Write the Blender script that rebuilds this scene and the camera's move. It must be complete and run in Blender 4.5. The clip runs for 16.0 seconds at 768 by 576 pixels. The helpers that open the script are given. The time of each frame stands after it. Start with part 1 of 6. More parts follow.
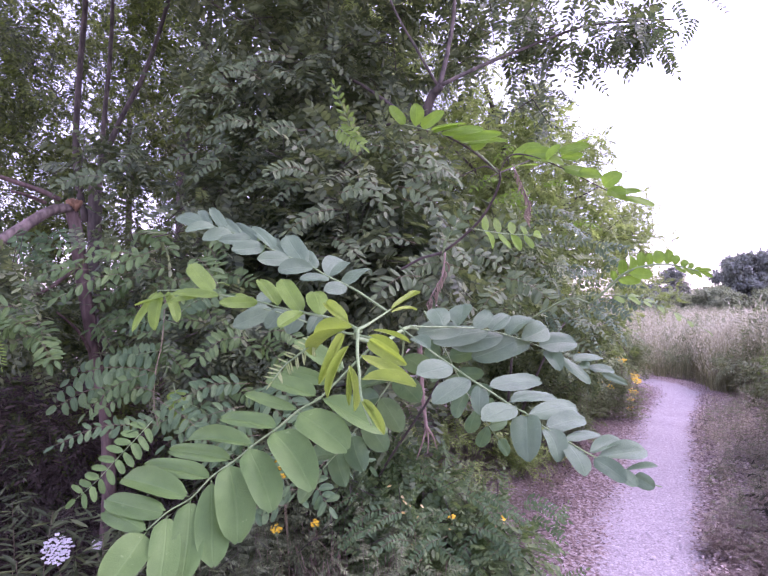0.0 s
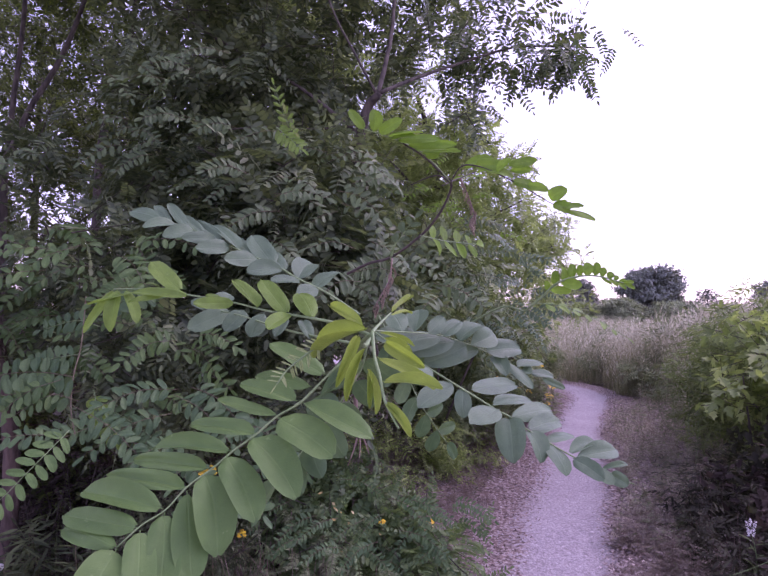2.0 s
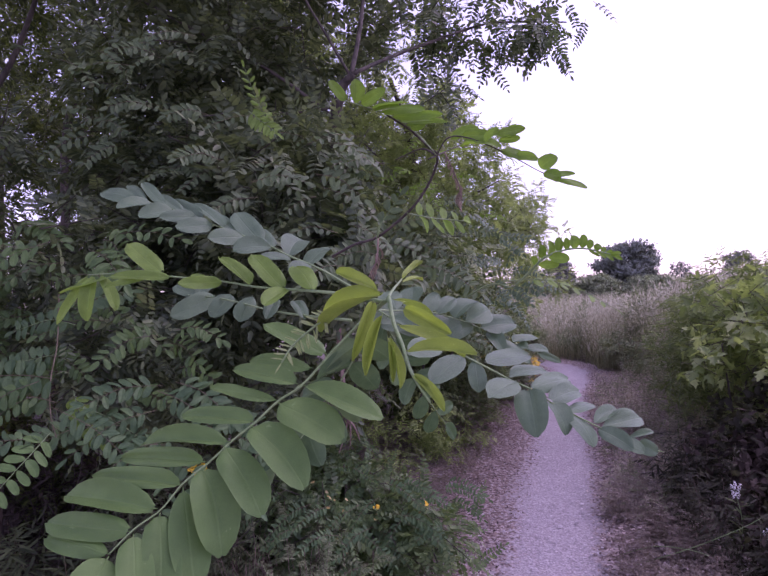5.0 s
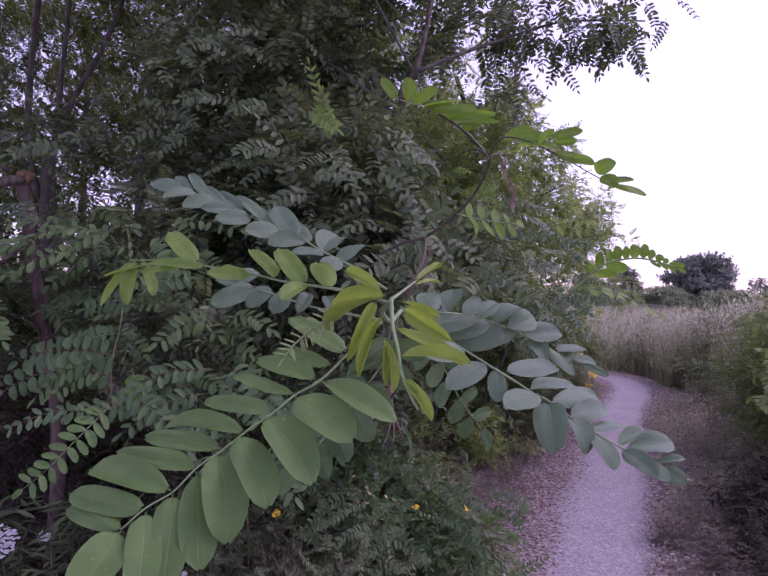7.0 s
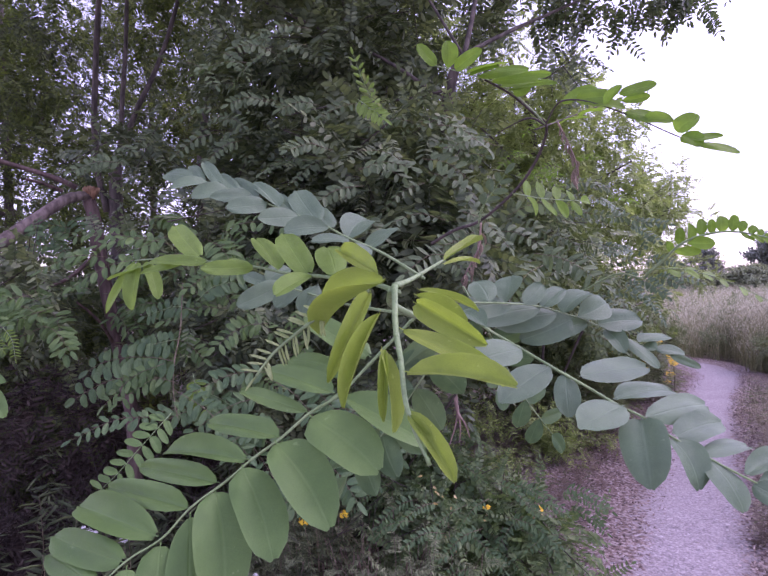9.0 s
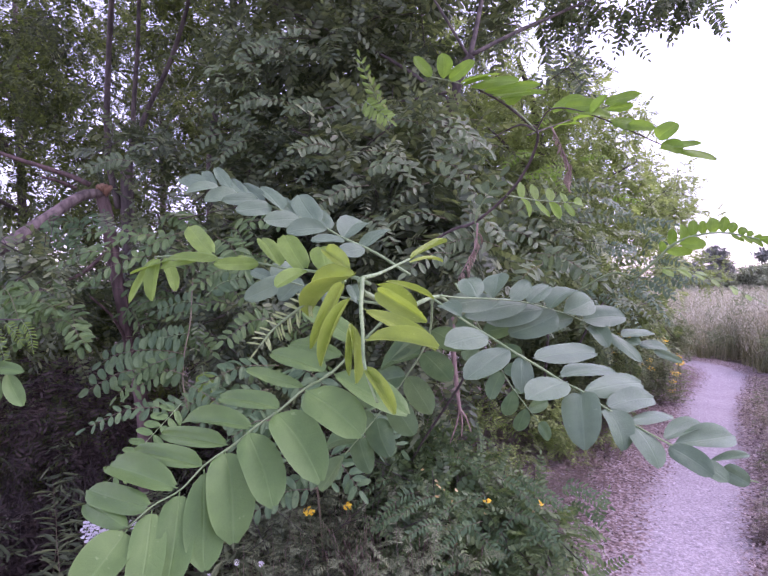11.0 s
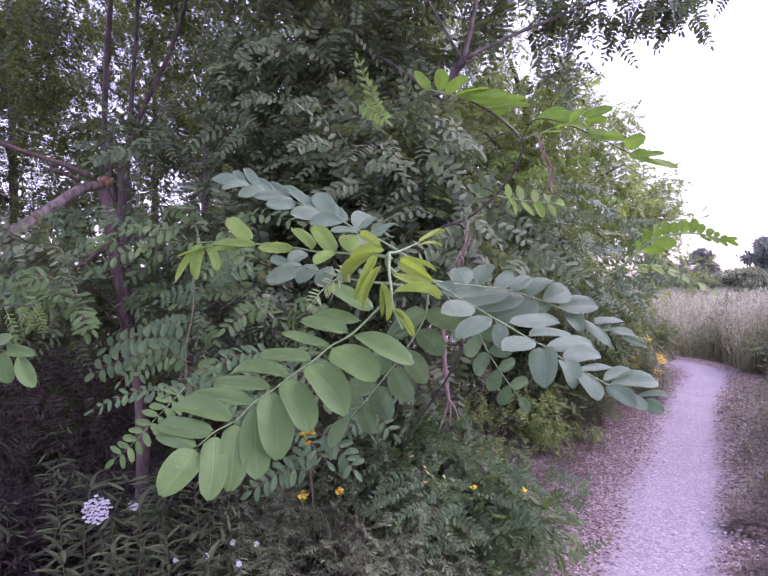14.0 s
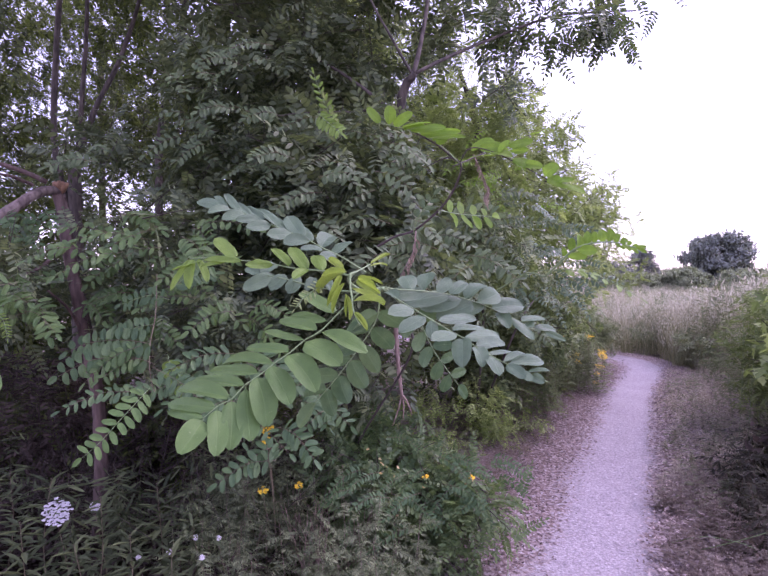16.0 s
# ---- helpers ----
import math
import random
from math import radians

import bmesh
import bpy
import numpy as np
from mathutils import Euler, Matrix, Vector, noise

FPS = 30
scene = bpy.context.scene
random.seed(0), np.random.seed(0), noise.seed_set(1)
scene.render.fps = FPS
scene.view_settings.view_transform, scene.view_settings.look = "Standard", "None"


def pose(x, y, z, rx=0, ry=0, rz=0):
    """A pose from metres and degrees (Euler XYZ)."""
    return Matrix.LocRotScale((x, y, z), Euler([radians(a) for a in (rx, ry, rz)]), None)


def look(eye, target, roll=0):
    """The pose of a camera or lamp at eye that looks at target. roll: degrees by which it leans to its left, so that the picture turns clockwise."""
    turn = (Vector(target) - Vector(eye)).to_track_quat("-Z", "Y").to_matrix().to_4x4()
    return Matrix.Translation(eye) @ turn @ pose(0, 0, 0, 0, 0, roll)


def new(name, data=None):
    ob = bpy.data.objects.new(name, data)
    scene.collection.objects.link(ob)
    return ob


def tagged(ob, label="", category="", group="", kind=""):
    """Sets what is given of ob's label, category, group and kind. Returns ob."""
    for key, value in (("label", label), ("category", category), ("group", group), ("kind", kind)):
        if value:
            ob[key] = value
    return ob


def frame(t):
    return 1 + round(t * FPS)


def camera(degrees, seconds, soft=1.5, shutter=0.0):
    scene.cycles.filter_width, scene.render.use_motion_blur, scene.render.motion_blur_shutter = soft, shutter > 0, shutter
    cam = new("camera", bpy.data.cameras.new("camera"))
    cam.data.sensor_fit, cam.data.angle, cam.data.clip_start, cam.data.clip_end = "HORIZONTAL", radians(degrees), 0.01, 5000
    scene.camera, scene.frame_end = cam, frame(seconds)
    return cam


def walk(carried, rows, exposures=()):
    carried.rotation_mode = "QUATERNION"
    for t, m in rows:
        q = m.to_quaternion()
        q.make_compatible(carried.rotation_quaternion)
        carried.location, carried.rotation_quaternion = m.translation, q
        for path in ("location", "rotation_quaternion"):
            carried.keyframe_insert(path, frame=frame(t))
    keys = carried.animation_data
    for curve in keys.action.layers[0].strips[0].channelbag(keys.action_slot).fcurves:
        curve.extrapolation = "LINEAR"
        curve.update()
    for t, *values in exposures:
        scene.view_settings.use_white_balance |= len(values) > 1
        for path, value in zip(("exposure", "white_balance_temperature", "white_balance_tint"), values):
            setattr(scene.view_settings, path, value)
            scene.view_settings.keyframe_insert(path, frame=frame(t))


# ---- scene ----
from mathutils import Quaternion

cam = camera(71.38, 16.0, soft=1.5)
PATH = [
    (0.0, look((0.0038, -0.0264, 1.3692), (-0.1785, 1.965, 1.4001), 0.06)),
    (0.5, look((-0.0139, -0.0255, 1.3705), (-0.0676, 1.9733, 1.4179), 1.58)),
    (1.0, look((-0.0231, -0.0356, 1.3705), (0.0076, 1.9637, 1.4137), 1.34)),
    (1.5, look((-0.0332, -0.0307, 1.3689), (0.0453, 1.967, 1.424), 1.20)),
    (2.0, look((-0.0366, -0.0259, 1.3674), (0.0588, 1.9711, 1.4221), 1.17)),
    (2.5, look((-0.0274, -0.0263, 1.3655), (0.1037, 1.9688, 1.4136), 1.36)),
    (3.0, look((-0.0249, -0.0172, 1.3605), (0.1139, 1.9779, 1.3787), 0.77)),
    (3.5, look((-0.0299, -0.0044, 1.3616), (0.1144, 1.9904, 1.3767), 0.14)),
    (4.0, look((-0.035, 0.0064, 1.3612), (0.1344, 1.9991, 1.3846), -0.46)),
    (4.2, look((-0.0386, 0.0073, 1.3607), (0.1346, 1.9997, 1.3817), -1.55)),
    (6.3, look((-0.0551, -0.0053, 1.353), (0.0846, 1.9897, 1.3338), -0.71)),
    (6.5, look((-0.0449, -0.0047, 1.3553), (0.0456, 1.9932, 1.3399), -0.19)),
    (7.0, look((-0.0286, 0.0062, 1.3585), (-0.0702, 2.0058, 1.3574), 1.74)),
    (7.5, look((-0.0246, 0.0095, 1.3578), (-0.1508, 2.0055, 1.3508), 1.21)),
    (8.0, look((-0.0167, 0.0518, 1.3597), (-0.1855, 2.0447, 1.3615), -0.03)),
    (8.5, look((-0.0165, 0.0735, 1.3519), (-0.2641, 2.058, 1.3332), -1.69)),
    (9.0, look((-0.0139, 0.0766, 1.3549), (-0.2876, 2.0577, 1.335), -1.21)),
    (9.2, look((-0.0249, 0.0808, 1.3511), (-0.2838, 2.0639, 1.3342), -1.06)),
    (11.5, look((0.0089, 0.0173, 1.3533), (-0.2989, 1.9932, 1.3189), -0.73)),
    (12.0, look((0.0033, 0.0057, 1.3527), (-0.2484, 1.9894, 1.3126), -1.57)),
    (12.5, look((0.0011, 0.0002, 1.3509), (-0.2368, 1.9857, 1.3163), -0.70)),
    (13.0, look((-0.0006, -0.0013, 1.3498), (-0.2545, 1.9822, 1.3165), -0.11)),
    (13.5, look((0.0031, -0.0185, 1.3465), (-0.282, 1.9609, 1.3189), 0.05)),
    (14.0, look((0.003, -0.053, 1.3418), (-0.2621, 1.929, 1.3021), 0.13)),
    (14.5, look((-0.0065, -0.0709, 1.3426), (-0.2341, 1.9158, 1.3064), -0.38)),
    (15.0, look((-0.0192, -0.1135, 1.3509), (-0.136, 1.883, 1.3313), -0.02)),
    (15.5, look((-0.0105, -0.1417, 1.3535), (-0.0822, 1.8569, 1.3362), -0.34)),
    (16.0, look((0.0136, -0.1767, 1.3506), (-0.083, 1.8206, 1.314), -0.21)),
]
EXPOSURES = [(t, stops + 0.12, 6000, tint) for t, stops, tint in ((0, 1.8, 60), (0.5, 1.56, 60), (1.5, 1.12, 64), (3.5, 0.94, 66), (6.5, 0.54, 67), (7.0, 0.62, 67), (8.0, 0.95, 63), (9.0, 1.19, 60), (11.5, 1.54, 59), (12.5, 1.54, 59), (14.5, 1.55, 59), (15.5, 1.56, 60), (16.0, 1.42, 60))]
walk(cam, PATH, EXPOSURES)

# ---- daylight: a bright overcast sky ----
world = bpy.data.worlds.new("overcast_sky")
scene.world = world
world.use_nodes = True
wn, wl = world.node_tree.nodes, world.node_tree.links
wn.clear()
sky = wn.new("ShaderNodeTexSky")
sky.sky_type, sky.sun_disc = "NISHITA", False
sky.sun_elevation, sky.sun_rotation = radians(55), radians(75)
sky.dust_density = 1.0
veil = wn.new("ShaderNodeHueSaturation")
veil.inputs["Saturation"].default_value = 0.52
back = wn.new("ShaderNodeBackground")
back.inputs["Strength"].default_value = 0.15
wout = wn.new("ShaderNodeOutputWorld")
wl.new(sky.outputs[0], veil.inputs["Color"])
wl.new(veil.outputs[0], back.inputs["Color"])
wl.new(back.outputs[0], wout.inputs["Surface"])
sun = new("sun", bpy.data.lights.new("sun", "SUN"))
sun.data.energy, sun.data.angle, sun.data.color = 0.5, radians(25), (1.0, 0.96, 0.9)
sun.matrix_world = look((6.8, 1.8, 10.0), (0.0, 0.0, 0.0))


# ---- materials ----
def shader(name):
    m = bpy.data.materials.new(name)
    m.use_nodes = True
    return m, m.node_tree.nodes, m.node_tree.links, m.node_tree.nodes["Principled BSDF"]


def noise_at(nodes, links, scale, detail=4.0, space="Object"):
    tc = nodes.new("ShaderNodeTexCoord")
    n = nodes.new("ShaderNodeTexNoise")
    n.inputs["Scale"].default_value, n.inputs["Detail"].default_value = scale, detail
    links.new(tc.outputs[space], n.inputs["Vector"])
    return n


def ramp(nodes, links, source, *stops):
    r = nodes.new("ShaderNodeValToRGB")
    e = r.color_ramp.elements
    while len(e) < len(stops):
        e.new(0.5)
    for k, (at, c) in zip(e, stops):
        k.position, k.color = at, (*c, 1)
    links.new(source, r.inputs["Fac"])
    return r


def mixed(nodes, links, fac, a, b, blend="MIX"):
    mx = nodes.new("ShaderNodeMix")
    mx.data_type, mx.blend_type = "RGBA", blend
    for value, port in ((fac, 0), (a, 6), (b, 7)):
        if isinstance(value, (int, float)):
            mx.inputs[port].default_value = value
        elif isinstance(value, tuple):
            mx.inputs[port].default_value = (*value, 1)
        else:
            links.new(value, mx.inputs[port])
    return mx.outputs[2]


def relief(nodes, links, p, height, strength, distance):
    b = nodes.new("ShaderNodeBump")
    b.inputs["Strength"].default_value, b.inputs["Distance"].default_value = strength, distance
    links.new(height, b.inputs["Height"])
    links.new(b.outputs[0], p.inputs["Normal"])


def leaf_material(name, dark, mid, pale, rough=0.42, through_light=0.34, single=False, glow=None):
    """Leaf skin: hue varies from leaf to leaf, mottled within it, and light shines through."""
    m, n, l, p = shader(name)
    if single:
        src = n.new("ShaderNodeObjectInfo").outputs["Random"]
    else:
        src = n.new("ShaderNodeNewGeometry").outputs["Random Per Island"]
    col = ramp(n, l, src, (0.0, dark), (0.55, mid), (1.0, pale)).outputs[0]
    big = noise_at(n, l, 2.2, 3.0)
    col = mixed(n, l, 0.35, col, ramp(n, l, big.outputs[0], (0.35, dark), (0.7, pale)).outputs[0])
    fine = noise_at(n, l, 160.0 if single else 70.0, 5.0)
    if single:
        # no two leaflets carry the same mottling
        shift = n.new("ShaderNodeMath")
        shift.operation = "MULTIPLY"
        shift.inputs[1].default_value = 60.0
        l.new(src, shift.inputs[0])
        flecks = noise_at(n, l, 13.0, 3.0)
        blotch = noise_at(n, l, 4.5, 4.0)
        for q in (big, flecks, blotch):
            q.noise_dimensions = "4D"
            l.new(shift.outputs[0], q.inputs["W"])
        col = mixed(n, l, 0.5, col, ramp(n, l, blotch.outputs[0], (0.35, (0.8, 0.82, 0.8)), (0.65, (1.12, 1.1, 1.05))).outputs[0], "MULTIPLY")
        mark = ramp(n, l, flecks.outputs[0], (0.69, (0, 0, 0)), (0.72, (0.45, 0.45, 0.45))).outputs[0]
        col = mixed(n, l, mark, col, tuple(min(1, c * 1.25 + 0.06) for c in pale))
    spots = ramp(n, l, fine.outputs[0], (0.3, (0.72, 0.74, 0.7)), (0.62, (1.08, 1.06, 1.0)))
    col = mixed(n, l, 0.6, col, spots.outputs[0], "MULTIPLY")
    height = fine.outputs[0]
    if single:
        # midrib and side veins, from the place along and across the leaflet
        at = n.new("ShaderNodeAttribute")
        at.attribute_name = "veins"
        xyz = n.new("ShaderNodeSeparateXYZ")
        l.new(at.outputs["Vector"], xyz.inputs[0])

        def sum_of(op, a, b):
            q = n.new("ShaderNodeMath")
            q.operation = op
            for k, v in enumerate((a, b)):
                if isinstance(v, (int, float)):
                    q.inputs[k].default_value = v
                else:
                    l.new(v, q.inputs[k])
            return q.outputs[0]

        side = sum_of("ABSOLUTE", xyz.outputs[1], 0)
        rib = ramp(n, l, side, (0.0, (1, 1, 1)), (0.09, (0, 0, 0))).outputs[0]
        run = sum_of("SUBTRACT", xyz.outputs[0], sum_of("MULTIPLY", side, 0.16))
        wave = sum_of("ABSOLUTE", sum_of("SINE", sum_of("MULTIPLY", run, 30.0), 0), 0)
        lines = ramp(n, l, wave, (0.0, (1, 1, 1)), (0.22, (0, 0, 0))).outputs[0]
        col = mixed(n, l, sum_of("MULTIPLY", lines, 0.06), col, pale)
        pith = tuple(min(1, c * 1.35 + 0.02) for c in pale)
        col = mixed(n, l, sum_of("MULTIPLY", rib, 0.2), col, pith)
        edge = ramp(n, l, side, (0.9, (0, 0, 0)), (1.0, (1, 1, 1))).outputs[0]
        col = mixed(n, l, sum_of("MULTIPLY", edge, 0.14), col, pith)
        height = sum_of("SUBTRACT", sum_of("MULTIPLY", fine.outputs[0], 0.5), sum_of("ADD", rib, sum_of("MULTIPLY", lines, 0.18)))
    l.new(col, p.inputs["Base Color"])
    p.inputs["Roughness"].default_value = rough
    p.inputs["Specular IOR Level"].default_value = 0.28 if single else 0.12 if rough > 0.55 else 0.28
    relief(n, l, p, height, 0.3, 0.0015 if single else 0.002)
    tr = n.new("ShaderNodeBsdfTranslucent")
    l.new(mixed(n, l, 1.0, col, glow or (1.25, 1.3, 0.65), "MULTIPLY"), tr.inputs["Color"])
    ms = n.new("ShaderNodeMixShader")
    ms.inputs[0].default_value = through_light
    l.new(p.outputs[0], ms.inputs[1])
    l.new(tr.outputs[0], ms.inputs[2])
    l.new(ms.outputs[0], n["Material Output"].inputs["Surface"])
    return m


def bark_material(name, dark, pale, scale=14.0):
    m, n, l, p = shader(name)
    tc = n.new("ShaderNodeTexCoord")
    mp = n.new("ShaderNodeMapping")
    mp.inputs["Scale"].default_value = (1, 1, 0.25)
    l.new(tc.outputs["Object"], mp.inputs["Vector"])
    a = n.new("ShaderNodeTexNoise")
    a.inputs["Scale"].default_value, a.inputs["Detail"].default_value = scale * 3, 6
    l.new(mp.outputs[0], a.inputs["Vector"])
    b = noise_at(n, l, scale * 0.4)
    col = ramp(n, l, a.outputs[0], (0.3, dark), (0.7, pale)).outputs[0]
    col = mixed(n, l, 0.5, col, ramp(n, l, b.outputs[0], (0.35, (0.6, 0.6, 0.55)), (0.7, (1.1, 1.05, 1.05))).outputs[0], "MULTIPLY")
    l.new(col, p.inputs["Base Color"])
    p.inputs["Roughness"].default_value = 0.85
    relief(n, l, p, a.outputs[0], 0.8, 0.01)
    return m


def plain_material(name, a, b, scale, rough=0.7, island=False):
    m, n, l, p = shader(name)
    src = n.new("ShaderNodeNewGeometry").outputs["Random Per Island"] if island else noise_at(n, l, scale).outputs[0]
    lo, hi = (0.0, 1.0) if island else (0.35, 0.68)
    col = ramp(n, l, src, (lo, a), (hi, b)).outputs[0]
    fine = noise_at(n, l, scale * 6, 5)
    col = mixed(n, l, 0.4, col, ramp(n, l, fine.outputs[0], (0.3, (0.65, 0.65, 0.65)), (0.65, (1.1, 1.1, 1.1))).outputs[0], "MULTIPLY")
    l.new(col, p.inputs["Base Color"])
    p.inputs["Roughness"].default_value = rough
    relief(n, l, p, fine.outputs[0], 0.4, 0.004)
    return m


M_SUCKER = leaf_material("sucker_bush_leaf", (0.072, 0.13, 0.06), (0.12, 0.195, 0.087), (0.21, 0.295, 0.13))
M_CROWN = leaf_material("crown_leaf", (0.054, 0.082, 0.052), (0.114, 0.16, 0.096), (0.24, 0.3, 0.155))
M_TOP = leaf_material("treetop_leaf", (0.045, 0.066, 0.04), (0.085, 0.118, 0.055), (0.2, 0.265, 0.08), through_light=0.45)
M_LOW = leaf_material("sucker_leaf", (0.098, 0.148, 0.074), (0.17, 0.24, 0.115), (0.31, 0.385, 0.175))
# brighter copy of the crown leaf, with the backlight put into its colour
M_BACKLIT = leaf_material("backlit_crown_leaf", (0.16, 0.225, 0.08), (0.265, 0.35, 0.13), (0.41, 0.5, 0.22), through_light=0.5, glow=(1.2, 1.25, 0.8))
# leaf green darkened: the shade among the trees is in the colour
M_SHADED = leaf_material("shaded_wood_leaf", (0.04, 0.055, 0.034), (0.075, 0.102, 0.05), (0.18, 0.235, 0.08), through_light=0.5)
M_NEAR = leaf_material("green_leaf", (0.099, 0.192, 0.06), (0.121, 0.225, 0.07), (0.151, 0.26, 0.084), 0.45, 0.22, True)
M_BLUE = leaf_material("blue_green_leaf", (0.105, 0.174, 0.107), (0.127, 0.207, 0.125), (0.154, 0.24, 0.145), 0.45, 0.18, True)
M_YOUNG = leaf_material("young_leaf", (0.215, 0.315, 0.055), (0.26, 0.37, 0.065), (0.33, 0.44, 0.105), 0.4, 0.4, True)
M_PALE = leaf_material("pale_bud", (0.28, 0.37, 0.16), (0.34, 0.43, 0.2), (0.4, 0.5, 0.26), 0.5, 0.3, True)
M_LIME = leaf_material("lime_leaf", (0.155, 0.265, 0.058), (0.188, 0.32, 0.07), (0.24, 0.38, 0.098), 0.45, 0.4, True)
M_OVER = leaf_material("sky_leaf", (0.15, 0.275, 0.045), (0.19, 0.345, 0.055), (0.25, 0.42, 0.08), 0.45, 0.55, True)
M_GREY = leaf_material("grey_leaf", (0.075, 0.12, 0.06), (0.108, 0.166, 0.082), (0.165, 0.236, 0.118), 0.45, 0.3, True)
M_LEAFY = leaf_material("leafy_sprout", (0.075, 0.145, 0.055), (0.105, 0.19, 0.07), (0.16, 0.26, 0.095), 0.45, 0.35, True)
M_FERN = leaf_material("shade_leaf", (0.06, 0.125, 0.06), (0.085, 0.165, 0.075), (0.14, 0.23, 0.1), 0.5, 0.3, True)
M_TANSY = leaf_material("tansy_leaf", (0.1, 0.13, 0.08), (0.19, 0.235, 0.14), (0.34, 0.4, 0.24), 0.6, 0.25)
M_MUGWORT = leaf_material("mugwort_leaf", (0.062, 0.084, 0.05), (0.108, 0.138, 0.08), (0.225, 0.275, 0.14), 0.6, 0.25)
M_THICKET = leaf_material("thicket_leaf", (0.11, 0.16, 0.07), (0.2, 0.275, 0.12), (0.36, 0.44, 0.21), 0.6, 0.35)
M_WEED = leaf_material("roadside_weed", (0.24, 0.215, 0.175), (0.5, 0.46, 0.39), (0.76, 0.71, 0.62), 0.7, 0.25, glow=(1.2, 1.15, 0.8))
M_FRESH = leaf_material("fresh_herb_leaf", (0.11, 0.17, 0.06), (0.24, 0.335, 0.12), (0.52, 0.62, 0.29), 0.6, 0.4)
M_EDGE = leaf_material("edge_weed", (0.12, 0.102, 0.088), (0.22, 0.19, 0.16), (0.38, 0.33, 0.29), 0.7, 0.25, glow=(1.2, 1.1, 0.8))
# dead-stem brown darkened almost to black in place of shade
M_SHADED_BRUSH = leaf_material("dead_brush", (0.026, 0.02, 0.019), (0.055, 0.043, 0.04), (0.16, 0.125, 0.11), 0.8, 0.2, glow=(1.1, 1.0, 0.8))
M_SHRUB = leaf_material("shrub_leaf", (0.12, 0.175, 0.07), (0.25, 0.345, 0.14), (0.5, 0.6, 0.28), 0.5, 0.45)
# weed green taken down nearly to black, with the shade in the colour
M_SHADED_WEED = leaf_material("shaded_weed_leaf", (0.026, 0.026, 0.021), (0.046, 0.047, 0.036), (0.115, 0.12, 0.08), 0.6, 0.3)
M_GRASS = leaf_material("dry_grass", (0.16, 0.19, 0.095), (0.37, 0.4, 0.23), (0.62, 0.62, 0.44), 0.75, 0.3, glow=(1.1, 1.05, 0.85))
M_SEED = leaf_material("pale_seed_head", (0.27, 0.275, 0.19), (0.6, 0.6, 0.465), (0.86, 0.85, 0.71), 0.8, 0.3, glow=(1.1, 1.05, 0.95))
M_TALL = leaf_material("tall_herb_leaf", (0.11, 0.15, 0.08), (0.18, 0.23, 0.115), (0.3, 0.36, 0.18), 0.6, 0.3)
# far greens made grey and pale: the haze is mixed into the colour
M_FAR_HAZE = leaf_material("hazy_far_leaf", (0.19, 0.225, 0.225), (0.245, 0.28, 0.275), (0.31, 0.355, 0.33), 0.7, 0.2)
M_HEDGE_HAZE = leaf_material("hazy_hedge_leaf", (0.25, 0.3, 0.21), (0.34, 0.4, 0.28), (0.45, 0.52, 0.36), 0.7, 0.2)
M_BARK = bark_material("grey_brown_bark", (0.036, 0.031, 0.027), (0.125, 0.105, 0.09))
M_BARK_RED = bark_material("reddish_bark", (0.055, 0.036, 0.031), (0.19, 0.135, 0.12))
M_LIMB = bark_material("pale_dead_bark", (0.08, 0.06, 0.053), (0.25, 0.205, 0.18))
M_CUT = plain_material("cut_wood", (0.2, 0.105, 0.06), (0.36, 0.22, 0.13), 30.0, 0.8)
M_TWIG = bark_material("twig_bark", (0.045, 0.038, 0.034), (0.12, 0.1, 0.085), 40.0)
M_DRY = bark_material("dry_stick", (0.18, 0.12, 0.1), (0.4, 0.3, 0.25), 30.0)
M_WITHERED = bark_material("withered_leaf", (0.34, 0.26, 0.18), (0.62, 0.5, 0.37), 30.0)
M_STALK = plain_material("green_stalk", (0.16, 0.26, 0.1), (0.24, 0.35, 0.15), 60.0, 0.5)
M_RED_STALK = plain_material("brown_stalk", (0.13, 0.1, 0.06), (0.2, 0.17, 0.1), 60.0, 0.6)
M_WHITE = plain_material("white_petal", (0.7, 0.68, 0.7), (0.85, 0.83, 0.85), 40.0, 0.8)
M_YELLOW = plain_material("yellow_petal", (0.74, 0.46, 0.015), (0.88, 0.64, 0.04), 60.0, 0.7)
M_YELLOWED = plain_material("yellowed_leaf", (0.36, 0.27, 0.08), (0.5, 0.42, 0.2), 8.0, 0.8, island=True)
M_STONE = plain_material("gravel_stone", (0.32, 0.295, 0.32), (0.58, 0.55, 0.58), 8.0, 0.9, island=True)
M_LITTER = plain_material("dry_litter", (0.045, 0.032, 0.03), (0.34, 0.26, 0.225), 8.0, 0.9, island=True)
M_PALE_LITTER = plain_material("bleached_litter", (0.16, 0.125, 0.12), (0.62, 0.53, 0.5), 8.0, 0.9, island=True)


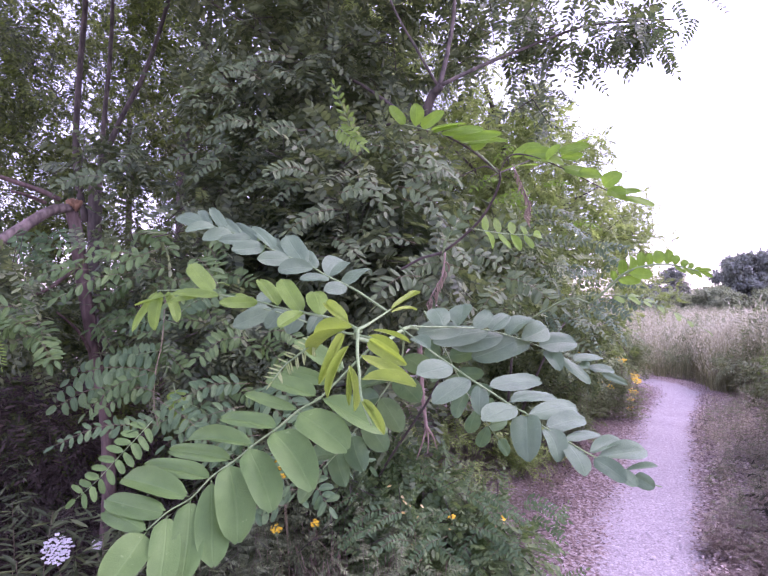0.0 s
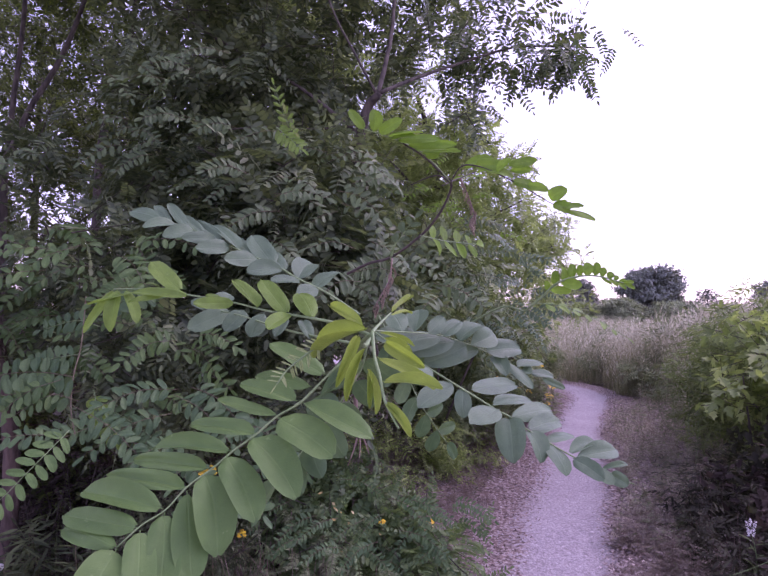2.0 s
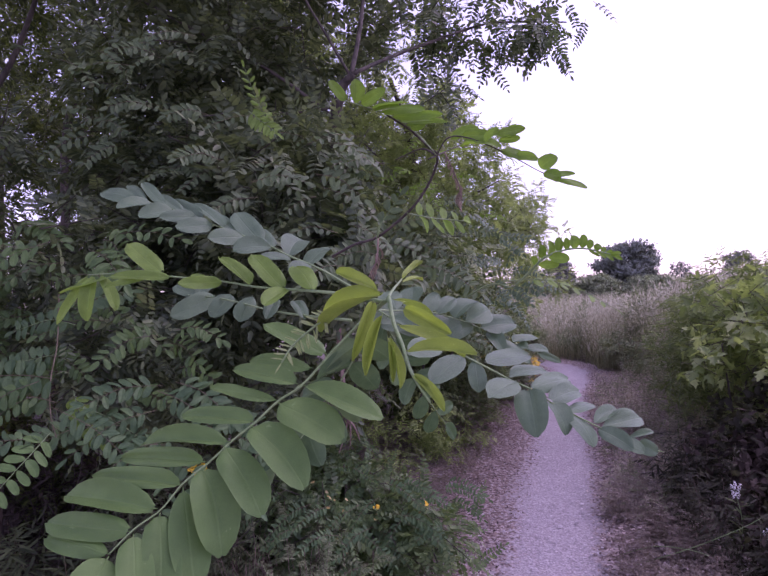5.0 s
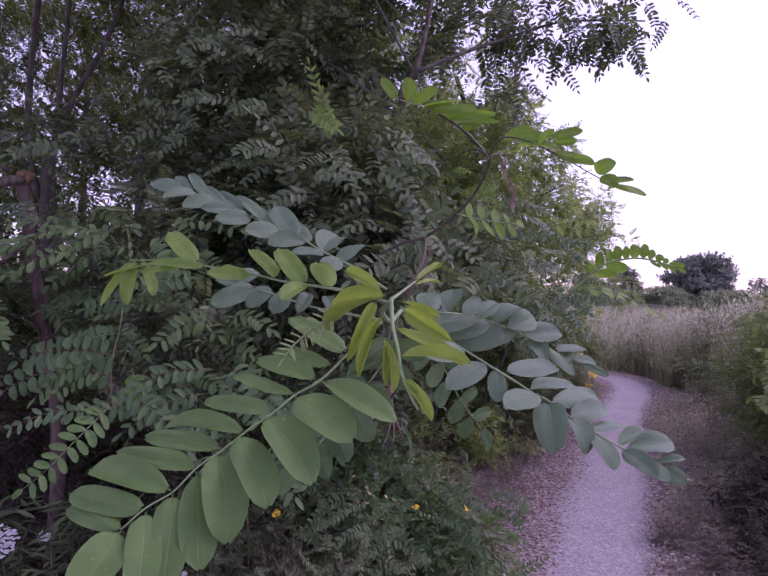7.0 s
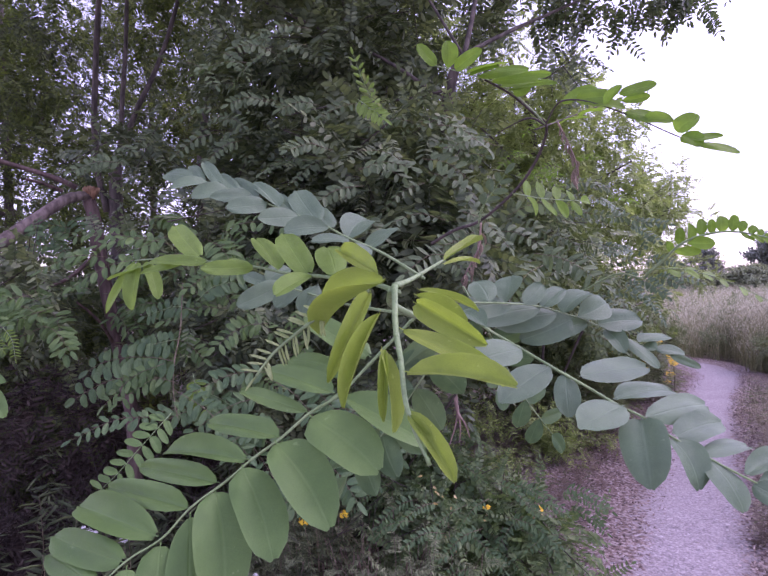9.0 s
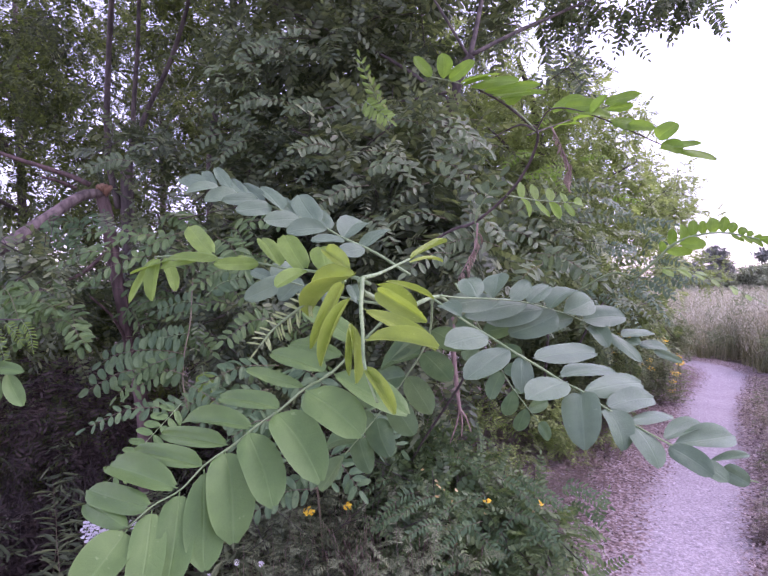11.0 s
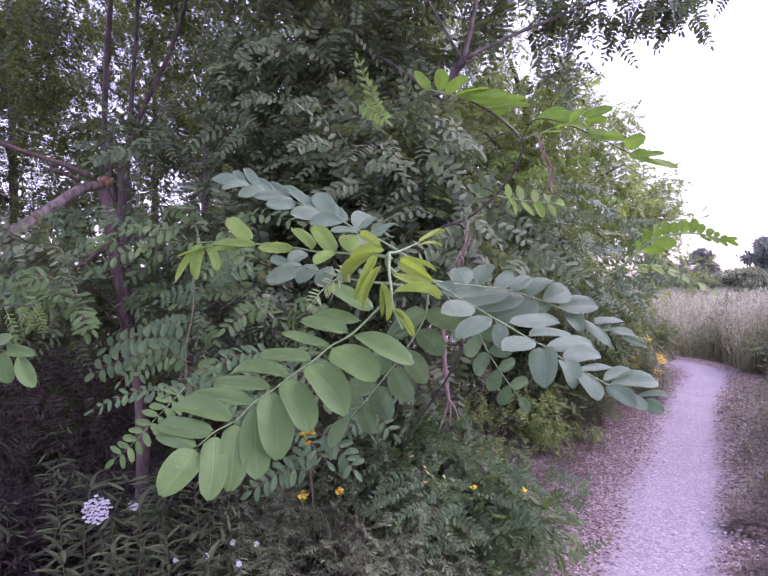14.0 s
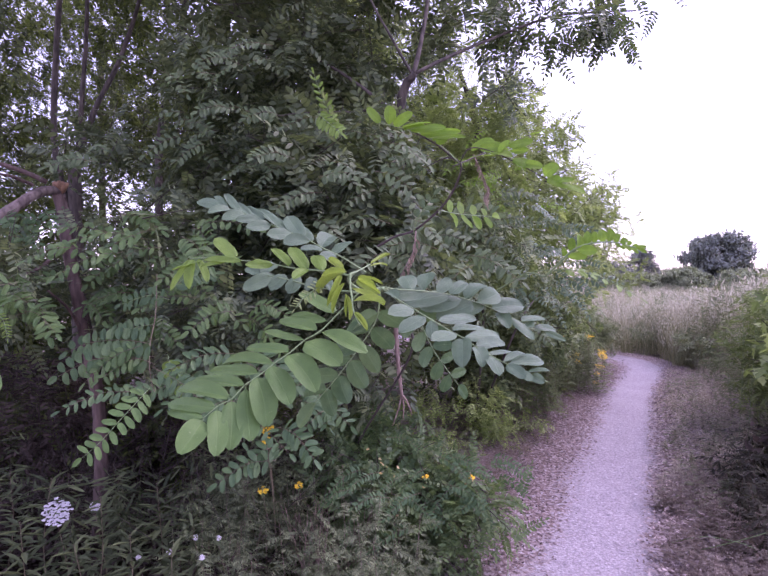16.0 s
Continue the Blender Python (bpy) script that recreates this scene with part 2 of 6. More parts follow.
def ground_material():
    m, n, l, p = shader("earth_and_litter")
    a = noise_at(n, l, 1.3, 5)
    b = noise_at(n, l, 38.0, 6)
    c = noise_at(n, l, 9.0, 4)
    col = ramp(n, l, b.outputs[0], (0.32, (0.11, 0.085, 0.065)), (0.5, (0.26, 0.21, 0.165)), (0.68, (0.42, 0.37, 0.32))).outputs[0]
    green = ramp(n, l, c.outputs[0], (0.45, (0.2, 0.16, 0.13)), (0.7, (0.12, 0.13, 0.06))).outputs[0]
    col = mixed(n, l, ramp(n, l, a.outputs[0], (0.4, (0.15, 0.15, 0.15)), (0.65, (0.7, 0.7, 0.7))).outputs[0], col, green)
    l.new(col, p.inputs["Base Color"])
    p.inputs["Roughness"].default_value = 0.95
    relief(n, l, p, b.outputs[0], 0.9, 0.02)
    return m


def path_material():
    m, n, l, p = shader("pale_gravel")
    a = noise_at(n, l, 2.2, 5)
    b = noise_at(n, l, 90.0, 6)
    tc = n.new("ShaderNodeTexCoord")
    v = n.new("ShaderNodeTexVoronoi")
    v.inputs["Scale"].default_value = 75.0
    l.new(tc.outputs["Object"], v.inputs["Vector"])
    grain = ramp(n, l, b.outputs[0], (0.3, (0.255, 0.23, 0.24)), (0.52, (0.385, 0.355, 0.373)), (0.7, (0.52, 0.492, 0.51))).outputs[0]
    worn = ramp(n, l, a.outputs[0], (0.3, (0.9, 0.885, 0.89)), (0.7, (1.05, 1.045, 1.05))).outputs[0]
    col = mixed(n, l, 0.8, grain, worn, "MULTIPLY")
    clods = noise_at(n, l, 48.0, 6)
    earth = ramp(n, l, clods.outputs[0], (0.34, (0.07, 0.05, 0.045)), (0.5, (0.25, 0.19, 0.175)), (0.62, (0.45, 0.39, 0.385))).outputs[0]
    edge = n.new("ShaderNodeAttribute")
    edge.attribute_name = "verge"
    crumbs = noise_at(n, l, 34.0, 5)
    add = n.new("ShaderNodeMath")
    add.operation = "MULTIPLY_ADD"
    add.inputs[1].default_value, add.inputs[2].default_value = 1.7, -0.85
    l.new(crumbs.outputs[0], add.inputs[0])
    both = n.new("ShaderNodeMath")
    l.new(edge.outputs["Fac"], both.inputs[0])
    l.new(add.outputs[0], both.inputs[1])
    col = mixed(n, l, ramp(n, l, both.outputs[0], (0.28, (0, 0, 0)), (0.62, (1, 1, 1))).outputs[0], col, earth)
    l.new(col, p.inputs["Base Color"])
    p.inputs["Roughness"].default_value = 0.95
    relief(n, l, p, v.outputs["Distance"], 0.6, 0.008)
    return m


M_GROUND = ground_material()
M_PATH = path_material()


# ---- builders ----
def raw_mesh(name, verts, faces, material, smooth=True):
    me = bpy.data.meshes.new(name)
    me.from_pydata([tuple(v) for v in verts], [], faces)
    me.materials.append(material)
    if smooth:
        me.polygons.foreach_set("use_smooth", [True] * len(me.polygons))
    me.update()
    return me


def fast_mesh(name, verts, loops, sizes, material):
    """A mesh from whole arrays: vertices, the corners of all faces in a row, and the corners that each face has."""
    me = bpy.data.meshes.new(name)
    me.vertices.add(len(verts))
    me.vertices.foreach_set("co", np.asarray(verts, np.float32).ravel())
    me.loops.add(len(loops))
    me.loops.foreach_set("vertex_index", np.asarray(loops, np.int32))
    me.polygons.add(len(sizes))
    me.polygons.foreach_set("loop_start", np.r_[0, np.cumsum(sizes)[:-1]].astype(np.int32))
    me.polygons.foreach_set("loop_total", np.asarray(sizes, np.int32))
    me.update(calc_edges=True)
    me.materials.append(material)
    return me


def child(name, data, parent, label="", m=None):
    ob = new(name, data)
    ob.parent = parent
    if m is not None:
        ob.matrix_basis = m
    if label:
        ob["label"] = label
    return ob


def thing(name, label, category, group="", kind="", at=(0, 0, 0)):
    ob = new(name)
    ob.location = at
    ob.empty_display_size = 0.1
    return tagged(ob, label, category, group, kind)


def bezier(points, steps):
    """Points along a smooth curve through the given points."""
    pts = [Vector(p) for p in points]
    pts = [2 * pts[0] - pts[1], *pts, 2 * pts[-1] - pts[-2]]
    out = []
    for i in range(1, len(pts) - 2):
        a, b, c, d = pts[i - 1 : i + 3]
        for k in range(steps):
            t = k / steps
            out.append(0.5 * (2 * b + (c - a) * t + (2 * a - 5 * b + 4 * c - d) * t * t + (3 * b - a - 3 * c + d) * t ** 3))
    out.append(pts[-2])
    return out


def tube_arrays(points, r0, r1, sides=8, steps=6, knobs=0.0, rng=random):
    line = bezier(points, steps)
    verts, faces = [], []
    u = Vector((0.3, 0.8, 0.5))
    for i, p in enumerate(line):
        d = (line[min(i + 1, len(line) - 1)] - line[max(i - 1, 0)]).normalized()
        u = (u - d * u.dot(d)).normalized()
        w = d.cross(u)
        r = r0 + (r1 - r0) * i / (len(line) - 1)
        for k in range(sides):
            a = math.tau * k / sides
            rr = r * (1 + knobs * rng.uniform(-1, 1))
            verts.append(p + rr * (math.cos(a) * u + math.sin(a) * w))
        if i:
            o = (i - 1) * sides
            for k in range(sides):
                k2 = (k + 1) % sides
                faces.append((o + k, o + k2, o + sides + k2, o + sides + k))
    faces.append(tuple(range(sides - 1, -1, -1)))
    faces.append(tuple(range(len(verts) - sides, len(verts))))
    return verts, faces


def tube(name, points, r0, r1, material, parent, label="", sides=8, steps=6, knobs=0.0, origin=(0, 0, 0)):
    o = Vector(origin)
    v, f = tube_arrays([Vector(p) - o for p in points], r0, r1, sides, steps, knobs, random.Random(len(points) + int(1e4 * r0)))
    return child(name, raw_mesh(name, v, f, material), parent, label)


# ---- near leaves, leaflet by leaflet ----
def leaflet_mesh(name, material, cup=0.08, curl=0.06, wide=0.42, nl=10, nw=6, folded=0.0, seed=0):
    """One oval leaflet of length 1 along x, with a creased midrib, a blunt tip with a small notch, and a short stalk."""
    rng = random.Random(seed)
    verts, faces, veins = [], [], []
    k = seed % 6
    full, peak = (2.2, 2.6, 2.0, 2.4, 2.1, 2.5)[k], (0.5, 0.45, 0.56, 0.42, 0.53, 0.48)[k]
    sickle, rim = (0.0, 0.05, -0.05, 0.03, -0.03, 0.06)[k], (0.05, -0.06, 0.1, -0.1, 0.02, 0.12)[k]
    for i in range(nl + 1):
        t = i / nl
        x = t
        u = (0.012 + 0.97 * t) ** (math.log(0.5) / math.log(peak))
        w = wide * 0.5 * max(0.02, 1 - abs(2 * u - 1) ** full) ** 0.56
        if i == nl:
            w *= 0.7
        bend = sickle * math.sin(math.pi * t) * wide
        for j in range(-nw // 2, nw // 2 + 1):
            s = j / (nw / 2)
            y = w * s * (1 + 0.05 * math.sin(4.1 * t + 2.3 * k + 2 * (s > 0)))
            z = cup * abs(y) * 2 * (1 - 0.35 * abs(s)) - curl * (t - 0.25) ** 2 + rim * w * abs(s) ** 3
            if folded:
                a = folded * 1.25
                y, z = y * math.cos(a), z + w * abs(s) * math.sin(a)
            z += 0.022 * math.sin(5 * t + 3 * s + 1.7 * seed) * abs(s) + 0.004 * rng.uniform(-1, 1) * abs(s)
            dx = -0.018 if (i == nl and j == 0) else 0.0
            verts.append((0.045 + x * 0.955 + dx, y + bend, z))
            veins.append((t, s, w))
    row = nw + 1
    for i in range(nl):
        for j in range(nw):
            a = i * row + j
            faces.append((a, a + row, a + row + 1, a + 1))
    o = len(verts)
    verts += [(0, 0.007, 0.005), (0, -0.007, 0.005), (0.07, 0.007, 0.002), (0.07, -0.007, 0.002), (0.035, 0, -0.012)]
    faces += [(o, o + 2, o + 3, o + 1), (o, o + 4, o + 2), (o + 1, o + 3, o + 4)]
    veins += [(0.0, 0.0, 0.0)] * 5
    me = raw_mesh(name, verts, faces, material)
    at = me.attributes.new("veins", "FLOAT_VECTOR", "POINT")
    at.data.foreach_set("vector", [c for v in veins for c in v])
    return me


LEAFLETS = {}


def leaflets_for(material, wide, folded=0.0, curl=0.05):
    key = (material.name, wide, folded, curl)
    if key not in LEAFLETS:
        LEAFLETS[key] = [leaflet_mesh("leaflet", material, (0.05, 0.14, 0.22, 0.3, -0.08, 0.18)[k], curl + 0.04 * k, wide * (0.94, 1.0, 1.06, 0.97, 1.03, 1.1)[k], seed=k, folded=folded) for k in range(6)]
    return LEAFLETS[key]


def compound_leaf(parent, line, side, pairs, size, material, wide=0.42, angle=68, droop=0.1, stalk=None, start=0.2, seed=1, taper=0.75, folded=0.0, jitter=1.0, lower=1.0, curl=0.05, thick=0.0012, roll=(0, 0), end=1.0, label=""):
    """A pinnate leaf: a stalk along the line, pairs of leaflets spread towards side and away from it, and one at the end."""
    rng = random.Random(seed)
    pts = bezier(line, 8)
    v, f = tube_arrays(line, thick, thick * 0.5, 6, 6)
    leaf = child("compound_leaf", raw_mesh("leaf_stalk", v, f, stalk or M_STALK), parent, label)
    side = Vector(side)
    meshes = leaflets_for(material, wide, folded, curl)
    dist = [0.0]
    for a, b in zip(pts, pts[1:]):
        dist.append(dist[-1] + (b - a).length)

    def along(s):
        d = s * dist[-1]
        k = max(i for i in range(len(dist)) if dist[i] <= d + 1e-9)
        k = min(k, len(pts) - 2)
        u = (d - dist[k]) / max(1e-9, dist[k + 1] - dist[k])
        return pts[k].lerp(pts[k + 1], u), (pts[min(k + 2, len(pts) - 1)] - pts[max(k - 1, 0)]).normalized()

    def put(p, way, up, length, turn=0.0):
        x = way.normalized()
        z = (up - x * up.dot(x)).normalized()
        m = Matrix((x, z.cross(x), z)).transposed().to_4x4()
        m = Matrix.Translation(p) @ m @ pose(0, 0, 0, turn + rng.gauss(0, 9) * jitter, 0, 0) @ Matrix.Diagonal((length, length * rng.uniform(0.93, 1.07), length, 1))
        child("leaflet", rng.choice(meshes), leaf, m=m)

    for i in range(pairs):
        s = start + (0.97 - start) * i / max(1, pairs - 0.4)
        p, t = along(s)
        sv = (side - t * side.dot(t)).normalized()
        n = t.cross(sv)
        if n.z < 0:
            n = -n
        grow = (1 - (1 - taper) * (i / max(1, pairs - 1))) * (0.86 if i == 0 else 1.0)
        for sgn in (1, -1):
            a = radians(angle + rng.gauss(0, 5) * jitter)
            way = math.cos(a) * t + sgn * math.sin(a) * sv - n * (droop + rng.gauss(0, 0.05) * jitter)
            put(p + t * rng.uniform(-0.0015, 0.0015), way, n, size * grow * rng.uniform(0.95, 1.04) * (lower if sgn < 0 else 1.0), roll[0] if sgn > 0 else roll[1])
    p, t = along(1.0)
    sv = (side - t * side.dot(t)).normalized()
    n = t.cross(sv)
    put(p, t - (n if n.z > 0 else -n) * droop, n if n.z > 0 else -n, size * taper * end)
    return leaf


def set_leaf(parent, line, leaflets, face, material, origin, stalk=None, seed=1, thick=0.0012, folded=0.0, jitter=6.0, broad=1.02, curl=0.05, label=""):
    """A pinnate leaf whose leaflets each run from a place on the stalk to their tip, with a width for their length. face: the way that the blades look."""
    rng = random.Random(seed)
    o = Vector(origin)
    v, f = tube_arrays([Vector(p) - o for p in line], thick, thick * 0.5, 6, 6)
    leaf = child("compound_leaf", raw_mesh("leaf_stalk", v, f, stalk or M_STALK), parent, label)
    meshes = leaflets_for(material, 0.42, folded, curl)
    for a, b, wide in leaflets:
        x = Vector(b) - Vector(a)
        size = x.length
        x.normalize()
        z = Vector(face)
        z = (z - x * z.dot(x)).normalized()
        m = Matrix((x, z.cross(x), z)).transposed().to_4x4()
        width = size * broad * wide / 0.42
        child("leaflet", rng.choice(meshes), leaf, m=Matrix.Translation(Vector(a) - o) @ m @ pose(0, 0, 0, rng.gauss(0, jitter), 0, 0) @ Matrix.Diagonal((size, width, max(size, width), 1)))
    return leaf


def leaf_fan(parent, origin, centre, radii, n, size, material, seed, pairs=(6, 8), wide=0.4, length=0.2, toward=(0, -0.3, -0.15)):
    """A number of separate pinnate leaves that hang outward in a small volume."""
    rng = random.Random(seed)
    for k in range(n):
        c = Vector(centre) + Vector([rng.uniform(-1, 1) * q for q in radii]) - Vector(origin)
        a = rng.choice((-1, 1)) * rng.uniform(0.6, 1.0)
        d = (Vector((a, rng.uniform(-0.5, 0.1), rng.uniform(-0.45, 0.25))) + Vector(toward)).normalized() * length * rng.uniform(0.75, 1.15)
        line = [c, c + d * 0.5 + Vector((0, 0, 0.015)), c + d + Vector((0, 0, -0.015))]
        side = Vector((rng.gauss(0, 0.15), rng.uniform(0.35, 0.95), rng.uniform(0.4, 0.9)))
        compound_leaf(parent, line, side, rng.randint(*pairs), size * rng.uniform(0.85, 1.1), material, wide, 64, 0.12, stalk=M_RED_STALK, start=0.15, seed=seed * 50 + k, taper=0.8, jitter=2.0, thick=0.0009)


# ---- crowns: thousands of small pinnate leaves in one mesh ----
def leaf_template(pairs, length, size, wide, seed, bend=0.25, fold=0.3):
    rng = random.Random(seed)
    verts, faces = [], []

    def blade(p, yaw, pitch, s):
        o = len(verts)
        x = Vector((math.cos(yaw) * math.cos(pitch), math.sin(yaw) * math.cos(pitch), math.sin(pitch)))
        y = Vector((-math.sin(yaw), math.cos(yaw), rng.gauss(0, 0.25))).normalized()
        z = x.cross(y)
        for u, w, h in ((0, 0, 0), (0.3, 0.5, fold), (0.75, 0.42, fold), (1.0, 0, -0.06), (0.75, -0.42, fold), (0.3, -0.5, fold)):
            verts.append(p + s * (u * x + w * wide * y + h * wide * 0.3 * z))
        faces.extend([(o, o + 3, o + 2, o + 1), (o, o + 5, o + 4, o + 3)])

    at = lambda t: Vector((length * t, 0, -bend * length * t * t))
    for i in range(pairs):
        t = 0.15 + 0.8 * i / (pairs - 0.5)
        g = 1 - 0.35 * (i / pairs) ** 2
        for sg in (1, -1):
            blade(at(t), sg * radians(68 + rng.gauss(0, 8)), -0.35 * bend - rng.uniform(0.0, 0.35), size * g * rng.uniform(0.85, 1.1))
    blade(at(1.0), 0, -2 * bend * 0.6, size * 0.75)
    o, r = len(verts), 0.0012
    for t in (0, 0.5, 1.0):
        verts.extend([at(t) + Vector((0, r, 0)), at(t) + Vector((0, -r, 0)), at(t) + Vector((0, 0, -1.5 * r))])
    for k in (0, 3):
        for a, b in ((0, 1), (1, 2), (2, 0)):
            faces.append((o + k + a, o + k + b, o + k + 3 + b, o + k + 3 + a))
    return np.array([tuple(v) for v in verts]), faces


def blade_template(seed, lobes=False, slim=False):
    """A broad toothed leaf of length 1 with a fold, for shrubs and far crowns."""
    rng = random.Random(seed)
    out = [(0, 0), (0.06, 0.1), (0.2, 0.3), (0.42, 0.44), (0.38, 0.18), (0.56, 0.22), (0.68, 0.26), (0.74, 0.12), (1.0, 0.0)] if lobes else [(0, 0), (0.15, 0.18), (0.45, 0.27), (0.75, 0.17), (1.0, 0)]
    if slim:
        out = [(0, 0), (0.2, 0.07), (0.5, 0.095), (0.8, 0.05), (1.0, 0)]
    top = [(x, y, 0.22 * y + rng.uniform(-0.02, 0.02) - 0.15 * x * x) for x, y in out]
    low = [(x, -y, 0.22 * y + rng.uniform(-0.02, 0.02) - 0.15 * x * x) for x, y in out[1:-1]]
    n = len(top)
    return np.array(top + low), [tuple(range(n - 1, -1, -1)), (0, *range(n, n + len(low)), n - 1)]


LOCUST = [leaf_template(p, 0.21, 0.055, 0.39, s, b) for p, s, b in ((6, 1, 0.2), (7, 2, 0.35), (8, 3, 0.5), (7, 4, 0.1), (6, 5, 0.6), (9, 6, 0.3))]
LANCE_BLADES = [blade_template(k, slim=True) for k in range(3)]
BROAD = [blade_template(k) for k in range(4)]
LOBED = [blade_template(k, True) for k in range(4)]
SUCKER = [leaf_template(p, 0.2, 0.036, 0.42, s, b, 0.2) for p, s, b in ((10, 41, 0.2), (11, 42, 0.4), (12, 43, 0.55))]
SPIKY = [leaf_template(4, 0.12, 0.06, 0.24, s, b, 0.1) for s, b in ((11, 0.4), (12, 0.1), (13, 0.7))]
LANCE = [leaf_template(2, 0.1, 0.11, 0.16, s, b, 0.1) for s, b in ((31, 0.5), (32, 0.2), (33, 0.8))]
FEATHER = [leaf_template(9, 0.14, 0.035, 0.2, s, b, 0.1) for s, b in ((21, 0.4), (22, 0.2), (23, 0.6))]


def scatter(name, templates, spots, material):
    """spots: rows of place, way, up and size. Joins a copy of a template for each into one mesh."""
    V, L, S, base = [], [], [], 0
    flat = [(t[0], np.array([i for f in t[1] for i in f]), np.array([len(f) for f in t[1]])) for t in templates]
    rng = random.Random(len(spots))
    for p, x, up, s in spots:
        v, l, z = flat[rng.randrange(len(flat))]
        x = np.asarray(x, float)
        x = x / (np.linalg.norm(x) + 1e-9)
        y = np.cross(up, x)
        y = y / (np.linalg.norm(y) + 1e-9)
        m = np.stack([x, y, np.cross(x, y)]) * s
        V.append(v @ m + np.asarray(p))
        L.append(l + base)
        S.append(z)
        base += len(v)
    return fast_mesh(name, np.concatenate(V), np.concatenate(L), np.concatenate(S), material)


def spray_spots(rng, centre, radii, sprays, per=8, reach=0.32, size=1.0, shell=0.0, droop=0.25, out=0.8, clump=0.0, keep=None):
    """Sprays of leaves along short twigs that grow outward in an ellipsoid; also the twigs."""
    spots, twigs = [], []
    c, r = Vector(centre), Vector(radii)
    made = 0
    tries = 0
    while made < sprays and tries < sprays * 12:
        tries += 1
        u = Vector((rng.gauss(0, 1), rng.gauss(0, 1), rng.gauss(0, 1))).normalized()
        k = (shell + (1 - shell) * rng.random()) ** (1 / 3)
        q = c + Vector((u.x * r.x, u.y * r.y, u.z * r.z)) * k
        if clump and noise.noise(q * 2.1) < rng.uniform(-0.6, 0.25) * clump:
            continue
        if keep and not keep(q):
            continue
        made += 1
        way = (u * out + Vector((rng.gauss(0, 0.6), rng.gauss(0, 0.6), rng.gauss(0, 0.3) + 0.1))).normalized()
        ln = reach * rng.uniform(0.6, 1.2)
        a, b = q - way * ln * 0.5, q + way * ln * 0.5
        twigs.append((a, b))
        roll = rng.uniform(0, math.tau)
        for i in range(per):
            t = (i + 0.6) / per
            p = a.lerp(b, t) + Vector((0, 0, -0.06 * t * t))
            ref = way.cross(Vector((0, 0, 1)))
            ref = ref.normalized() if ref.length > 0.01 else Vector((1, 0, 0))
            sidew = Quaternion(way, roll + 2.4 * i) @ ref
            d = way * rng.uniform(0.3, 0.8) + sidew * 0.9 + Vector((0, 0, rng.uniform(-droop * 2, 0.15)))
            up = Vector((rng.gauss(0, 0.35), rng.gauss(0, 0.35), 1.0)) + u * 0.5
            spots.append((p, d, up, size * rng.uniform(0.75, 1.2) * (1.05 - 0.35 * t)))
    return spots, twigs


def twig_mesh(name, twigs, r=0.003, material=None):
    V, L, S, base = [], [], [], 0
    quad = np.array([0, 1, 4, 3, 1, 2, 5, 4, 2, 0, 3, 5])
    for a, b in twigs:
        d = (b - a).normalized()
        u = d.orthogonal().normalized()
        w = d.cross(u)
        for p, rr in ((a, r), (b, r * 0.5)):
            for k in range(3):
                V.append(p + rr * (math.cos(k * 2.094) * u + math.sin(k * 2.094) * w))
        L.append(quad + base)
        S += [4, 4, 4]
        base += 6
    return fast_mesh(name, np.array([tuple(v) for v in V]), np.concatenate(L), S, material or M_TWIG)


def crown(parent, seed, masses, templates=None, material=None, twig_r=0.003):
    """masses: dictionaries for spray_spots. Adds a crown of leaves and its twigs to a tree."""
    rng = random.Random(seed)
    spots, twigs = [], []
    for m in masses:
        s, t = spray_spots(rng, **m)
        spots += s
        twigs += t
    ob = child("crown", scatter("crown", templates or LOCUST, spots, material or M_CROWN), parent)
    ob["kind"] = "stuff"
    tw = child("twig_work", twig_mesh("twig_work", twigs, twig_r), parent)
    tw["kind"] = "stuff"
    return ob


# ---- ground and path ----
CENTRE = [(-6.4, -13.5), (-1.35, -2.5), (-0.3, 0.0), (0.8, 2.5), (1.62, 4.3), (2.42, 6.1), (3.15, 7.5), (3.45, 8.5), (2.9, 9.6), (1.5, 10.8), (-1.5, 12.6), (-6.0, 15.0)]
LINE = bezier([(x, y, 0) for x, y in CENTRE], 10)
FINE = bezier([(x, y, 0) for x, y in CENTRE], 60)


def path_offset(x, y):
    """How far a place lies from the middle of the path, and whether to its right (positive)."""
    best = (9e9, 0.0)
    for a, b in zip(LINE, LINE[1:]):
        d = b - a
        t = max(0, min(1, ((x - a.x) * d.x + (y - a.y) * d.y) / d.length_squared))
        ox, oy = x - a.x - t * d.x, y - a.y - t * d.y
        q = math.hypot(ox, oy)
        if q < best[0]:
            best = (q, q if ox * d.y - oy * d.x > 0 else -q)
    return best[1]


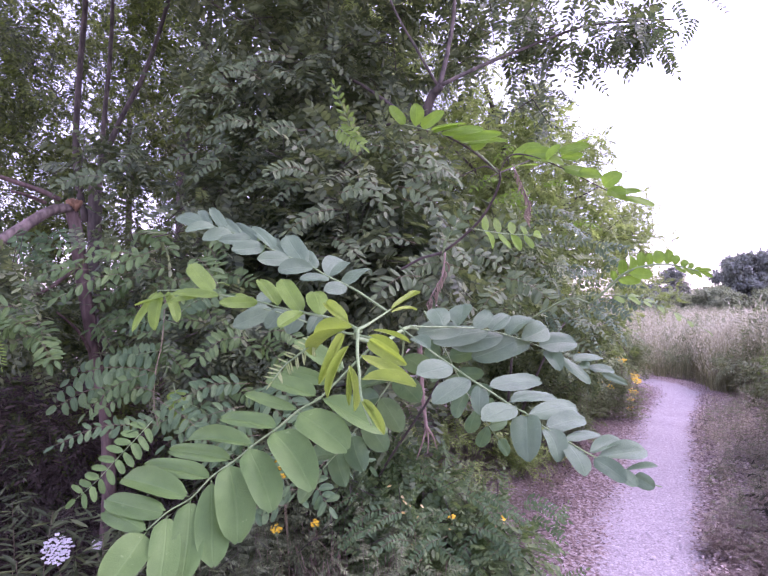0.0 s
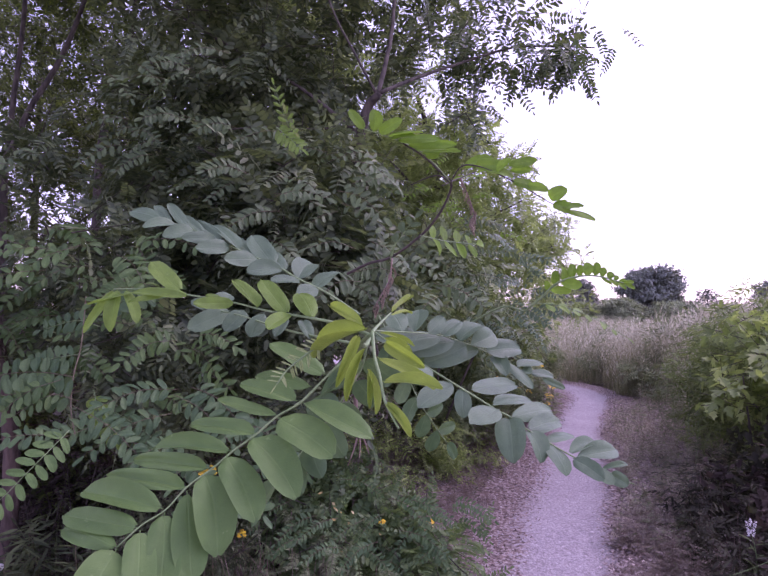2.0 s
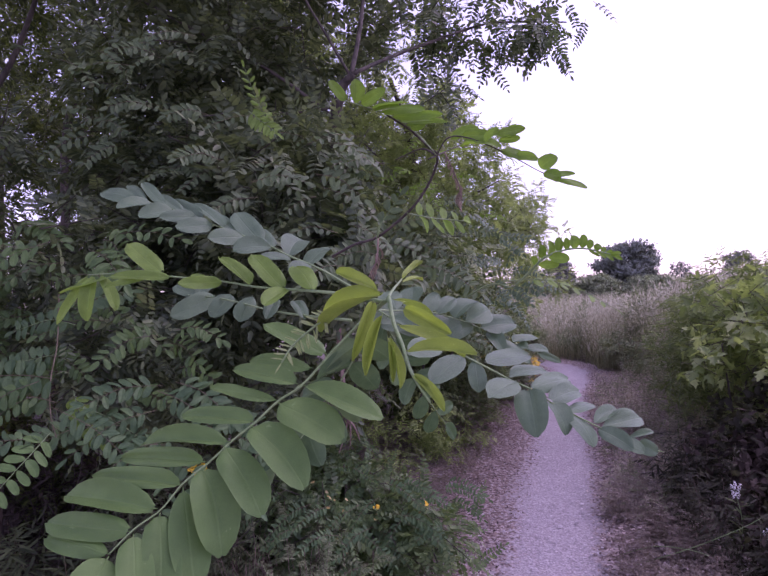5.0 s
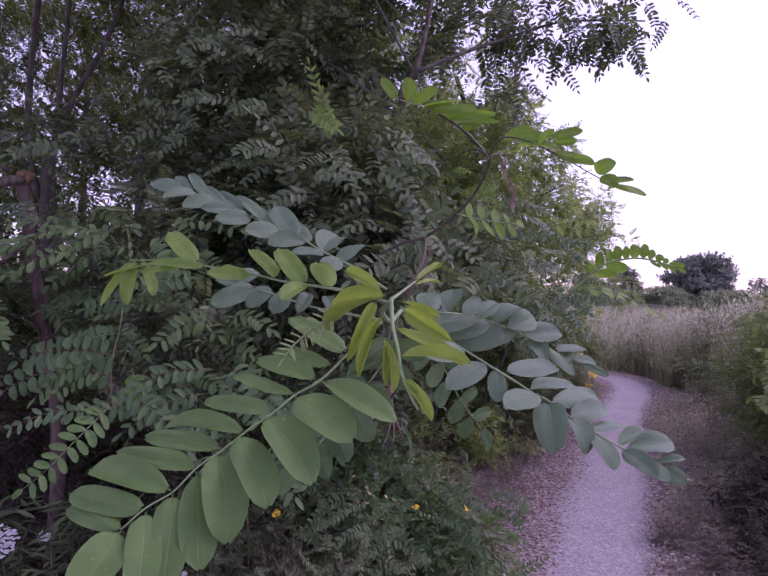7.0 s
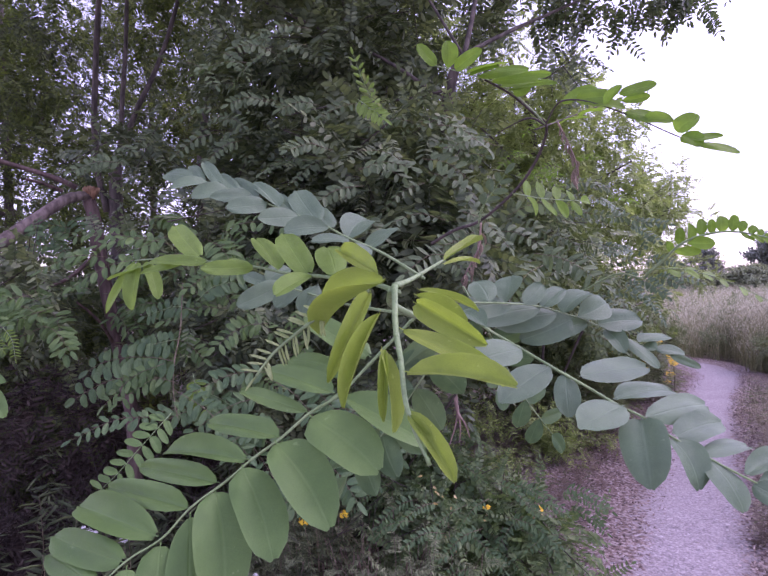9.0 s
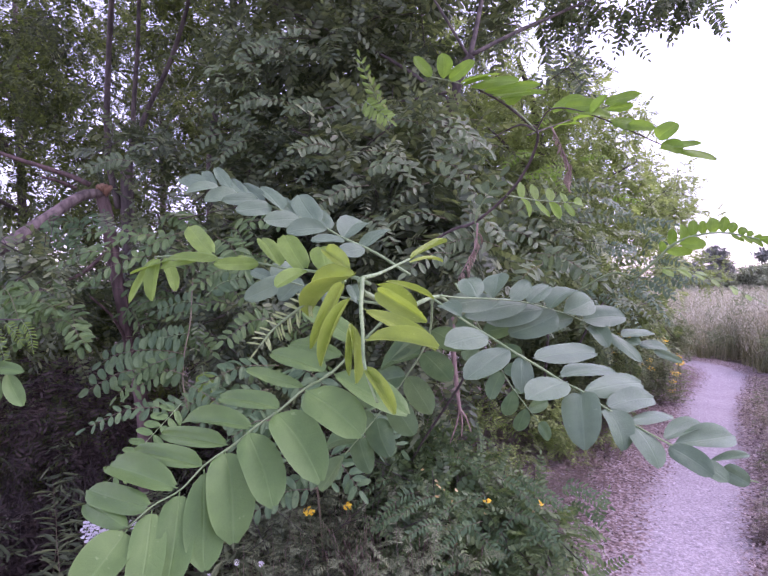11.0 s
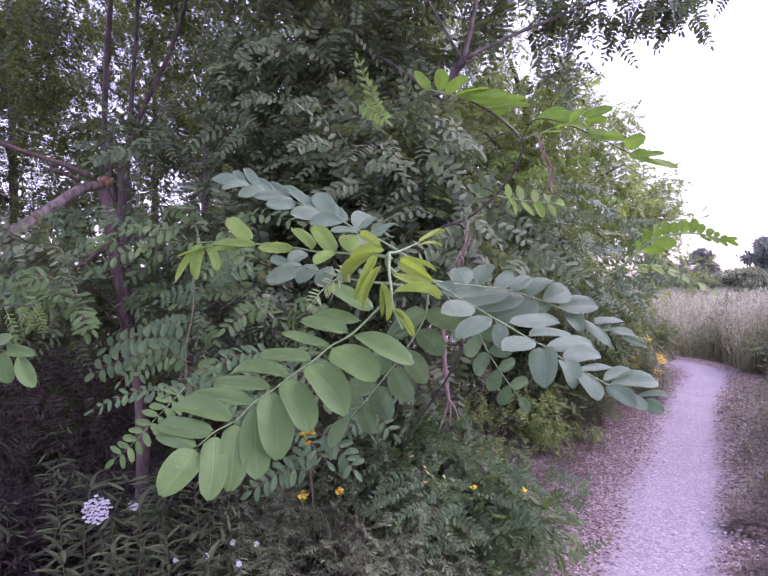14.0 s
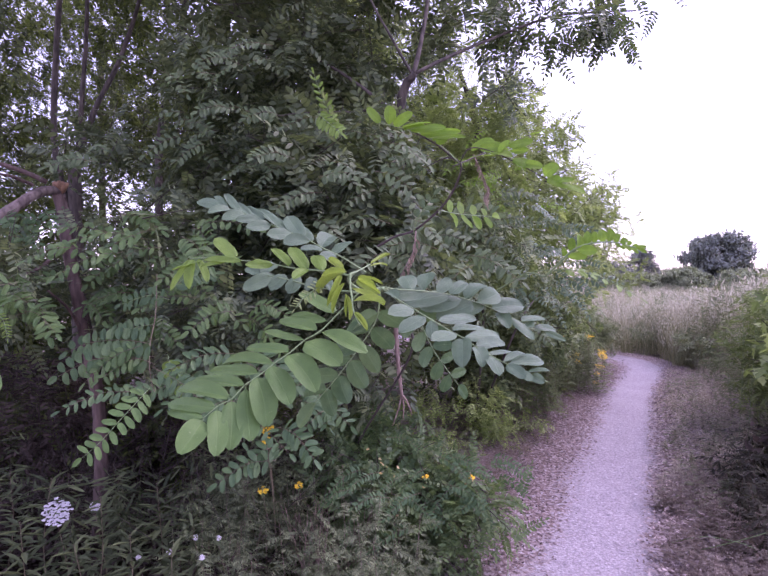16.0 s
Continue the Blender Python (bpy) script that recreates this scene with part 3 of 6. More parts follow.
def build_ground():
    xs = [-600, -200, -60, -20, *np.linspace(-8, 14, 56), 20, 60, 200, 600]
    ys = [-300, -60, -20, *np.linspace(-14, 18, 78), 24, 60, 200, 900]
    verts, faces = [], []
    for y in ys:
        for x in xs:
            z = 0.0
            if abs(x) < 15 and -15 < y < 19:
                off = abs(path_offset(x, y))
                z = (0.05 * noise.noise(Vector((x * 0.9, y * 0.9, 0))) + 0.05) * min(1, max(0, off - 1.1) / 0.8) - 0.03
            verts.append((x, y, z))
    w = len(xs)
    for j in range(len(ys) - 1):
        for i in range(w - 1):
            a = j * w + i
            faces.append((a, a + 1, a + w + 1, a + w))
    ob = new("ground", raw_mesh("ground", verts, faces, M_GROUND))
    return tagged(ob, "brown earth with dry litter and sparse weeds", "ground", kind="structure")


def build_path():
    """A sheet of gravel in the middle that thins out into litter on both sides; the attribute 'verge' runs from 0 in the middle to 1 outside."""
    verts, faces, verge = [], [], []
    cross = 25
    for i, p in enumerate(FINE):
        d = (FINE[min(i + 1, len(FINE) - 1)] - FINE[max(i - 1, 0)]).normalized()
        r = Vector((d.y, -d.x, 0))
        for k in range(cross):
            s = k / (cross - 1) * 2 - 1
            q = p + r * (s * (0.8 if s > 0 else 1.15))
            off = abs(s) * (0.8 if s > 0 else 1.15)
            z = 0.006 + 0.02 * min(1.0, max(0, off - 0.25) / 0.5) + 0.0008 * noise.noise(Vector((q.x * 3, q.y * 3, 1))) - 0.06 * max(0, abs(s) - 0.85) / 0.15
            verts.append((q.x, q.y, z))
            signed = off if s > 0 else -off
            soft = max((signed - 0.27) / 0.2, (0.04 - signed) / 0.34)
            verge.append(max(0.0, min(1.0, soft + 0.35 * noise.noise(Vector((q.x * 2.2, q.y * 2.2, 7))))))
        if i:
            o = (i - 1) * cross
            for k in range(cross - 1):
                faces.append((o + k, o + k + 1, o + cross + k + 1, o + cross + k))
    me = raw_mesh("path", verts, faces, M_PATH)
    at = me.attributes.new("verge", "FLOAT", "POINT")
    at.data.foreach_set("value", verge)
    return tagged(new("path", me), "narrow footpath of pale trodden gravel", "footpath", kind="structure")


build_ground()
build_path()


def pebble_template(seed):
    rng = random.Random(seed)
    v = [(0, 0, 0.45)]
    for k in range(6):
        a = math.tau * k / 6
        r = rng.uniform(0.7, 1.1)
        v.append((r * math.cos(a), r * math.sin(a), rng.uniform(0.0, 0.15)))
    return np.array(v), [(0, 1 + k, 1 + (k + 1) % 6) for k in range(6)]


def flake_template(seed):
    rng = random.Random(seed)
    v = [(1, 0, rng.uniform(0, 0.5)), (0.2, 0.5, 0.05), (-1, 0.1, rng.uniform(0, 0.5)), (-0.1, -0.5, 0.1)]
    return np.array(v), [(0, 1, 2, 3)]


def litter():
    rng = random.Random(4)
    stones, flakes = [], []
    while len(stones) < 9000:
        i = rng.random() ** 1.4
        p = LINE[10 + int(i * 62)]
        x, y = p.x + rng.gauss(0, 0.45), p.y + rng.gauss(0, 0.4)
        off = path_offset(x, y)
        if abs(off) > 1.3:
            continue
        a = rng.uniform(0, 6.28)
        stones.append(((x, y, 0.02 if abs(off) < 0.4 else 0.03), (math.cos(a), math.sin(a), 0), (0, 0, 1), rng.uniform(0.003, 0.009) * (1.6 if rng.random() < 0.04 else 1)))
    while len(flakes) < 46000:
        i = rng.random()
        p = LINE[24 + int(i * 40)]
        x, y = p.x + rng.triangular(-1.6, 1.2, -0.35), p.y + rng.gauss(0, 0.4)
        off = path_offset(x, y)
        if abs(off) < (0.3 + 0.16 * rng.random() if off > 0 else 0.36 * rng.random()) or y < 1.2:
            continue
        a = rng.uniform(0, 6.28)
        flakes.append(((x, y, rng.uniform(0.03, 0.07)), (math.cos(a), math.sin(a), rng.gauss(0, 0.3)), (rng.gauss(0, 0.3), rng.gauss(0, 0.3), 1), rng.uniform(0.004, 0.012)))
    # paler and slightly larger flakes, on the right verge only
    pale = []
    while len(pale) < 16000:
        x, y = rng.uniform(1.0, 4.4), rng.uniform(1.6, 7.2)
        off = path_offset(x, y)
        if not 0.3 + 0.16 * rng.random() < off < 1.3:
            continue
        a = rng.uniform(0, 6.28)
        pale.append(((x, y, rng.uniform(0.03, 0.08)), (math.cos(a), math.sin(a), rng.gauss(0, 0.3)), (rng.gauss(0, 0.3), rng.gauss(0, 0.3), 1), rng.uniform(0.006, 0.016)))
    tagged(new("gravel", scatter("gravel", [pebble_template(k) for k in range(4)], stones, M_STONE)), "small pale stones on and beside the footpath", "gravel", kind="stuff")
    tagged(new("leaf_litter", scatter("leaf_litter", [flake_template(k) for k in range(4)], flakes, M_LITTER)), "dry reddish brown leaf litter beside the footpath", "leaf litter", kind="stuff")
    tagged(new("bleached_litter", scatter("bleached_litter", [flake_template(k) for k in range(4)], pale, M_PALE_LITTER)), "pale litter on the right verge of the footpath", "leaf litter", kind="stuff")


litter()


# ---- trees of the thicket ----
def locust_tree(label, limbs, masses, seed, material=None, templates=None, origin=(0, 0, 0), bark=None):
    """limbs: name, points, radii. The first is the trunk."""
    t = thing("locust_tree", label, "tree", at=origin)
    o = Vector(origin)
    for k, (nm, pts, r0, r1) in enumerate(limbs):
        tube(nm, pts, r0, r1, M_LIMB if nm == "cut_limb" else bark or M_BARK, t, sides=10 if k == 0 else 8, knobs=0.08, origin=o)
    for m in masses:
        m["centre"] = tuple(Vector(m["centre"]) - o)
    crown(t, seed, masses, templates, material)
    return t


# the pruned tree with its cut limb
TA = (-1.475, 2.281, 0.0)
pruned = locust_tree("pruned locust tree with a sawn-off limb and leafy resprouts", [
    ("trunk", [TA, (-1.46, 2.282, 0.712), (-1.561, 2.251, 1.387), (-1.589, 2.232, 1.651), (-1.616, 2.231, 1.772)], 0.032, 0.026),
    ("cut_limb", [(-1.603, 2.233, 1.765), (-1.637, 2.127, 1.734), (-1.668, 1.971, 1.622), (-1.691, 1.764, 1.483)], 0.02, 0.026),
    ("branch", [(-1.629, 2.18, 1.792), (-1.699, 2.122, 1.83), (-1.824, 2.007, 1.876), (-1.893, 1.898, 1.908)], 0.012, 0.008),
    ("branch", [(-1.657, 2.126, 1.77), (-1.665, 2.024, 1.785), (-1.646, 1.926, 1.78)], 0.008, 0.005),
    ("branch", [(-1.568, 2.233, 1.519), (-1.589, 2.026, 1.385), (-1.627, 1.82, 1.357)], 0.01, 0.004),
    ("branch", [(-1.532, 2.27, 1.096), (-1.506, 2.134, 1.217), (-1.53, 2.032, 1.304)], 0.008, 0.004),
], [
    dict(centre=(-2.135, 2.619, 1.42), radii=(0.45, 0.3, 0.2), sprays=18, per=7, size=0.85),
    dict(centre=(-1.81, 1.999, 1.318), radii=(0.28, 0.3, 0.16), sprays=14, per=7, size=0.9),
    dict(centre=(-1.575, 2.543, 2.032), radii=(0.24, 0.25, 0.1), sprays=9, per=7, size=0.9),
    dict(centre=(-1.41, 2.703, 1.388), radii=(0.35, 0.35, 0.35), sprays=28, per=7, size=0.9),
    dict(centre=(-0.827, 1.913, 1.228), radii=(0.24, 0.2, 0.2), sprays=22, per=6, size=0.8),
    dict(centre=(-0.712, 2.124, 0.972), radii=(0.35, 0.2, 0.2), sprays=22, per=6, size=0.8),
    dict(centre=(-1.533, 1.781, 1.365), radii=(0.14, 0.2, 0.12), sprays=9, per=6, size=0.8),
    dict(centre=(-1.075, 1.991, 1.6), radii=(0.22, 0.2, 0.12), sprays=10, per=6, size=0.8),
], 31, origin=TA, bark=M_BARK_RED)
tube("cut_face", [Vector((-1.611, 2.212, 1.771)) + Vector((0, 0, 0.0)), Vector((-1.6, 2.223, 1.781)), Vector((-1.577, 2.236, 1.769))], 0.024, 0.03, M_CUT, pruned, "raw reddish torn wood at the cut", knobs=0.25, origin=TA)

TB = (-2.414, 3.632, 0.0)
stems = locust_tree("slender locust tree with several upright stems", [
    ("trunk", [TB, (-2.381, 3.589, 1.124), (-2.348, 3.502, 1.68), (-2.322, 3.463, 2.184)], 0.055, 0.042),
    ("stem", [(-2.382, 3.451, 1.88), (-2.422, 3.403, 2.275), (-2.417, 3.412, 2.777), (-2.41, 3.476, 3.507), (-2.481, 3.693, 4.909)], 0.024, 0.015),
    ("stem", [(-2.314, 3.484, 2.155), (-2.324, 3.573, 2.728), (-2.35, 3.683, 3.407), (-2.479, 3.896, 4.94)], 0.019, 0.011),
    ("stem", [(-2.288, 3.468, 2.218), (-2.184, 3.486, 2.539), (-2.055, 3.61, 2.969), (-1.945, 3.734, 3.545), (-1.767, 3.874, 4.551)], 0.02, 0.011),
    ("stem", [(-2.061, 4.181, 1.084), (-2.072, 4.195, 1.971), (-2.092, 4.306, 2.685), (-1.963, 4.436, 3.514), (-1.946, 4.669, 5.189)], 0.04, 0.018),
], [
    dict(centre=(-3.47, 4.256, 3.532), radii=(1.3, 0.9, 1.0), sprays=108, per=8, clump=1.0),
    dict(centre=(-1.834, 4.256, 3.822), radii=(1.1, 0.8, 0.9), sprays=98, per=8, clump=0.8),
    dict(centre=(-3.974, 4.482, 2.6), radii=(0.7, 0.6, 0.8), sprays=34, per=7, clump=1.0),
    dict(centre=(-1.807, 4.435, 2.374), radii=(0.55, 0.6, 0.8), sprays=40, per=7, clump=0.8),
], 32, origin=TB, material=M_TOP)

TC = (-0.35, 3.0, 0.0)
forked = locust_tree("dark leafy locust tree with a forked trunk", [
    ("trunk", [TC, (-0.3, 2.9, 0.7), (-0.16, 2.7, 1.5), (-0.035, 2.529, 2.216), (0.041, 2.46, 2.354)], 0.05, 0.017),
    ("limb", [(0.034, 2.459, 2.343), (0.076, 2.548, 2.558), (0.112, 2.659, 2.844), (0.139, 2.876, 3.574)], 0.013, 0.008),
    ("limb", [(0.045, 2.461, 2.354), (0.234, 2.617, 2.499), (0.445, 2.796, 2.65), (0.849, 3.05, 2.888), (1.206, 3.195, 2.978), (1.425, 3.252, 3.009)], 0.01, 0.004),
    ("limb", [(0.027, 2.458, 2.347), (-0.086, 2.479, 2.558), (-0.177, 2.521, 2.744), (-0.3, 2.613, 3.087)], 0.007, 0.004),
] + [
    ("limb", [(-0.023, 2.531, 2.227), (-0.251, 2.503, 2.184), (-0.524, 2.47, 2.172), (-0.877, 2.528, 2.142)], 0.007, 0.002),
    ("limb", [(-0.047, 2.527, 2.17), (-0.367, 2.695, 2.462), (-0.92, 2.837, 2.817), (-1.331, 2.893, 3.092)], 0.01, 0.004),
    ("limb", [(-0.097, 2.619, 2.037), (-0.481, 2.47, 1.901), (-0.928, 2.516, 1.809)], 0.009, 0.003),
], [
    dict(centre=(-0.818, 2.946, 2.591), radii=(0.54, 0.5, 0.5), sprays=66, per=8, size=1.12),
    dict(centre=(-0.42, 3.098, 2.797), radii=(0.4, 0.5, 0.45), sprays=32, per=8, size=1.12),
    dict(centre=(-0.564, 2.989, 3.357), radii=(1.1, 0.8, 0.4), sprays=55, per=8, size=1.12),
    dict(centre=(-0.756, 2.741, 1.969), radii=(0.5, 0.45, 0.4), sprays=72, per=8, size=1.12),
    dict(centre=(-0.885, 2.514, 1.38), radii=(0.55, 0.4, 0.4), sprays=61, per=8, size=1.12),
] + [
    dict(centre=(-0.281, 2.343, 1.866), radii=(0.38, 0.3, 0.3), sprays=44, per=8, size=1.12),
    dict(centre=(-0.221, 2.143, 1.546), radii=(0.34, 0.25, 0.18), sprays=30, per=8, size=1.12),
    dict(centre=(-0.282, 2.683, 1.175), radii=(0.5, 0.4, 0.45), sprays=50, per=8, size=1.12),
    dict(centre=(0.366, 2.939, 2.763), radii=(0.42, 0.3, 0.16), sprays=9, per=8, droop=0.4),
    dict(centre=(0.863, 3.101, 2.847), radii=(0.36, 0.25, 0.13), sprays=8, per=7, droop=0.45),
    dict(centre=(1.206, 3.195, 2.965), radii=(0.25, 0.2, 0.08), sprays=5, per=7, droop=0.45, size=1.1),
    dict(centre=(0.517, 3.066, 3.203), radii=(0.8, 0.4, 0.22), sprays=14, per=8, droop=0.4),
    # next two masses hang unseen above the view, added to shade the leaves below
    dict(centre=(-1.5, 2.4, 4.0), radii=(1.7, 1.2, 0.5), sprays=150, per=8, size=1.12),
    dict(centre=(-0.8, 3.4, 4.6), radii=(1.7, 1.2, 0.7), sprays=150, per=8, size=1.12),
    dict(centre=(0.554, 3.007, 2.453), radii=(0.16, 0.2, 0.16), sprays=3, per=6, droop=0.4),
], 33, origin=TC)

TD = (0.709, 5.513, 0.0)
# this tree wears the crown green brightened for light from behind
bright = locust_tree("yellowish green locust tree at the bend of the footpath", [
    ("trunk", [TD, (0.712, 5.518, 0.984), (0.758, 5.442, 2.058), (0.704, 5.349, 2.855), (0.521, 5.338, 3.476)], 0.07, 0.02),
    ("limb", [(0.731, 5.434, 1.767), (1.034, 5.174, 2.106), (1.52, 5.035, 2.377)], 0.02, 0.006),
    ("limb", [(0.736, 5.443, 2.252), (0.386, 4.902, 2.522), (0.195, 4.477, 2.588)], 0.02, 0.006),
], [
    dict(centre=(0.562, 5.331, 2.809), radii=(0.75, 0.8, 0.7), sprays=108, per=8, size=0.9),
    dict(centre=(0.097, 5.289, 3.624), radii=(0.9, 0.7, 0.8), sprays=75, per=8, size=0.9),
    dict(centre=(-0.964, 5.571, 3.966), radii=(0.8, 0.7, 0.8), sprays=60, per=8, size=0.9),
    dict(centre=(0.988, 5.167, 2.014), radii=(0.75, 0.8, 0.55), sprays=122, per=8, size=0.9),
    dict(centre=(1.732, 6.267, 2.25), radii=(0.75, 0.8, 0.5), sprays=79, per=8, size=0.9),
    dict(centre=(1.257, 5.389, 1.371), radii=(0.65, 0.8, 0.5), sprays=66, per=8, size=0.9),
    dict(centre=(1.25, 5.6, 2.75), radii=(0.5, 0.6, 0.45), sprays=40, per=8, size=0.9),
    dict(centre=(2.656, 7.385, 2.264), radii=(0.4, 0.6, 0.4), sprays=25, per=7, size=0.9),
    dict(centre=(2.05, 6.0, 1.95), radii=(0.5, 0.6, 0.42), sprays=52, per=7, size=0.75, reach=0.45),
    dict(centre=(2.35, 6.4, 1.45), radii=(0.35, 0.5, 0.3), sprays=24, per=7, size=0.75, reach=0.45),
    dict(centre=(0.776, 4.654, 2.939), radii=(0.25, 0.4, 0.3), sprays=17, per=7, size=0.9),
], 34, origin=TD, material=M_BACKLIT)

# the leafy bank below
TE = (0.59, 4.593, 0.0)
bank = thing("locust_bush", "dense grey-green locust bush at the edge of the footpath", "bush", at=TE)
tube("stem", [TE, (0.54, 3.686, 1.039), (0.478, 3.684, 1.37)], 0.011, 0.005, M_BARK, bank, origin=TE)
tube("stem", [TE, (0.811, 3.918, 0.949), (1.039, 4.151, 1.219)], 0.01, 0.005, M_BARK, bank, origin=TE)
crown(bank, 35, [dict(centre=tuple(Vector(c) - Vector(TE)), radii=r, sprays=n, per=8, size=0.95) for c, r, n in (
    ((0.649, 4.41, 1.373), (0.6, 0.5, 0.3), 42),
    ((1.109, 4.761, 1.032), (0.55, 0.5, 0.32), 46),
    ((0.377, 4.972, 0.841), (0.6, 0.4, 0.24), 36),
    ((0.14, 3.346, 1.614), (0.42, 0.4, 0.25), 34),
    ((0.894, 4.726, 0.487), (0.4, 0.4, 0.2), 16),
    ((0.427, 3.28, 1.632), (0.3, 0.3, 0.2), 30))], material=M_LOW)

low = thing("locust_sucker", "low locust sucker bush with a few yellowing leaflets", "bush", at=(-0.042, 2.496, 0.0))
LO = low.location.copy()
tube("stem", [LO, (-0.065, 2.44, 0.201), (-0.039, 2.398, 0.488)], 0.008, 0.004, M_TWIG, low, origin=LO)
tube("stem", [LO, (0.085, 2.308, 0.249), (0.243, 2.23, 0.456)], 0.007, 0.003, M_TWIG, low, origin=LO)
crown(low, 36, [dict(centre=tuple(Vector(c) - LO), radii=r, sprays=n, per=8, size=1.0, reach=0.26) for c, r, n in (
    ((-0.084, 2.391, 0.401), (0.3, 0.3, 0.22), 42),
    ((0.187, 2.271, 0.354), (0.24, 0.22, 0.12), 20),
    ((0.081, 2.206, 0.216), (0.4, 0.3, 0.15), 24),
    ((-0.207, 2.58, 0.514), (0.25, 0.25, 0.16), 22))], SUCKER, M_SUCKER)

# ---- the wood behind ----
def wood_tree(x, y, h, r, n, seed, material=None):
    t = thing("wood_tree", "tall dark tree of the wood behind the thicket", "tree", group="trees of the wood behind", at=(x, y, 0))
    rng = random.Random(seed)
    tube("trunk", [(0, 0, 0), (rng.uniform(-0.1, 0.1), 0, h * 0.4), (rng.uniform(-0.3, 0.3), rng.uniform(-0.3, 0.3), h * 0.95)], 0.09, 0.03, M_BARK, t)
    for k in range(4):
        a, z = rng.uniform(0, 6.28), h * rng.uniform(0.35, 0.7)
        tube("limb", [(0, 0, z), (0.5 * r * math.cos(a), 0.5 * r * math.sin(a), z + 0.4), (r * math.cos(a), r * math.sin(a), z + 0.7)], 0.035, 0.01, M_BARK, t, sides=6)
    masses = [dict(centre=(rng.gauss(0, r * 0.45), rng.gauss(0, r * 0.45), h * rng.uniform(0.3, 0.95)), radii=(r * 0.6, r * 0.6, h * 0.16), sprays=n // 7, per=8, size=1.25, reach=0.45, clump=0.7) for k in range(7)]
    # unless told otherwise the leaves take the green darkened for shade
    crown(t, seed, masses, material=material or M_SHADED)
    return t


for k, (x, y, h, r, n) in enumerate([(-6.0, 6.6, 5.6, 1.4, 285), (-2.9, 7.8, 6.2, 1.3, 185), (-1.9, 7.4, 6.0, 1.5, 260), (-0.4, 6.6, 5.4, 1.3, 240), (-7.5, 5.2, 5.5, 1.6, 180), (-5.6, 9.4, 6.5, 1.8, 280), (-9.2, 6.6, 6.0, 1.7, 190), (-11.0, 9.5, 6.5, 2.0, 190), (0.6, 8.0, 4.4, 1.2, 190), (1.2, 9.4, 3.2, 0.9, 150)]):
    # one tree gets the copy brightened for backlight
    wood_tree(x, y, h, r, n, 60 + k, M_BACKLIT if k == 8 else None)

# dark undergrowth fills the foot of the wood; its leaf colour carries the shade
def undergrowth(name, label, material, templates, masses, seed, size, per=7, reach=0.35):
    rng = random.Random(seed)
    spots, twigs = [], []
    for c, r, n in masses:
        s, t = spray_spots(rng, c, r, n, per, reach, size, clump=0.4)
        spots += [q for q in s if q[0].z > 0.03]
        twigs += [q for q in t if min(q[0].z, q[1].z) > 0.0]
    ob = tagged(new(name, scatter(name, templates, spots, material)), label, "undergrowth", kind="stuff")
    return ob


undergrowth("undergrowth", "undergrowth below the trees, its leaf green darkened for shade", M_SHADED, LOCUST + FEATHER, [
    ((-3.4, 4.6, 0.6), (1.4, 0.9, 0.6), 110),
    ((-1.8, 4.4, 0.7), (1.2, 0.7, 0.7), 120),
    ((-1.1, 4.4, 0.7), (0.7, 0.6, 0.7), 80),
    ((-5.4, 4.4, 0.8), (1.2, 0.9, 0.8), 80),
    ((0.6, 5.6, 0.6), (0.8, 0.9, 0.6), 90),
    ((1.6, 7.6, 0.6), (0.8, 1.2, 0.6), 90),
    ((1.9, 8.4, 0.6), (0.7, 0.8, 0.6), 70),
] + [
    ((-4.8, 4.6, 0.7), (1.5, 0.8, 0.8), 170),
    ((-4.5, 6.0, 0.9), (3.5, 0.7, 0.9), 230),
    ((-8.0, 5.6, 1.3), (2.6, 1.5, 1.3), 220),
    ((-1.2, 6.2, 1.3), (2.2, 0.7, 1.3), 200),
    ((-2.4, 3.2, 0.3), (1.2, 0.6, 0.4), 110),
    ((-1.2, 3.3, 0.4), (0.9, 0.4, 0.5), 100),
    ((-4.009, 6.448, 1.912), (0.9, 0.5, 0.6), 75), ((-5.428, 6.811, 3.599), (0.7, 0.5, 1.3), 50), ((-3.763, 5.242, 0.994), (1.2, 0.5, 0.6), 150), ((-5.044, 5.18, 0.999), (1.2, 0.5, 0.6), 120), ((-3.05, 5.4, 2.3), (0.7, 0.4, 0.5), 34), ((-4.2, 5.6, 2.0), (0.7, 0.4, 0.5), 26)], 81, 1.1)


# brush at the foot of the trees, whose dark colour supplies the shade there
undergrowth("dead_brush", "reddish brown dead stems and dry litter, darkened to stand for shade", M_SHADED_BRUSH, SPIKY, [
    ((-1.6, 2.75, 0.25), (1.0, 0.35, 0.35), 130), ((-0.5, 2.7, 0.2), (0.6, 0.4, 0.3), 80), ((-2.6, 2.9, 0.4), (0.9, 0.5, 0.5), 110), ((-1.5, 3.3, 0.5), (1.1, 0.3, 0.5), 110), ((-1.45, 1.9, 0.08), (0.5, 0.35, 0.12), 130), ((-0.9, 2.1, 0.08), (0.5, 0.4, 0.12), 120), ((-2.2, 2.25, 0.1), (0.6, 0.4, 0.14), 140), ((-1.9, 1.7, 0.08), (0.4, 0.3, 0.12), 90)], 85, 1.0)

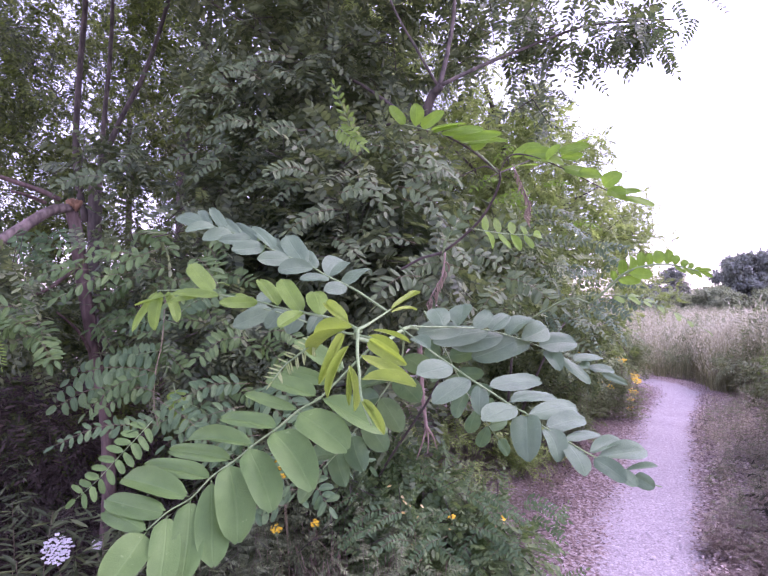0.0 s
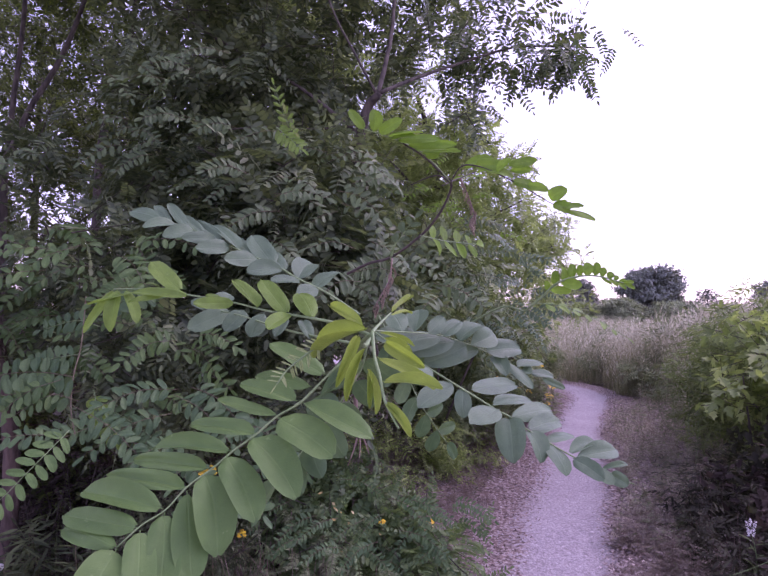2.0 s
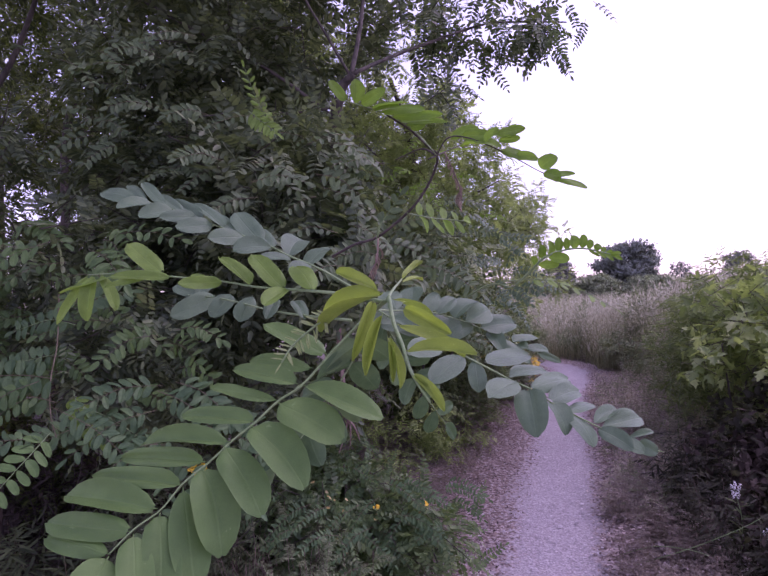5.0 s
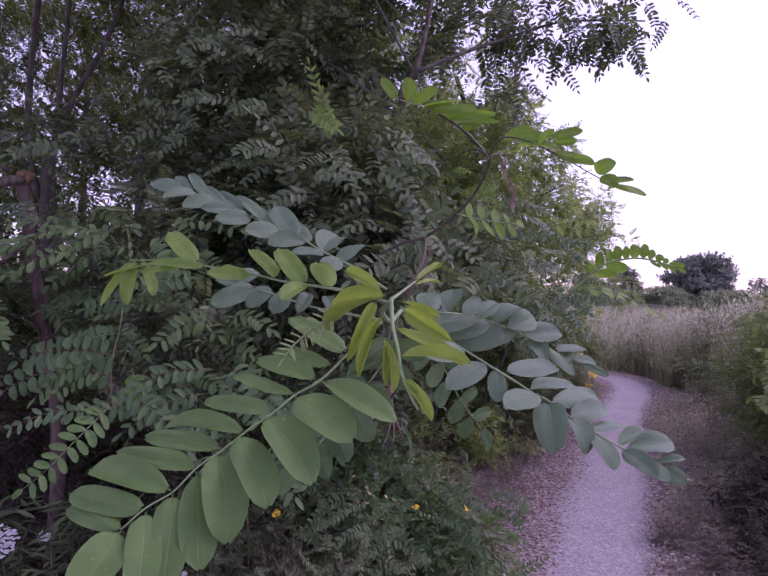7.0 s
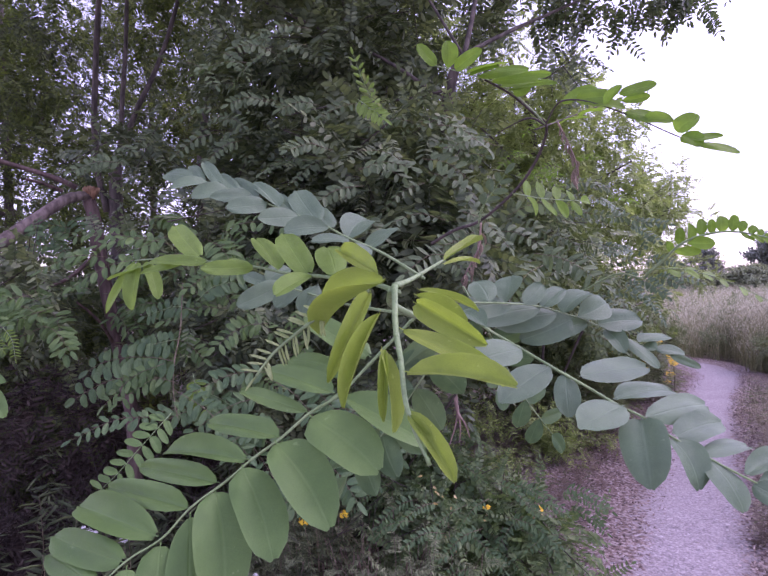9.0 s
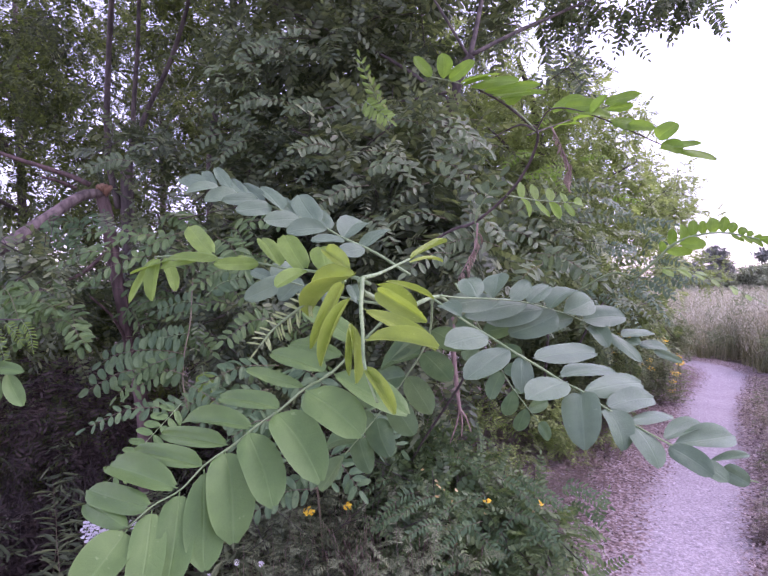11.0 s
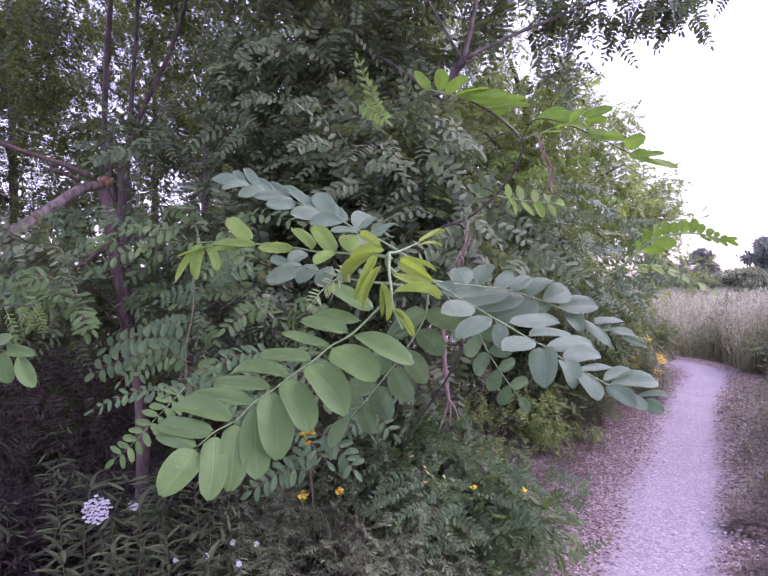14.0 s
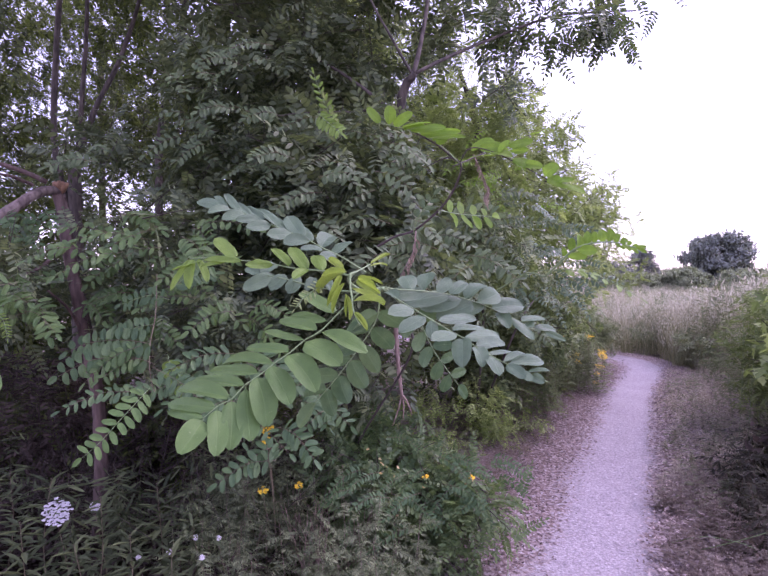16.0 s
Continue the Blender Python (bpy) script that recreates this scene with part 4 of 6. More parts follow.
def dead_stems():
    """Thin bare stems that lean every way in the shade of the trees."""
    rng = random.Random(87)
    rows = []
    for k in range(520):
        a = Vector((rng.uniform(-3.4, -0.4), rng.uniform(2.0, 3.3), rng.uniform(0.0, 0.25)))
        lean = Vector((rng.gauss(0, 0.5), rng.gauss(0, 0.4), rng.uniform(0.25, 1.0))).normalized()
        b = a + lean * rng.uniform(0.25, 0.75)
        rows.append((a, b))
        if rng.random() < 0.6:
            c = a.lerp(b, rng.uniform(0.4, 0.8))
            rows.append((c, c + (lean + Vector((rng.gauss(0, 0.6), rng.gauss(0, 0.6), 0.1))).normalized() * rng.uniform(0.08, 0.25)))
    ob = new("dead_stems", twig_mesh("dead_stems", rows, 0.002, M_TWIG))
    tagged(ob, "thin dark dry stems leaning in the shade under the trees", "undergrowth", kind="stuff")
    clump = []
    for k in range(280):
        a = Vector((rng.gauss(-0.32, 0.16), rng.gauss(2.2, 0.12), 0.0))
        clump.append((a, a + Vector((rng.gauss(0, 0.09), rng.gauss(-0.03, 0.06), rng.uniform(0.12, 0.42)))))
    ob = new("dry_stalk_clump", twig_mesh("dry_stalk_clump", clump, 0.002, M_DRY))
    tagged(ob, "reddish brown dry stalks among the tansy", "undergrowth", kind="stuff")


dead_stems()

# ---- herbs on the verge ----
def herb_bed(name, label, material, templates, area, n, size, height, seed, lean=0.3):
    """Upright herb stems with whorled leaves, over a stretch of ground."""
    rng = random.Random(seed)
    spots, twigs = [], []
    x0, x1, y0, y1 = area
    while len(twigs) < n:
        x, y = rng.uniform(x0, x1), rng.uniform(y0, y1)
        if name == "verge_herbs" and path_offset(x, y) > -0.36:
            continue
        if name == "near_weeds" and path_offset(x, y) < 0.48 + 0.45 * rng.random():
            continue
        if "edge" in name and not 0.4 < path_offset(x, y) < 0.9:
            continue
        if name == "roadside_weeds" and path_offset(x, y) < 0.8:
            continue
        if "tufts" in name and not -1.5 < path_offset(x, y) < -0.4:
            continue
        if "tall" in name and path_offset(x, y) < 0.75:
            continue
        if abs(path_offset(x, y)) < (0.5 if rng.random() < 0.7 else 0.38):
            continue
        h = height * rng.uniform(0.5, 1.15)
        a, b = Vector((x, y, 0.0)), Vector((x + rng.gauss(0, lean * 0.3) * h, y + rng.gauss(0, lean * 0.3) * h, h))
        twigs.append((a, b))
        k = int(9 + 14 * h)
        for i in range(k):
            t = 0.2 + 0.8 * i / k
            ang = 2.4 * i + rng.uniform(-0.4, 0.4)
            spots.append((a.lerp(b, t), Vector((math.cos(ang), math.sin(ang), rng.uniform(-0.5, 0.6))), Vector((0, 0, 1)), size * rng.uniform(0.6, 1.2) * (1.2 - 0.6 * t)))
    ob = tagged(new(name, scatter(name, templates, spots, material)), label, "herbs", kind="stuff")
    st = tagged(new(name + "_stalks", twig_mesh(name + "_stalks", twigs, 0.0011, M_DRY if "mugwort" not in name else M_RED_STALK)), "thin upright stalks of the verge herbs", "herbs", kind="stuff")
    return ob


herb_bed("mugwort", "grey-green mugwort with narrow drooping leaves", M_MUGWORT, LANCE, (-2.1, -0.4, 1.8, 2.8), 28, 1.0, 0.66, 91)
herb_bed("tansy", "feathery tansy plants with finely cut leaves", M_TANSY, FEATHER, (-0.95, 0.3, 1.75, 2.9), 210, 0.95, 0.5, 92)
undergrowth("goldenrod", "bright feathery green herbs beside the footpath", M_FRESH, SPIKY + FEATHER, [
    ((0.4, 4.2, 0.16), (0.5, 0.35, 0.18), 40), ((0.8, 4.4, 0.12), (0.35, 0.3, 0.12), 16), ((0.0, 3.8, 0.24), (0.45, 0.4, 0.26), 44), ((0.4, 4.0, 0.42), (0.35, 0.3, 0.16), 16)], 93, 0.75, 8, 0.3)
herb_bed("verge_herbs", "green herbs at the bend of the footpath", M_TALL, SPIKY + FEATHER, (0.6, 3.0, 4.7, 8.8), 620, 0.8, 0.72, 94)
herb_bed("roadside_weeds", "dry brownish weeds along the footpath", M_WEED, SPIKY + FEATHER, (2.0, 5.4, 3.5, 9.2), 620, 0.55, 0.28, 95)
herb_bed("near_weeds", "mixed weeds along the footpath, leaf colour darkened for shade", M_SHADED_WEED, LANCE + SPIKY, (1.6, 3.6, 1.4, 3.6), 300, 0.8, 0.45, 96)
herb_bed("edge_weeds", "low purplish brown weeds at the footpath's edge", M_EDGE, SPIKY + FEATHER, (0.4, 3.0, 1.2, 3.2), 230, 0.5, 0.22, 98)
herb_bed("edge_herbs", "mixed green and brown herbs along the footpath", M_TANSY, SPIKY + FEATHER, (1.3, 3.6, 2.6, 6.6), 110, 0.42, 0.26, 103, 0.5)
herb_bed("edge_stubble", "dry brown herbs along the footpath", M_WEED, SPIKY + FEATHER, (1.4, 3.6, 2.8, 6.4), 190, 0.4, 0.16, 104, 0.6)
herb_bed("edge_grass", "low dry pinkish weeds at the footpath's edge", M_WEED, SPIKY + FEATHER, (1.2, 4.4, 2.8, 7.4), 420, 0.4, 0.12, 99)
herb_bed("dry_tufts", "low brown dry tufts on the footpath's verge", M_EDGE, SPIKY + FEATHER, (-0.5, 1.9, 2.2, 5.4), 900, 0.34, 0.1, 101, 0.9)
herb_bed("green_tufts", "low green tufts among the dry litter", M_MUGWORT, SPIKY + FEATHER, (-0.6, 1.9, 2.4, 5.4), 260, 0.34, 0.11, 102, 0.9)
herb_bed("tall_herbs", "tall grey-green herbs between the grass and the shrub", M_TANSY, SPIKY + FEATHER, (2.8, 5.6, 4.8, 8.4), 60, 0.75, 0.95, 97)


# ---- shrub with lobed leaves ----
shrub = thing("lobed_shrub", "bushy shrub with light green lobed leaves", "shrub", at=(2.7, 3.35, 0))
for dx, dy, h in ((-0.3, -0.1, 0.95), (0.0, 0.1, 1.15), (0.3, 0.0, 1.2), (0.6, 0.2, 1.15), (-0.1, -0.3, 0.8)):
    tube("stem", [(dx * 0.3, dy * 0.3, 0), (dx * 0.7, dy * 0.7, h * 0.5), (dx, dy, h)], 0.012, 0.004, M_TWIG, shrub, sides=6)
crown(shrub, 41, [dict(centre=c, radii=r, sprays=n, per=7, size=0.115, reach=0.34, droop=0.55, shell=0.2) for c, r, n in (
    ((0.05, 0.0, 1.05), (0.42, 0.4, 0.36), 52), ((0.5, 0.1, 1.1), (0.5, 0.45, 0.42), 62), ((0.95, -0.3, 1.0), (0.4, 0.5, 0.3), 22), ((0.6, -0.9, 0.9), (0.5, 0.4, 0.22), 10), ((-0.2, -0.25, 0.8), (0.36, 0.32, 0.22), 16), ((0.25, -0.4, 0.85), (0.55, 0.4, 0.3), 22),
    ((0.95, 0.9, 1.1), (0.7, 0.6, 0.4), 44))], LOBED, M_SHRUB)
undergrowth("weed_thicket", "dense fine-leaved green weeds behind the shrub", M_THICKET, SPIKY + LANCE, [
    ((3.5, 4.6, 0.9), (0.5, 0.45, 0.72), 130), ((4.0, 5.0, 1.0), (0.6, 0.5, 0.72), 150), ((4.5, 5.0, 1.05), (0.6, 0.6, 0.75), 130), ((3.0, 4.3, 0.75), (0.4, 0.35, 0.55), 70), ((3.75, 3.7, 1.05), (0.5, 0.5, 0.55), 110), ((3.6, 3.0, 1.1), (0.4, 0.4, 0.35), 50)], 88, 1.0)


# ---- the grass field ----
def grass_template(seed):
    """A tuft of bent blades, and the seed heads that stand on it."""
    rng = random.Random(seed)
    verts, faces, heads, caps = [], [], [], []
    for k in range(9):
        x, y = rng.gauss(0, 0.05), rng.gauss(0, 0.05)
        a, h = rng.uniform(0, 6.28), rng.uniform(0.4, 1.05)
        lx, ly = rng.gauss(0, 0.2) * h, rng.gauss(0, 0.2) * h
        wx, wy = 0.0045 * math.cos(a), 0.0045 * math.sin(a)
        o = len(verts)
        verts += [(x - wx, y - wy, 0), (x + wx, y + wy, 0), (x + lx * 0.35 + wx, y + ly * 0.35 + wy, h * 0.6), (x + lx * 0.35 - wx, y + ly * 0.35 - wy, h * 0.6), (x + lx, y + ly, h)]
        faces += [(o, o + 1, o + 2, o + 3), (o + 3, o + 2, o + 4)]
        if k < 6:
            for s in range(5):
                o = len(heads)
                t = 0.74 + 0.065 * s
                px, py, pz = x + lx * t, y + ly * t, h * t
                sx, sy = rng.gauss(0, 0.022), rng.gauss(0, 0.022)
                heads += [(px, py, pz), (px + sx + 0.011, py + sy, pz + 0.025), (px + sx * 1.6, py + sy + 0.006, pz + 0.06), (px + sx - 0.011, py + sy, pz + 0.025)]
                caps += [(o, o + 1, o + 2, o + 3)]
    return (np.array(verts), faces), (np.array(heads), caps)


def field():
    rng = random.Random(7)
    spots = []
    while len(spots) < 9000:
        y = 8.0 + 34 * rng.random() ** 2.2
        x = rng.uniform(1.0, 0.75 * y + 5)
        off = path_offset(x, y)
        if y < 20 and abs(off) < 0.6:
            continue
        if off < 0 and y < 16:
            continue
        a = rng.uniform(0, 6.28)
        clump = noise.noise(Vector((x * 0.9, y * 0.9, 0)))
        if clump < rng.uniform(-0.75, 0.05):
            continue
        h = rng.uniform(0.5, 0.9) * (1.0 + 0.35 * clump)
        spots.append(((x, y, 0), (math.cos(a), math.sin(a), 0), (0, 0, 1), h * (1 - 0.008 * min(20, max(0, y - 10)))))
    while len(spots) < 12500:
        x, y = rng.uniform(2.2, 10.0), rng.uniform(4.5, 10.5)
        off = path_offset(x, y)
        if off < 0.7 or x < 1.2 + 0.33 * y + 0.6:
            continue
        a = rng.uniform(0, 6.28)
        spots.append(((x, y, 0), (math.cos(a), math.sin(a), 0), (0, 0, 1), rng.uniform(0.4, 0.9) * min(1, 0.35 + off * 0.3)))
    while len(spots) < 13900:
        x, y = rng.uniform(3.6, 8.5), rng.uniform(6.6, 11.0)
        rise = (x / y - 0.45) / 0.3
        if not 0 < rise < 1.5 or path_offset(x, y) < 1.2 or noise.noise(Vector((x * 1.1, y * 1.1, 3))) < rng.uniform(-0.6, 0.2):
            continue
        a = rng.uniform(0, 6.28)
        spots.append(((x, y, 0), (math.cos(a), math.sin(a), 0), (0, 0, 1), (0.75 + 0.6 * min(1, rise)) * rng.uniform(0.75, 1.12)))
    pairs = [grass_template(k) for k in range(6)]
    tagged(new("grass_field", scatter("grass_field", [q[0] for q in pairs], spots, M_GRASS)), "tall dry grass with bent blades", "grass", kind="stuff")
    tagged(new("seed_heads", scatter("seed_heads", [q[1] for q in pairs], spots, M_SEED)), "pale seed heads of the dry grass", "grass", kind="stuff")


field()
undergrowth("field_herbs", "green tall herbs standing in the dry grass", M_TANSY, SPIKY + FEATHER, [
    ((7.5, 11.5, 0.55), (3.0, 1.6, 0.5), 230), ((10.0, 17.0, 0.6), (5.0, 4.0, 0.55), 230), ((4.6, 9.6, 0.4), (1.6, 1.0, 0.4), 90), ((4.4, 6.6, 0.4), (0.9, 1.6, 0.3), 60), ((3.35, 9.2, 0.5), (0.4, 0.5, 0.35), 60), ((5.0, 8.0, 0.9), (0.6, 0.6, 0.45), 46)], 82, 1.3)
undergrowth("grey_herbs", "grey-green fine herbs along the footpath", M_TANSY, FEATHER, [
    ((3.1, 4.7, 0.24), (0.3, 0.5, 0.26), 40), ((2.75, 3.6, 0.2), (0.25, 0.4, 0.24), 34), ((3.6, 5.9, 0.26), (0.3, 0.5, 0.26), 34)], 90, 0.7, 7, 0.2)


undergrowth("tansy_clump", "grey-green leafy tansy at the bend of the footpath", M_TANSY, FEATHER + SPIKY, [
    ((1.95, 6.15, 0.3), (0.24, 0.2, 0.3), 60), ((1.6, 6.15, 0.35), (0.3, 0.2, 0.35), 70)], 93, 0.7, 7, 0.18)


# ---- far trees ----
def far_tree(x, y, h, w, n, seed, material=None):
    t = thing("far_tree", "round tree on the far edge of the field, colour paled for haze", "tree", group="far trees", at=(x, y, 0))
    rng = random.Random(seed)
    tube("trunk", [(0, 0, 0), (0.1, 0, h * 0.4), (0, 0, h * 0.8)], 0.02 * h, 0.008 * h, M_BARK, t)
    masses = []
    for k in range(16):
        z = 0.12 + 0.76 * ((k + 0.5) / 16)
        q = w * 0.36 * math.sqrt(max(0.05, 1 - ((z - 0.42) / 0.52) ** 2)) * (0.55 + 0.45 * rng.random())
        a = 2.4 * k + rng.uniform(-0.4, 0.4)
        masses.append(dict(centre=(q * math.cos(a), q * math.sin(a), h * z * 0.9), radii=(w * 0.17, w * 0.17, h * 0.1), sprays=n // 5, per=9, reach=w * 0.11, size=0.043 * w, out=1.0))
    for k in range(5):
        masses.append(dict(centre=(w * rng.uniform(-0.12, 0.12), w * rng.uniform(-0.12, 0.12), h * (0.2 + 0.14 * k)), radii=(w * 0.16, w * 0.16, h * 0.12), sprays=n // 9, per=9, reach=w * 0.11, size=0.043 * w, out=1.0))
    crown(t, seed, masses, BROAD, material or M_FAR_HAZE, 0.02)
    return t


for k, (p, h, w, n) in enumerate([
    ((29.874, 52.978, 1.236), 6.4, 8.0, 460), ((27.024, 63.639, -0.766), 5.4, 4.6, 300), ((38.515, 57.367, 1.238), 4.3, 3.0, 160), ((46.711, 58.779, 1.251), 5.6, 5.0, 220),
    ((24.186, 48.377, 1.24), 2.6, 4.8, 260), ((28.262, 46.077, 1.257), 2.3, 5.5, 260), ((34.009, 47.666, 1.263), 2.2, 5.0, 200), ((20.11, 54.758, -0.443), 3.4, 5.0, 240), ((53.428, 56.287, 1.274), 4.4, 6.5, 220), ((24.362, 48.219, -0.287), 2.2, 5.0, 220), ((20.549, 48.565, -0.167), 2.0, 5.0, 220), ((18.429, 49.329, -0.183), 2.0, 5.0, 200)]):
    # both leaf colours already hold the haze of distance
    far_tree(p[0], p[1], h, w, n, 110 + k, M_HEDGE_HAZE if h < 3 else None)


# separate leaves at the front of the crowns
compound_leaf(forked, [Vector(p) - Vector(TC) for p in ((-0.253, 1.944, 1.9), (-0.293, 1.94, 1.984), (-0.332, 1.927, 2.07), (-0.359, 1.915, 2.15))], (0.9, 0.3, 0.1), 9, 0.045, M_LIME, 0.34, 50, 0.1, start=0.1, seed=51, taper=0.6, label="fresh lime-green leaf")
compound_leaf(forked, [Vector(p) - Vector(TC) for p in ((-0.346, 1.904, 1.993), (-0.305, 1.898, 1.959), (-0.252, 1.894, 1.915))], (0.5, 0.3, 0.8), 7, 0.05, M_LIME, 0.34, 62, 0.1, start=0.1, seed=52, taper=0.7, label="fresh lime-green leaf")
leaf_fan(forked, TC, (-0.184, 1.796, 1.629), (0.32, 0.16, 0.2), 16, 0.045, M_GREY, 3)
leaf_fan(forked, TC, (0.072, 1.723, 1.455), (0.2, 0.15, 0.12), 8, 0.045, M_GREY, 4, length=0.22)
leaf_fan(forked, TC, (-0.699, 2.149, 2.282), (0.36, 0.15, 0.1), 8, 0.045, M_GREY, 5)
leaf_fan(pruned, TA, (-0.708, 1.676, 1.211), (0.2, 0.12, 0.2), 10, 0.046, M_LEAFY, 6, length=0.18)
leaf_fan(pruned, TA, (-1.494, 1.734, 1.313), (0.12, 0.12, 0.12), 10, 0.046, M_LEAFY, 7, length=0.18)
leaf_fan(pruned, TA, (-1.415, 2.157, 1.894), (0.12, 0.1, 0.04), 6, 0.045, M_GREY, 8, length=0.17)
leaf_fan(pruned, TA, (-0.351, 1.462, 0.926), (0.18, 0.15, 0.12), 8, 0.045, M_FERN, 9, length=0.16)
leaf_fan(low, LO, (-0.035, 2.096, 0.5), (0.3, 0.12, 0.16), 20, 0.026, M_FERN, 10, pairs=(9, 12), length=0.19, wide=0.38)

# weeds added below the shrub, their dark colour standing in for its shade
undergrowth("nettle_bed", "tangled weeds below the shrub, leaf colour darkened for its shade", M_SHADED_WEED, BROAD + LOBED, [
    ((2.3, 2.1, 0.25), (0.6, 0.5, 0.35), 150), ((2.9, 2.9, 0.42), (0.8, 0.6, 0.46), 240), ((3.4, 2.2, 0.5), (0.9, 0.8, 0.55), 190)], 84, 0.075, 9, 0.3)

# withered weeds in the same place, the shade put into their brown
undergrowth("dry_docks", "withered weeds below the shrub, brown darkened for its shade", M_SHADED_BRUSH, BROAD + LOBED, [
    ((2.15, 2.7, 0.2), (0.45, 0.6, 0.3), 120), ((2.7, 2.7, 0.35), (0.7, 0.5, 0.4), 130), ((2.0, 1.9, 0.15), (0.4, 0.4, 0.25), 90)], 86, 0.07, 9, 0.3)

# yellowed leaflets on the low bush
rng = random.Random(12)
spots = []
for k in range(22):
    p = Vector(rng.choice(((-0.113, 2.139, 0.569), (-0.094, 2.141, 0.549), (0.071, 2.159, 0.478), (0.287, 2.185, 0.476), (-0.037, 2.144, 0.381)))) - LO + Vector((rng.gauss(0, 0.035), rng.gauss(-0.04, 0.04), rng.gauss(0, 0.025)))
    spots.append((p, (rng.gauss(0, 1), rng.gauss(0, 1), rng.uniform(-0.8, 0.2)), (rng.gauss(0, 0.4), -0.6, 0.8), rng.uniform(0.01, 0.02)))
yellowed = child("yellowed_foliage", scatter("yellowed_foliage", BROAD, spots, M_YELLOWED), low, "yellowed and pale dry leaflets")
yellowed["kind"] = "stuff"

# ladder-like leaves that hang against the sky
rng = random.Random(77)
for k in range(32):
    c = Vector((0.814, 3.065, 2.846)) + Vector((rng.uniform(-0.62, 0.7), rng.uniform(-0.15, 0.15), rng.uniform(-0.06, 0.16))) - Vector(TC)
    d = Vector((rng.gauss(0.1, 0.45), rng.gauss(0, 0.3), -1)).normalized() * rng.uniform(0.12, 0.2)
    compound_leaf(forked, [c, c + d * 0.5 + Vector((0.01, 0, 0)), c + d], (1, rng.gauss(0, 0.5), 0.2), rng.randint(5, 8), 0.042, M_GREY, 0.36, 72, 0.0, stalk=M_RED_STALK, start=0.15, seed=700 + k, taper=0.75, thick=0.0012)
leaf_fan(bank, TE, (0.56, 3.085, 1.145), (0.3, 0.2, 0.16), 10, 0.045, M_GREY, 14, length=0.2)
leaf_fan(bank, TE, (0.201, 2.341, 1.364), (0.25, 0.15, 0.12), 10, 0.045, M_GREY, 15, length=0.2)

# more separate leaves at the front of the thicket
leaf_fan(pruned, TA, (-1.201, 2.021, 1.321), (0.2, 0.12, 0.16), 8, 0.048, M_LEAFY, 16, length=0.2)
leaf_fan(pruned, TA, (-1.644, 2.073, 1.572), (0.16, 0.1, 0.08), 7, 0.042, M_FERN, 17, length=0.16)
leaf_fan(pruned, TA, (-0.862, 1.912, 1.375), (0.14, 0.12, 0.1), 12, 0.046, M_LEAFY, 18, length=0.18)
leaf_fan(pruned, TA, (-0.68, 1.49, 0.99), (0.16, 0.12, 0.1), 6, 0.045, M_FERN, 28, pairs=(8, 10), length=0.25)
leaf_fan(pruned, TA, (-0.5, 1.49, 1.06), (0.16, 0.12, 0.1), 5, 0.045, M_FERN, 29, pairs=(8, 10), length=0.25)
leaf_fan(pruned, TA, (-0.84, 1.6, 1.17), (0.14, 0.1, 0.08), 4, 0.048, M_LEAFY, 30, pairs=(7, 9), length=0.22)
leaf_fan(pruned, TA, (-0.794, 1.72, 1.545), (0.12, 0.1, 0.05), 4, 0.055, M_LEAFY, 32, pairs=(6, 8), length=0.24)
leaf_fan(pruned, TA, (-1.16, 1.87, 1.57), (0.16, 0.1, 0.06), 3, 0.052, M_LEAFY, 33, pairs=(6, 8), length=0.23)
leaf_fan(pruned, TA, (-0.93, 1.67, 1.45), (0.16, 0.1, 0.06), 3, 0.052, M_LEAFY, 34, pairs=(6, 8), length=0.23)
leaf_fan(forked, TC, (-0.514, 2.216, 1.991), (0.25, 0.14, 0.14), 10, 0.045, M_GREY, 19, length=0.2)
leaf_fan(forked, TC, (-0.897, 2.323, 2.082), (0.2, 0.14, 0.12), 8, 0.045, M_GREY, 20, length=0.19)
leaf_fan(forked, TC, (-0.06, 2.117, 1.866), (0.16, 0.12, 0.14), 8, 0.045, M_GREY, 21, length=0.2)
leaf_fan(bright, TD, (0.616, 3.714, 2.127), (0.3, 0.25, 0.3), 14, 0.05, M_OVER, 22, length=0.22)
leaf_fan(bright, TD, (0.957, 3.948, 1.679), (0.3, 0.25, 0.22), 14, 0.05, M_BLUE, 23, length=0.24)
leaf_fan(low, LO, (0.277, 2.184, 0.496), (0.12, 0.1, 0.1), 12, 0.026, M_FERN, 24, pairs=(9, 12), length=0.2, wide=0.38)
leaf_fan(bank, TE, (0.63, 3.302, 1.541), (0.3, 0.2, 0.16), 16, 0.045, M_GREY, 25, pairs=(7, 9), length=0.26, toward=(0.9, -0.3, -0.1))
leaf_fan(bank, TE, (0.324, 2.865, 1.674), (0.22, 0.15, 0.14), 12, 0.045, M_GREY, 26, pairs=(7, 9), length=0.24, toward=(0.9, -0.3, -0.1))
leaf_fan(bank, TE, (0.968, 3.741, 1.265), (0.26, 0.2, 0.14), 14, 0.045, M_BLUE, 27, pairs=(7, 9), length=0.26, toward=(1.0, -0.3, -0.2))


# ---- the shoot close to the lens ----
shoot = thing("locust_shoot", "leafy locust shoot with yellow-green young tip leaves", "branch", at=(-0.35, 2.6, 0.0))
SO = shoot.location.copy()


def local(points, o):
    return [Vector(p) - o for p in points]


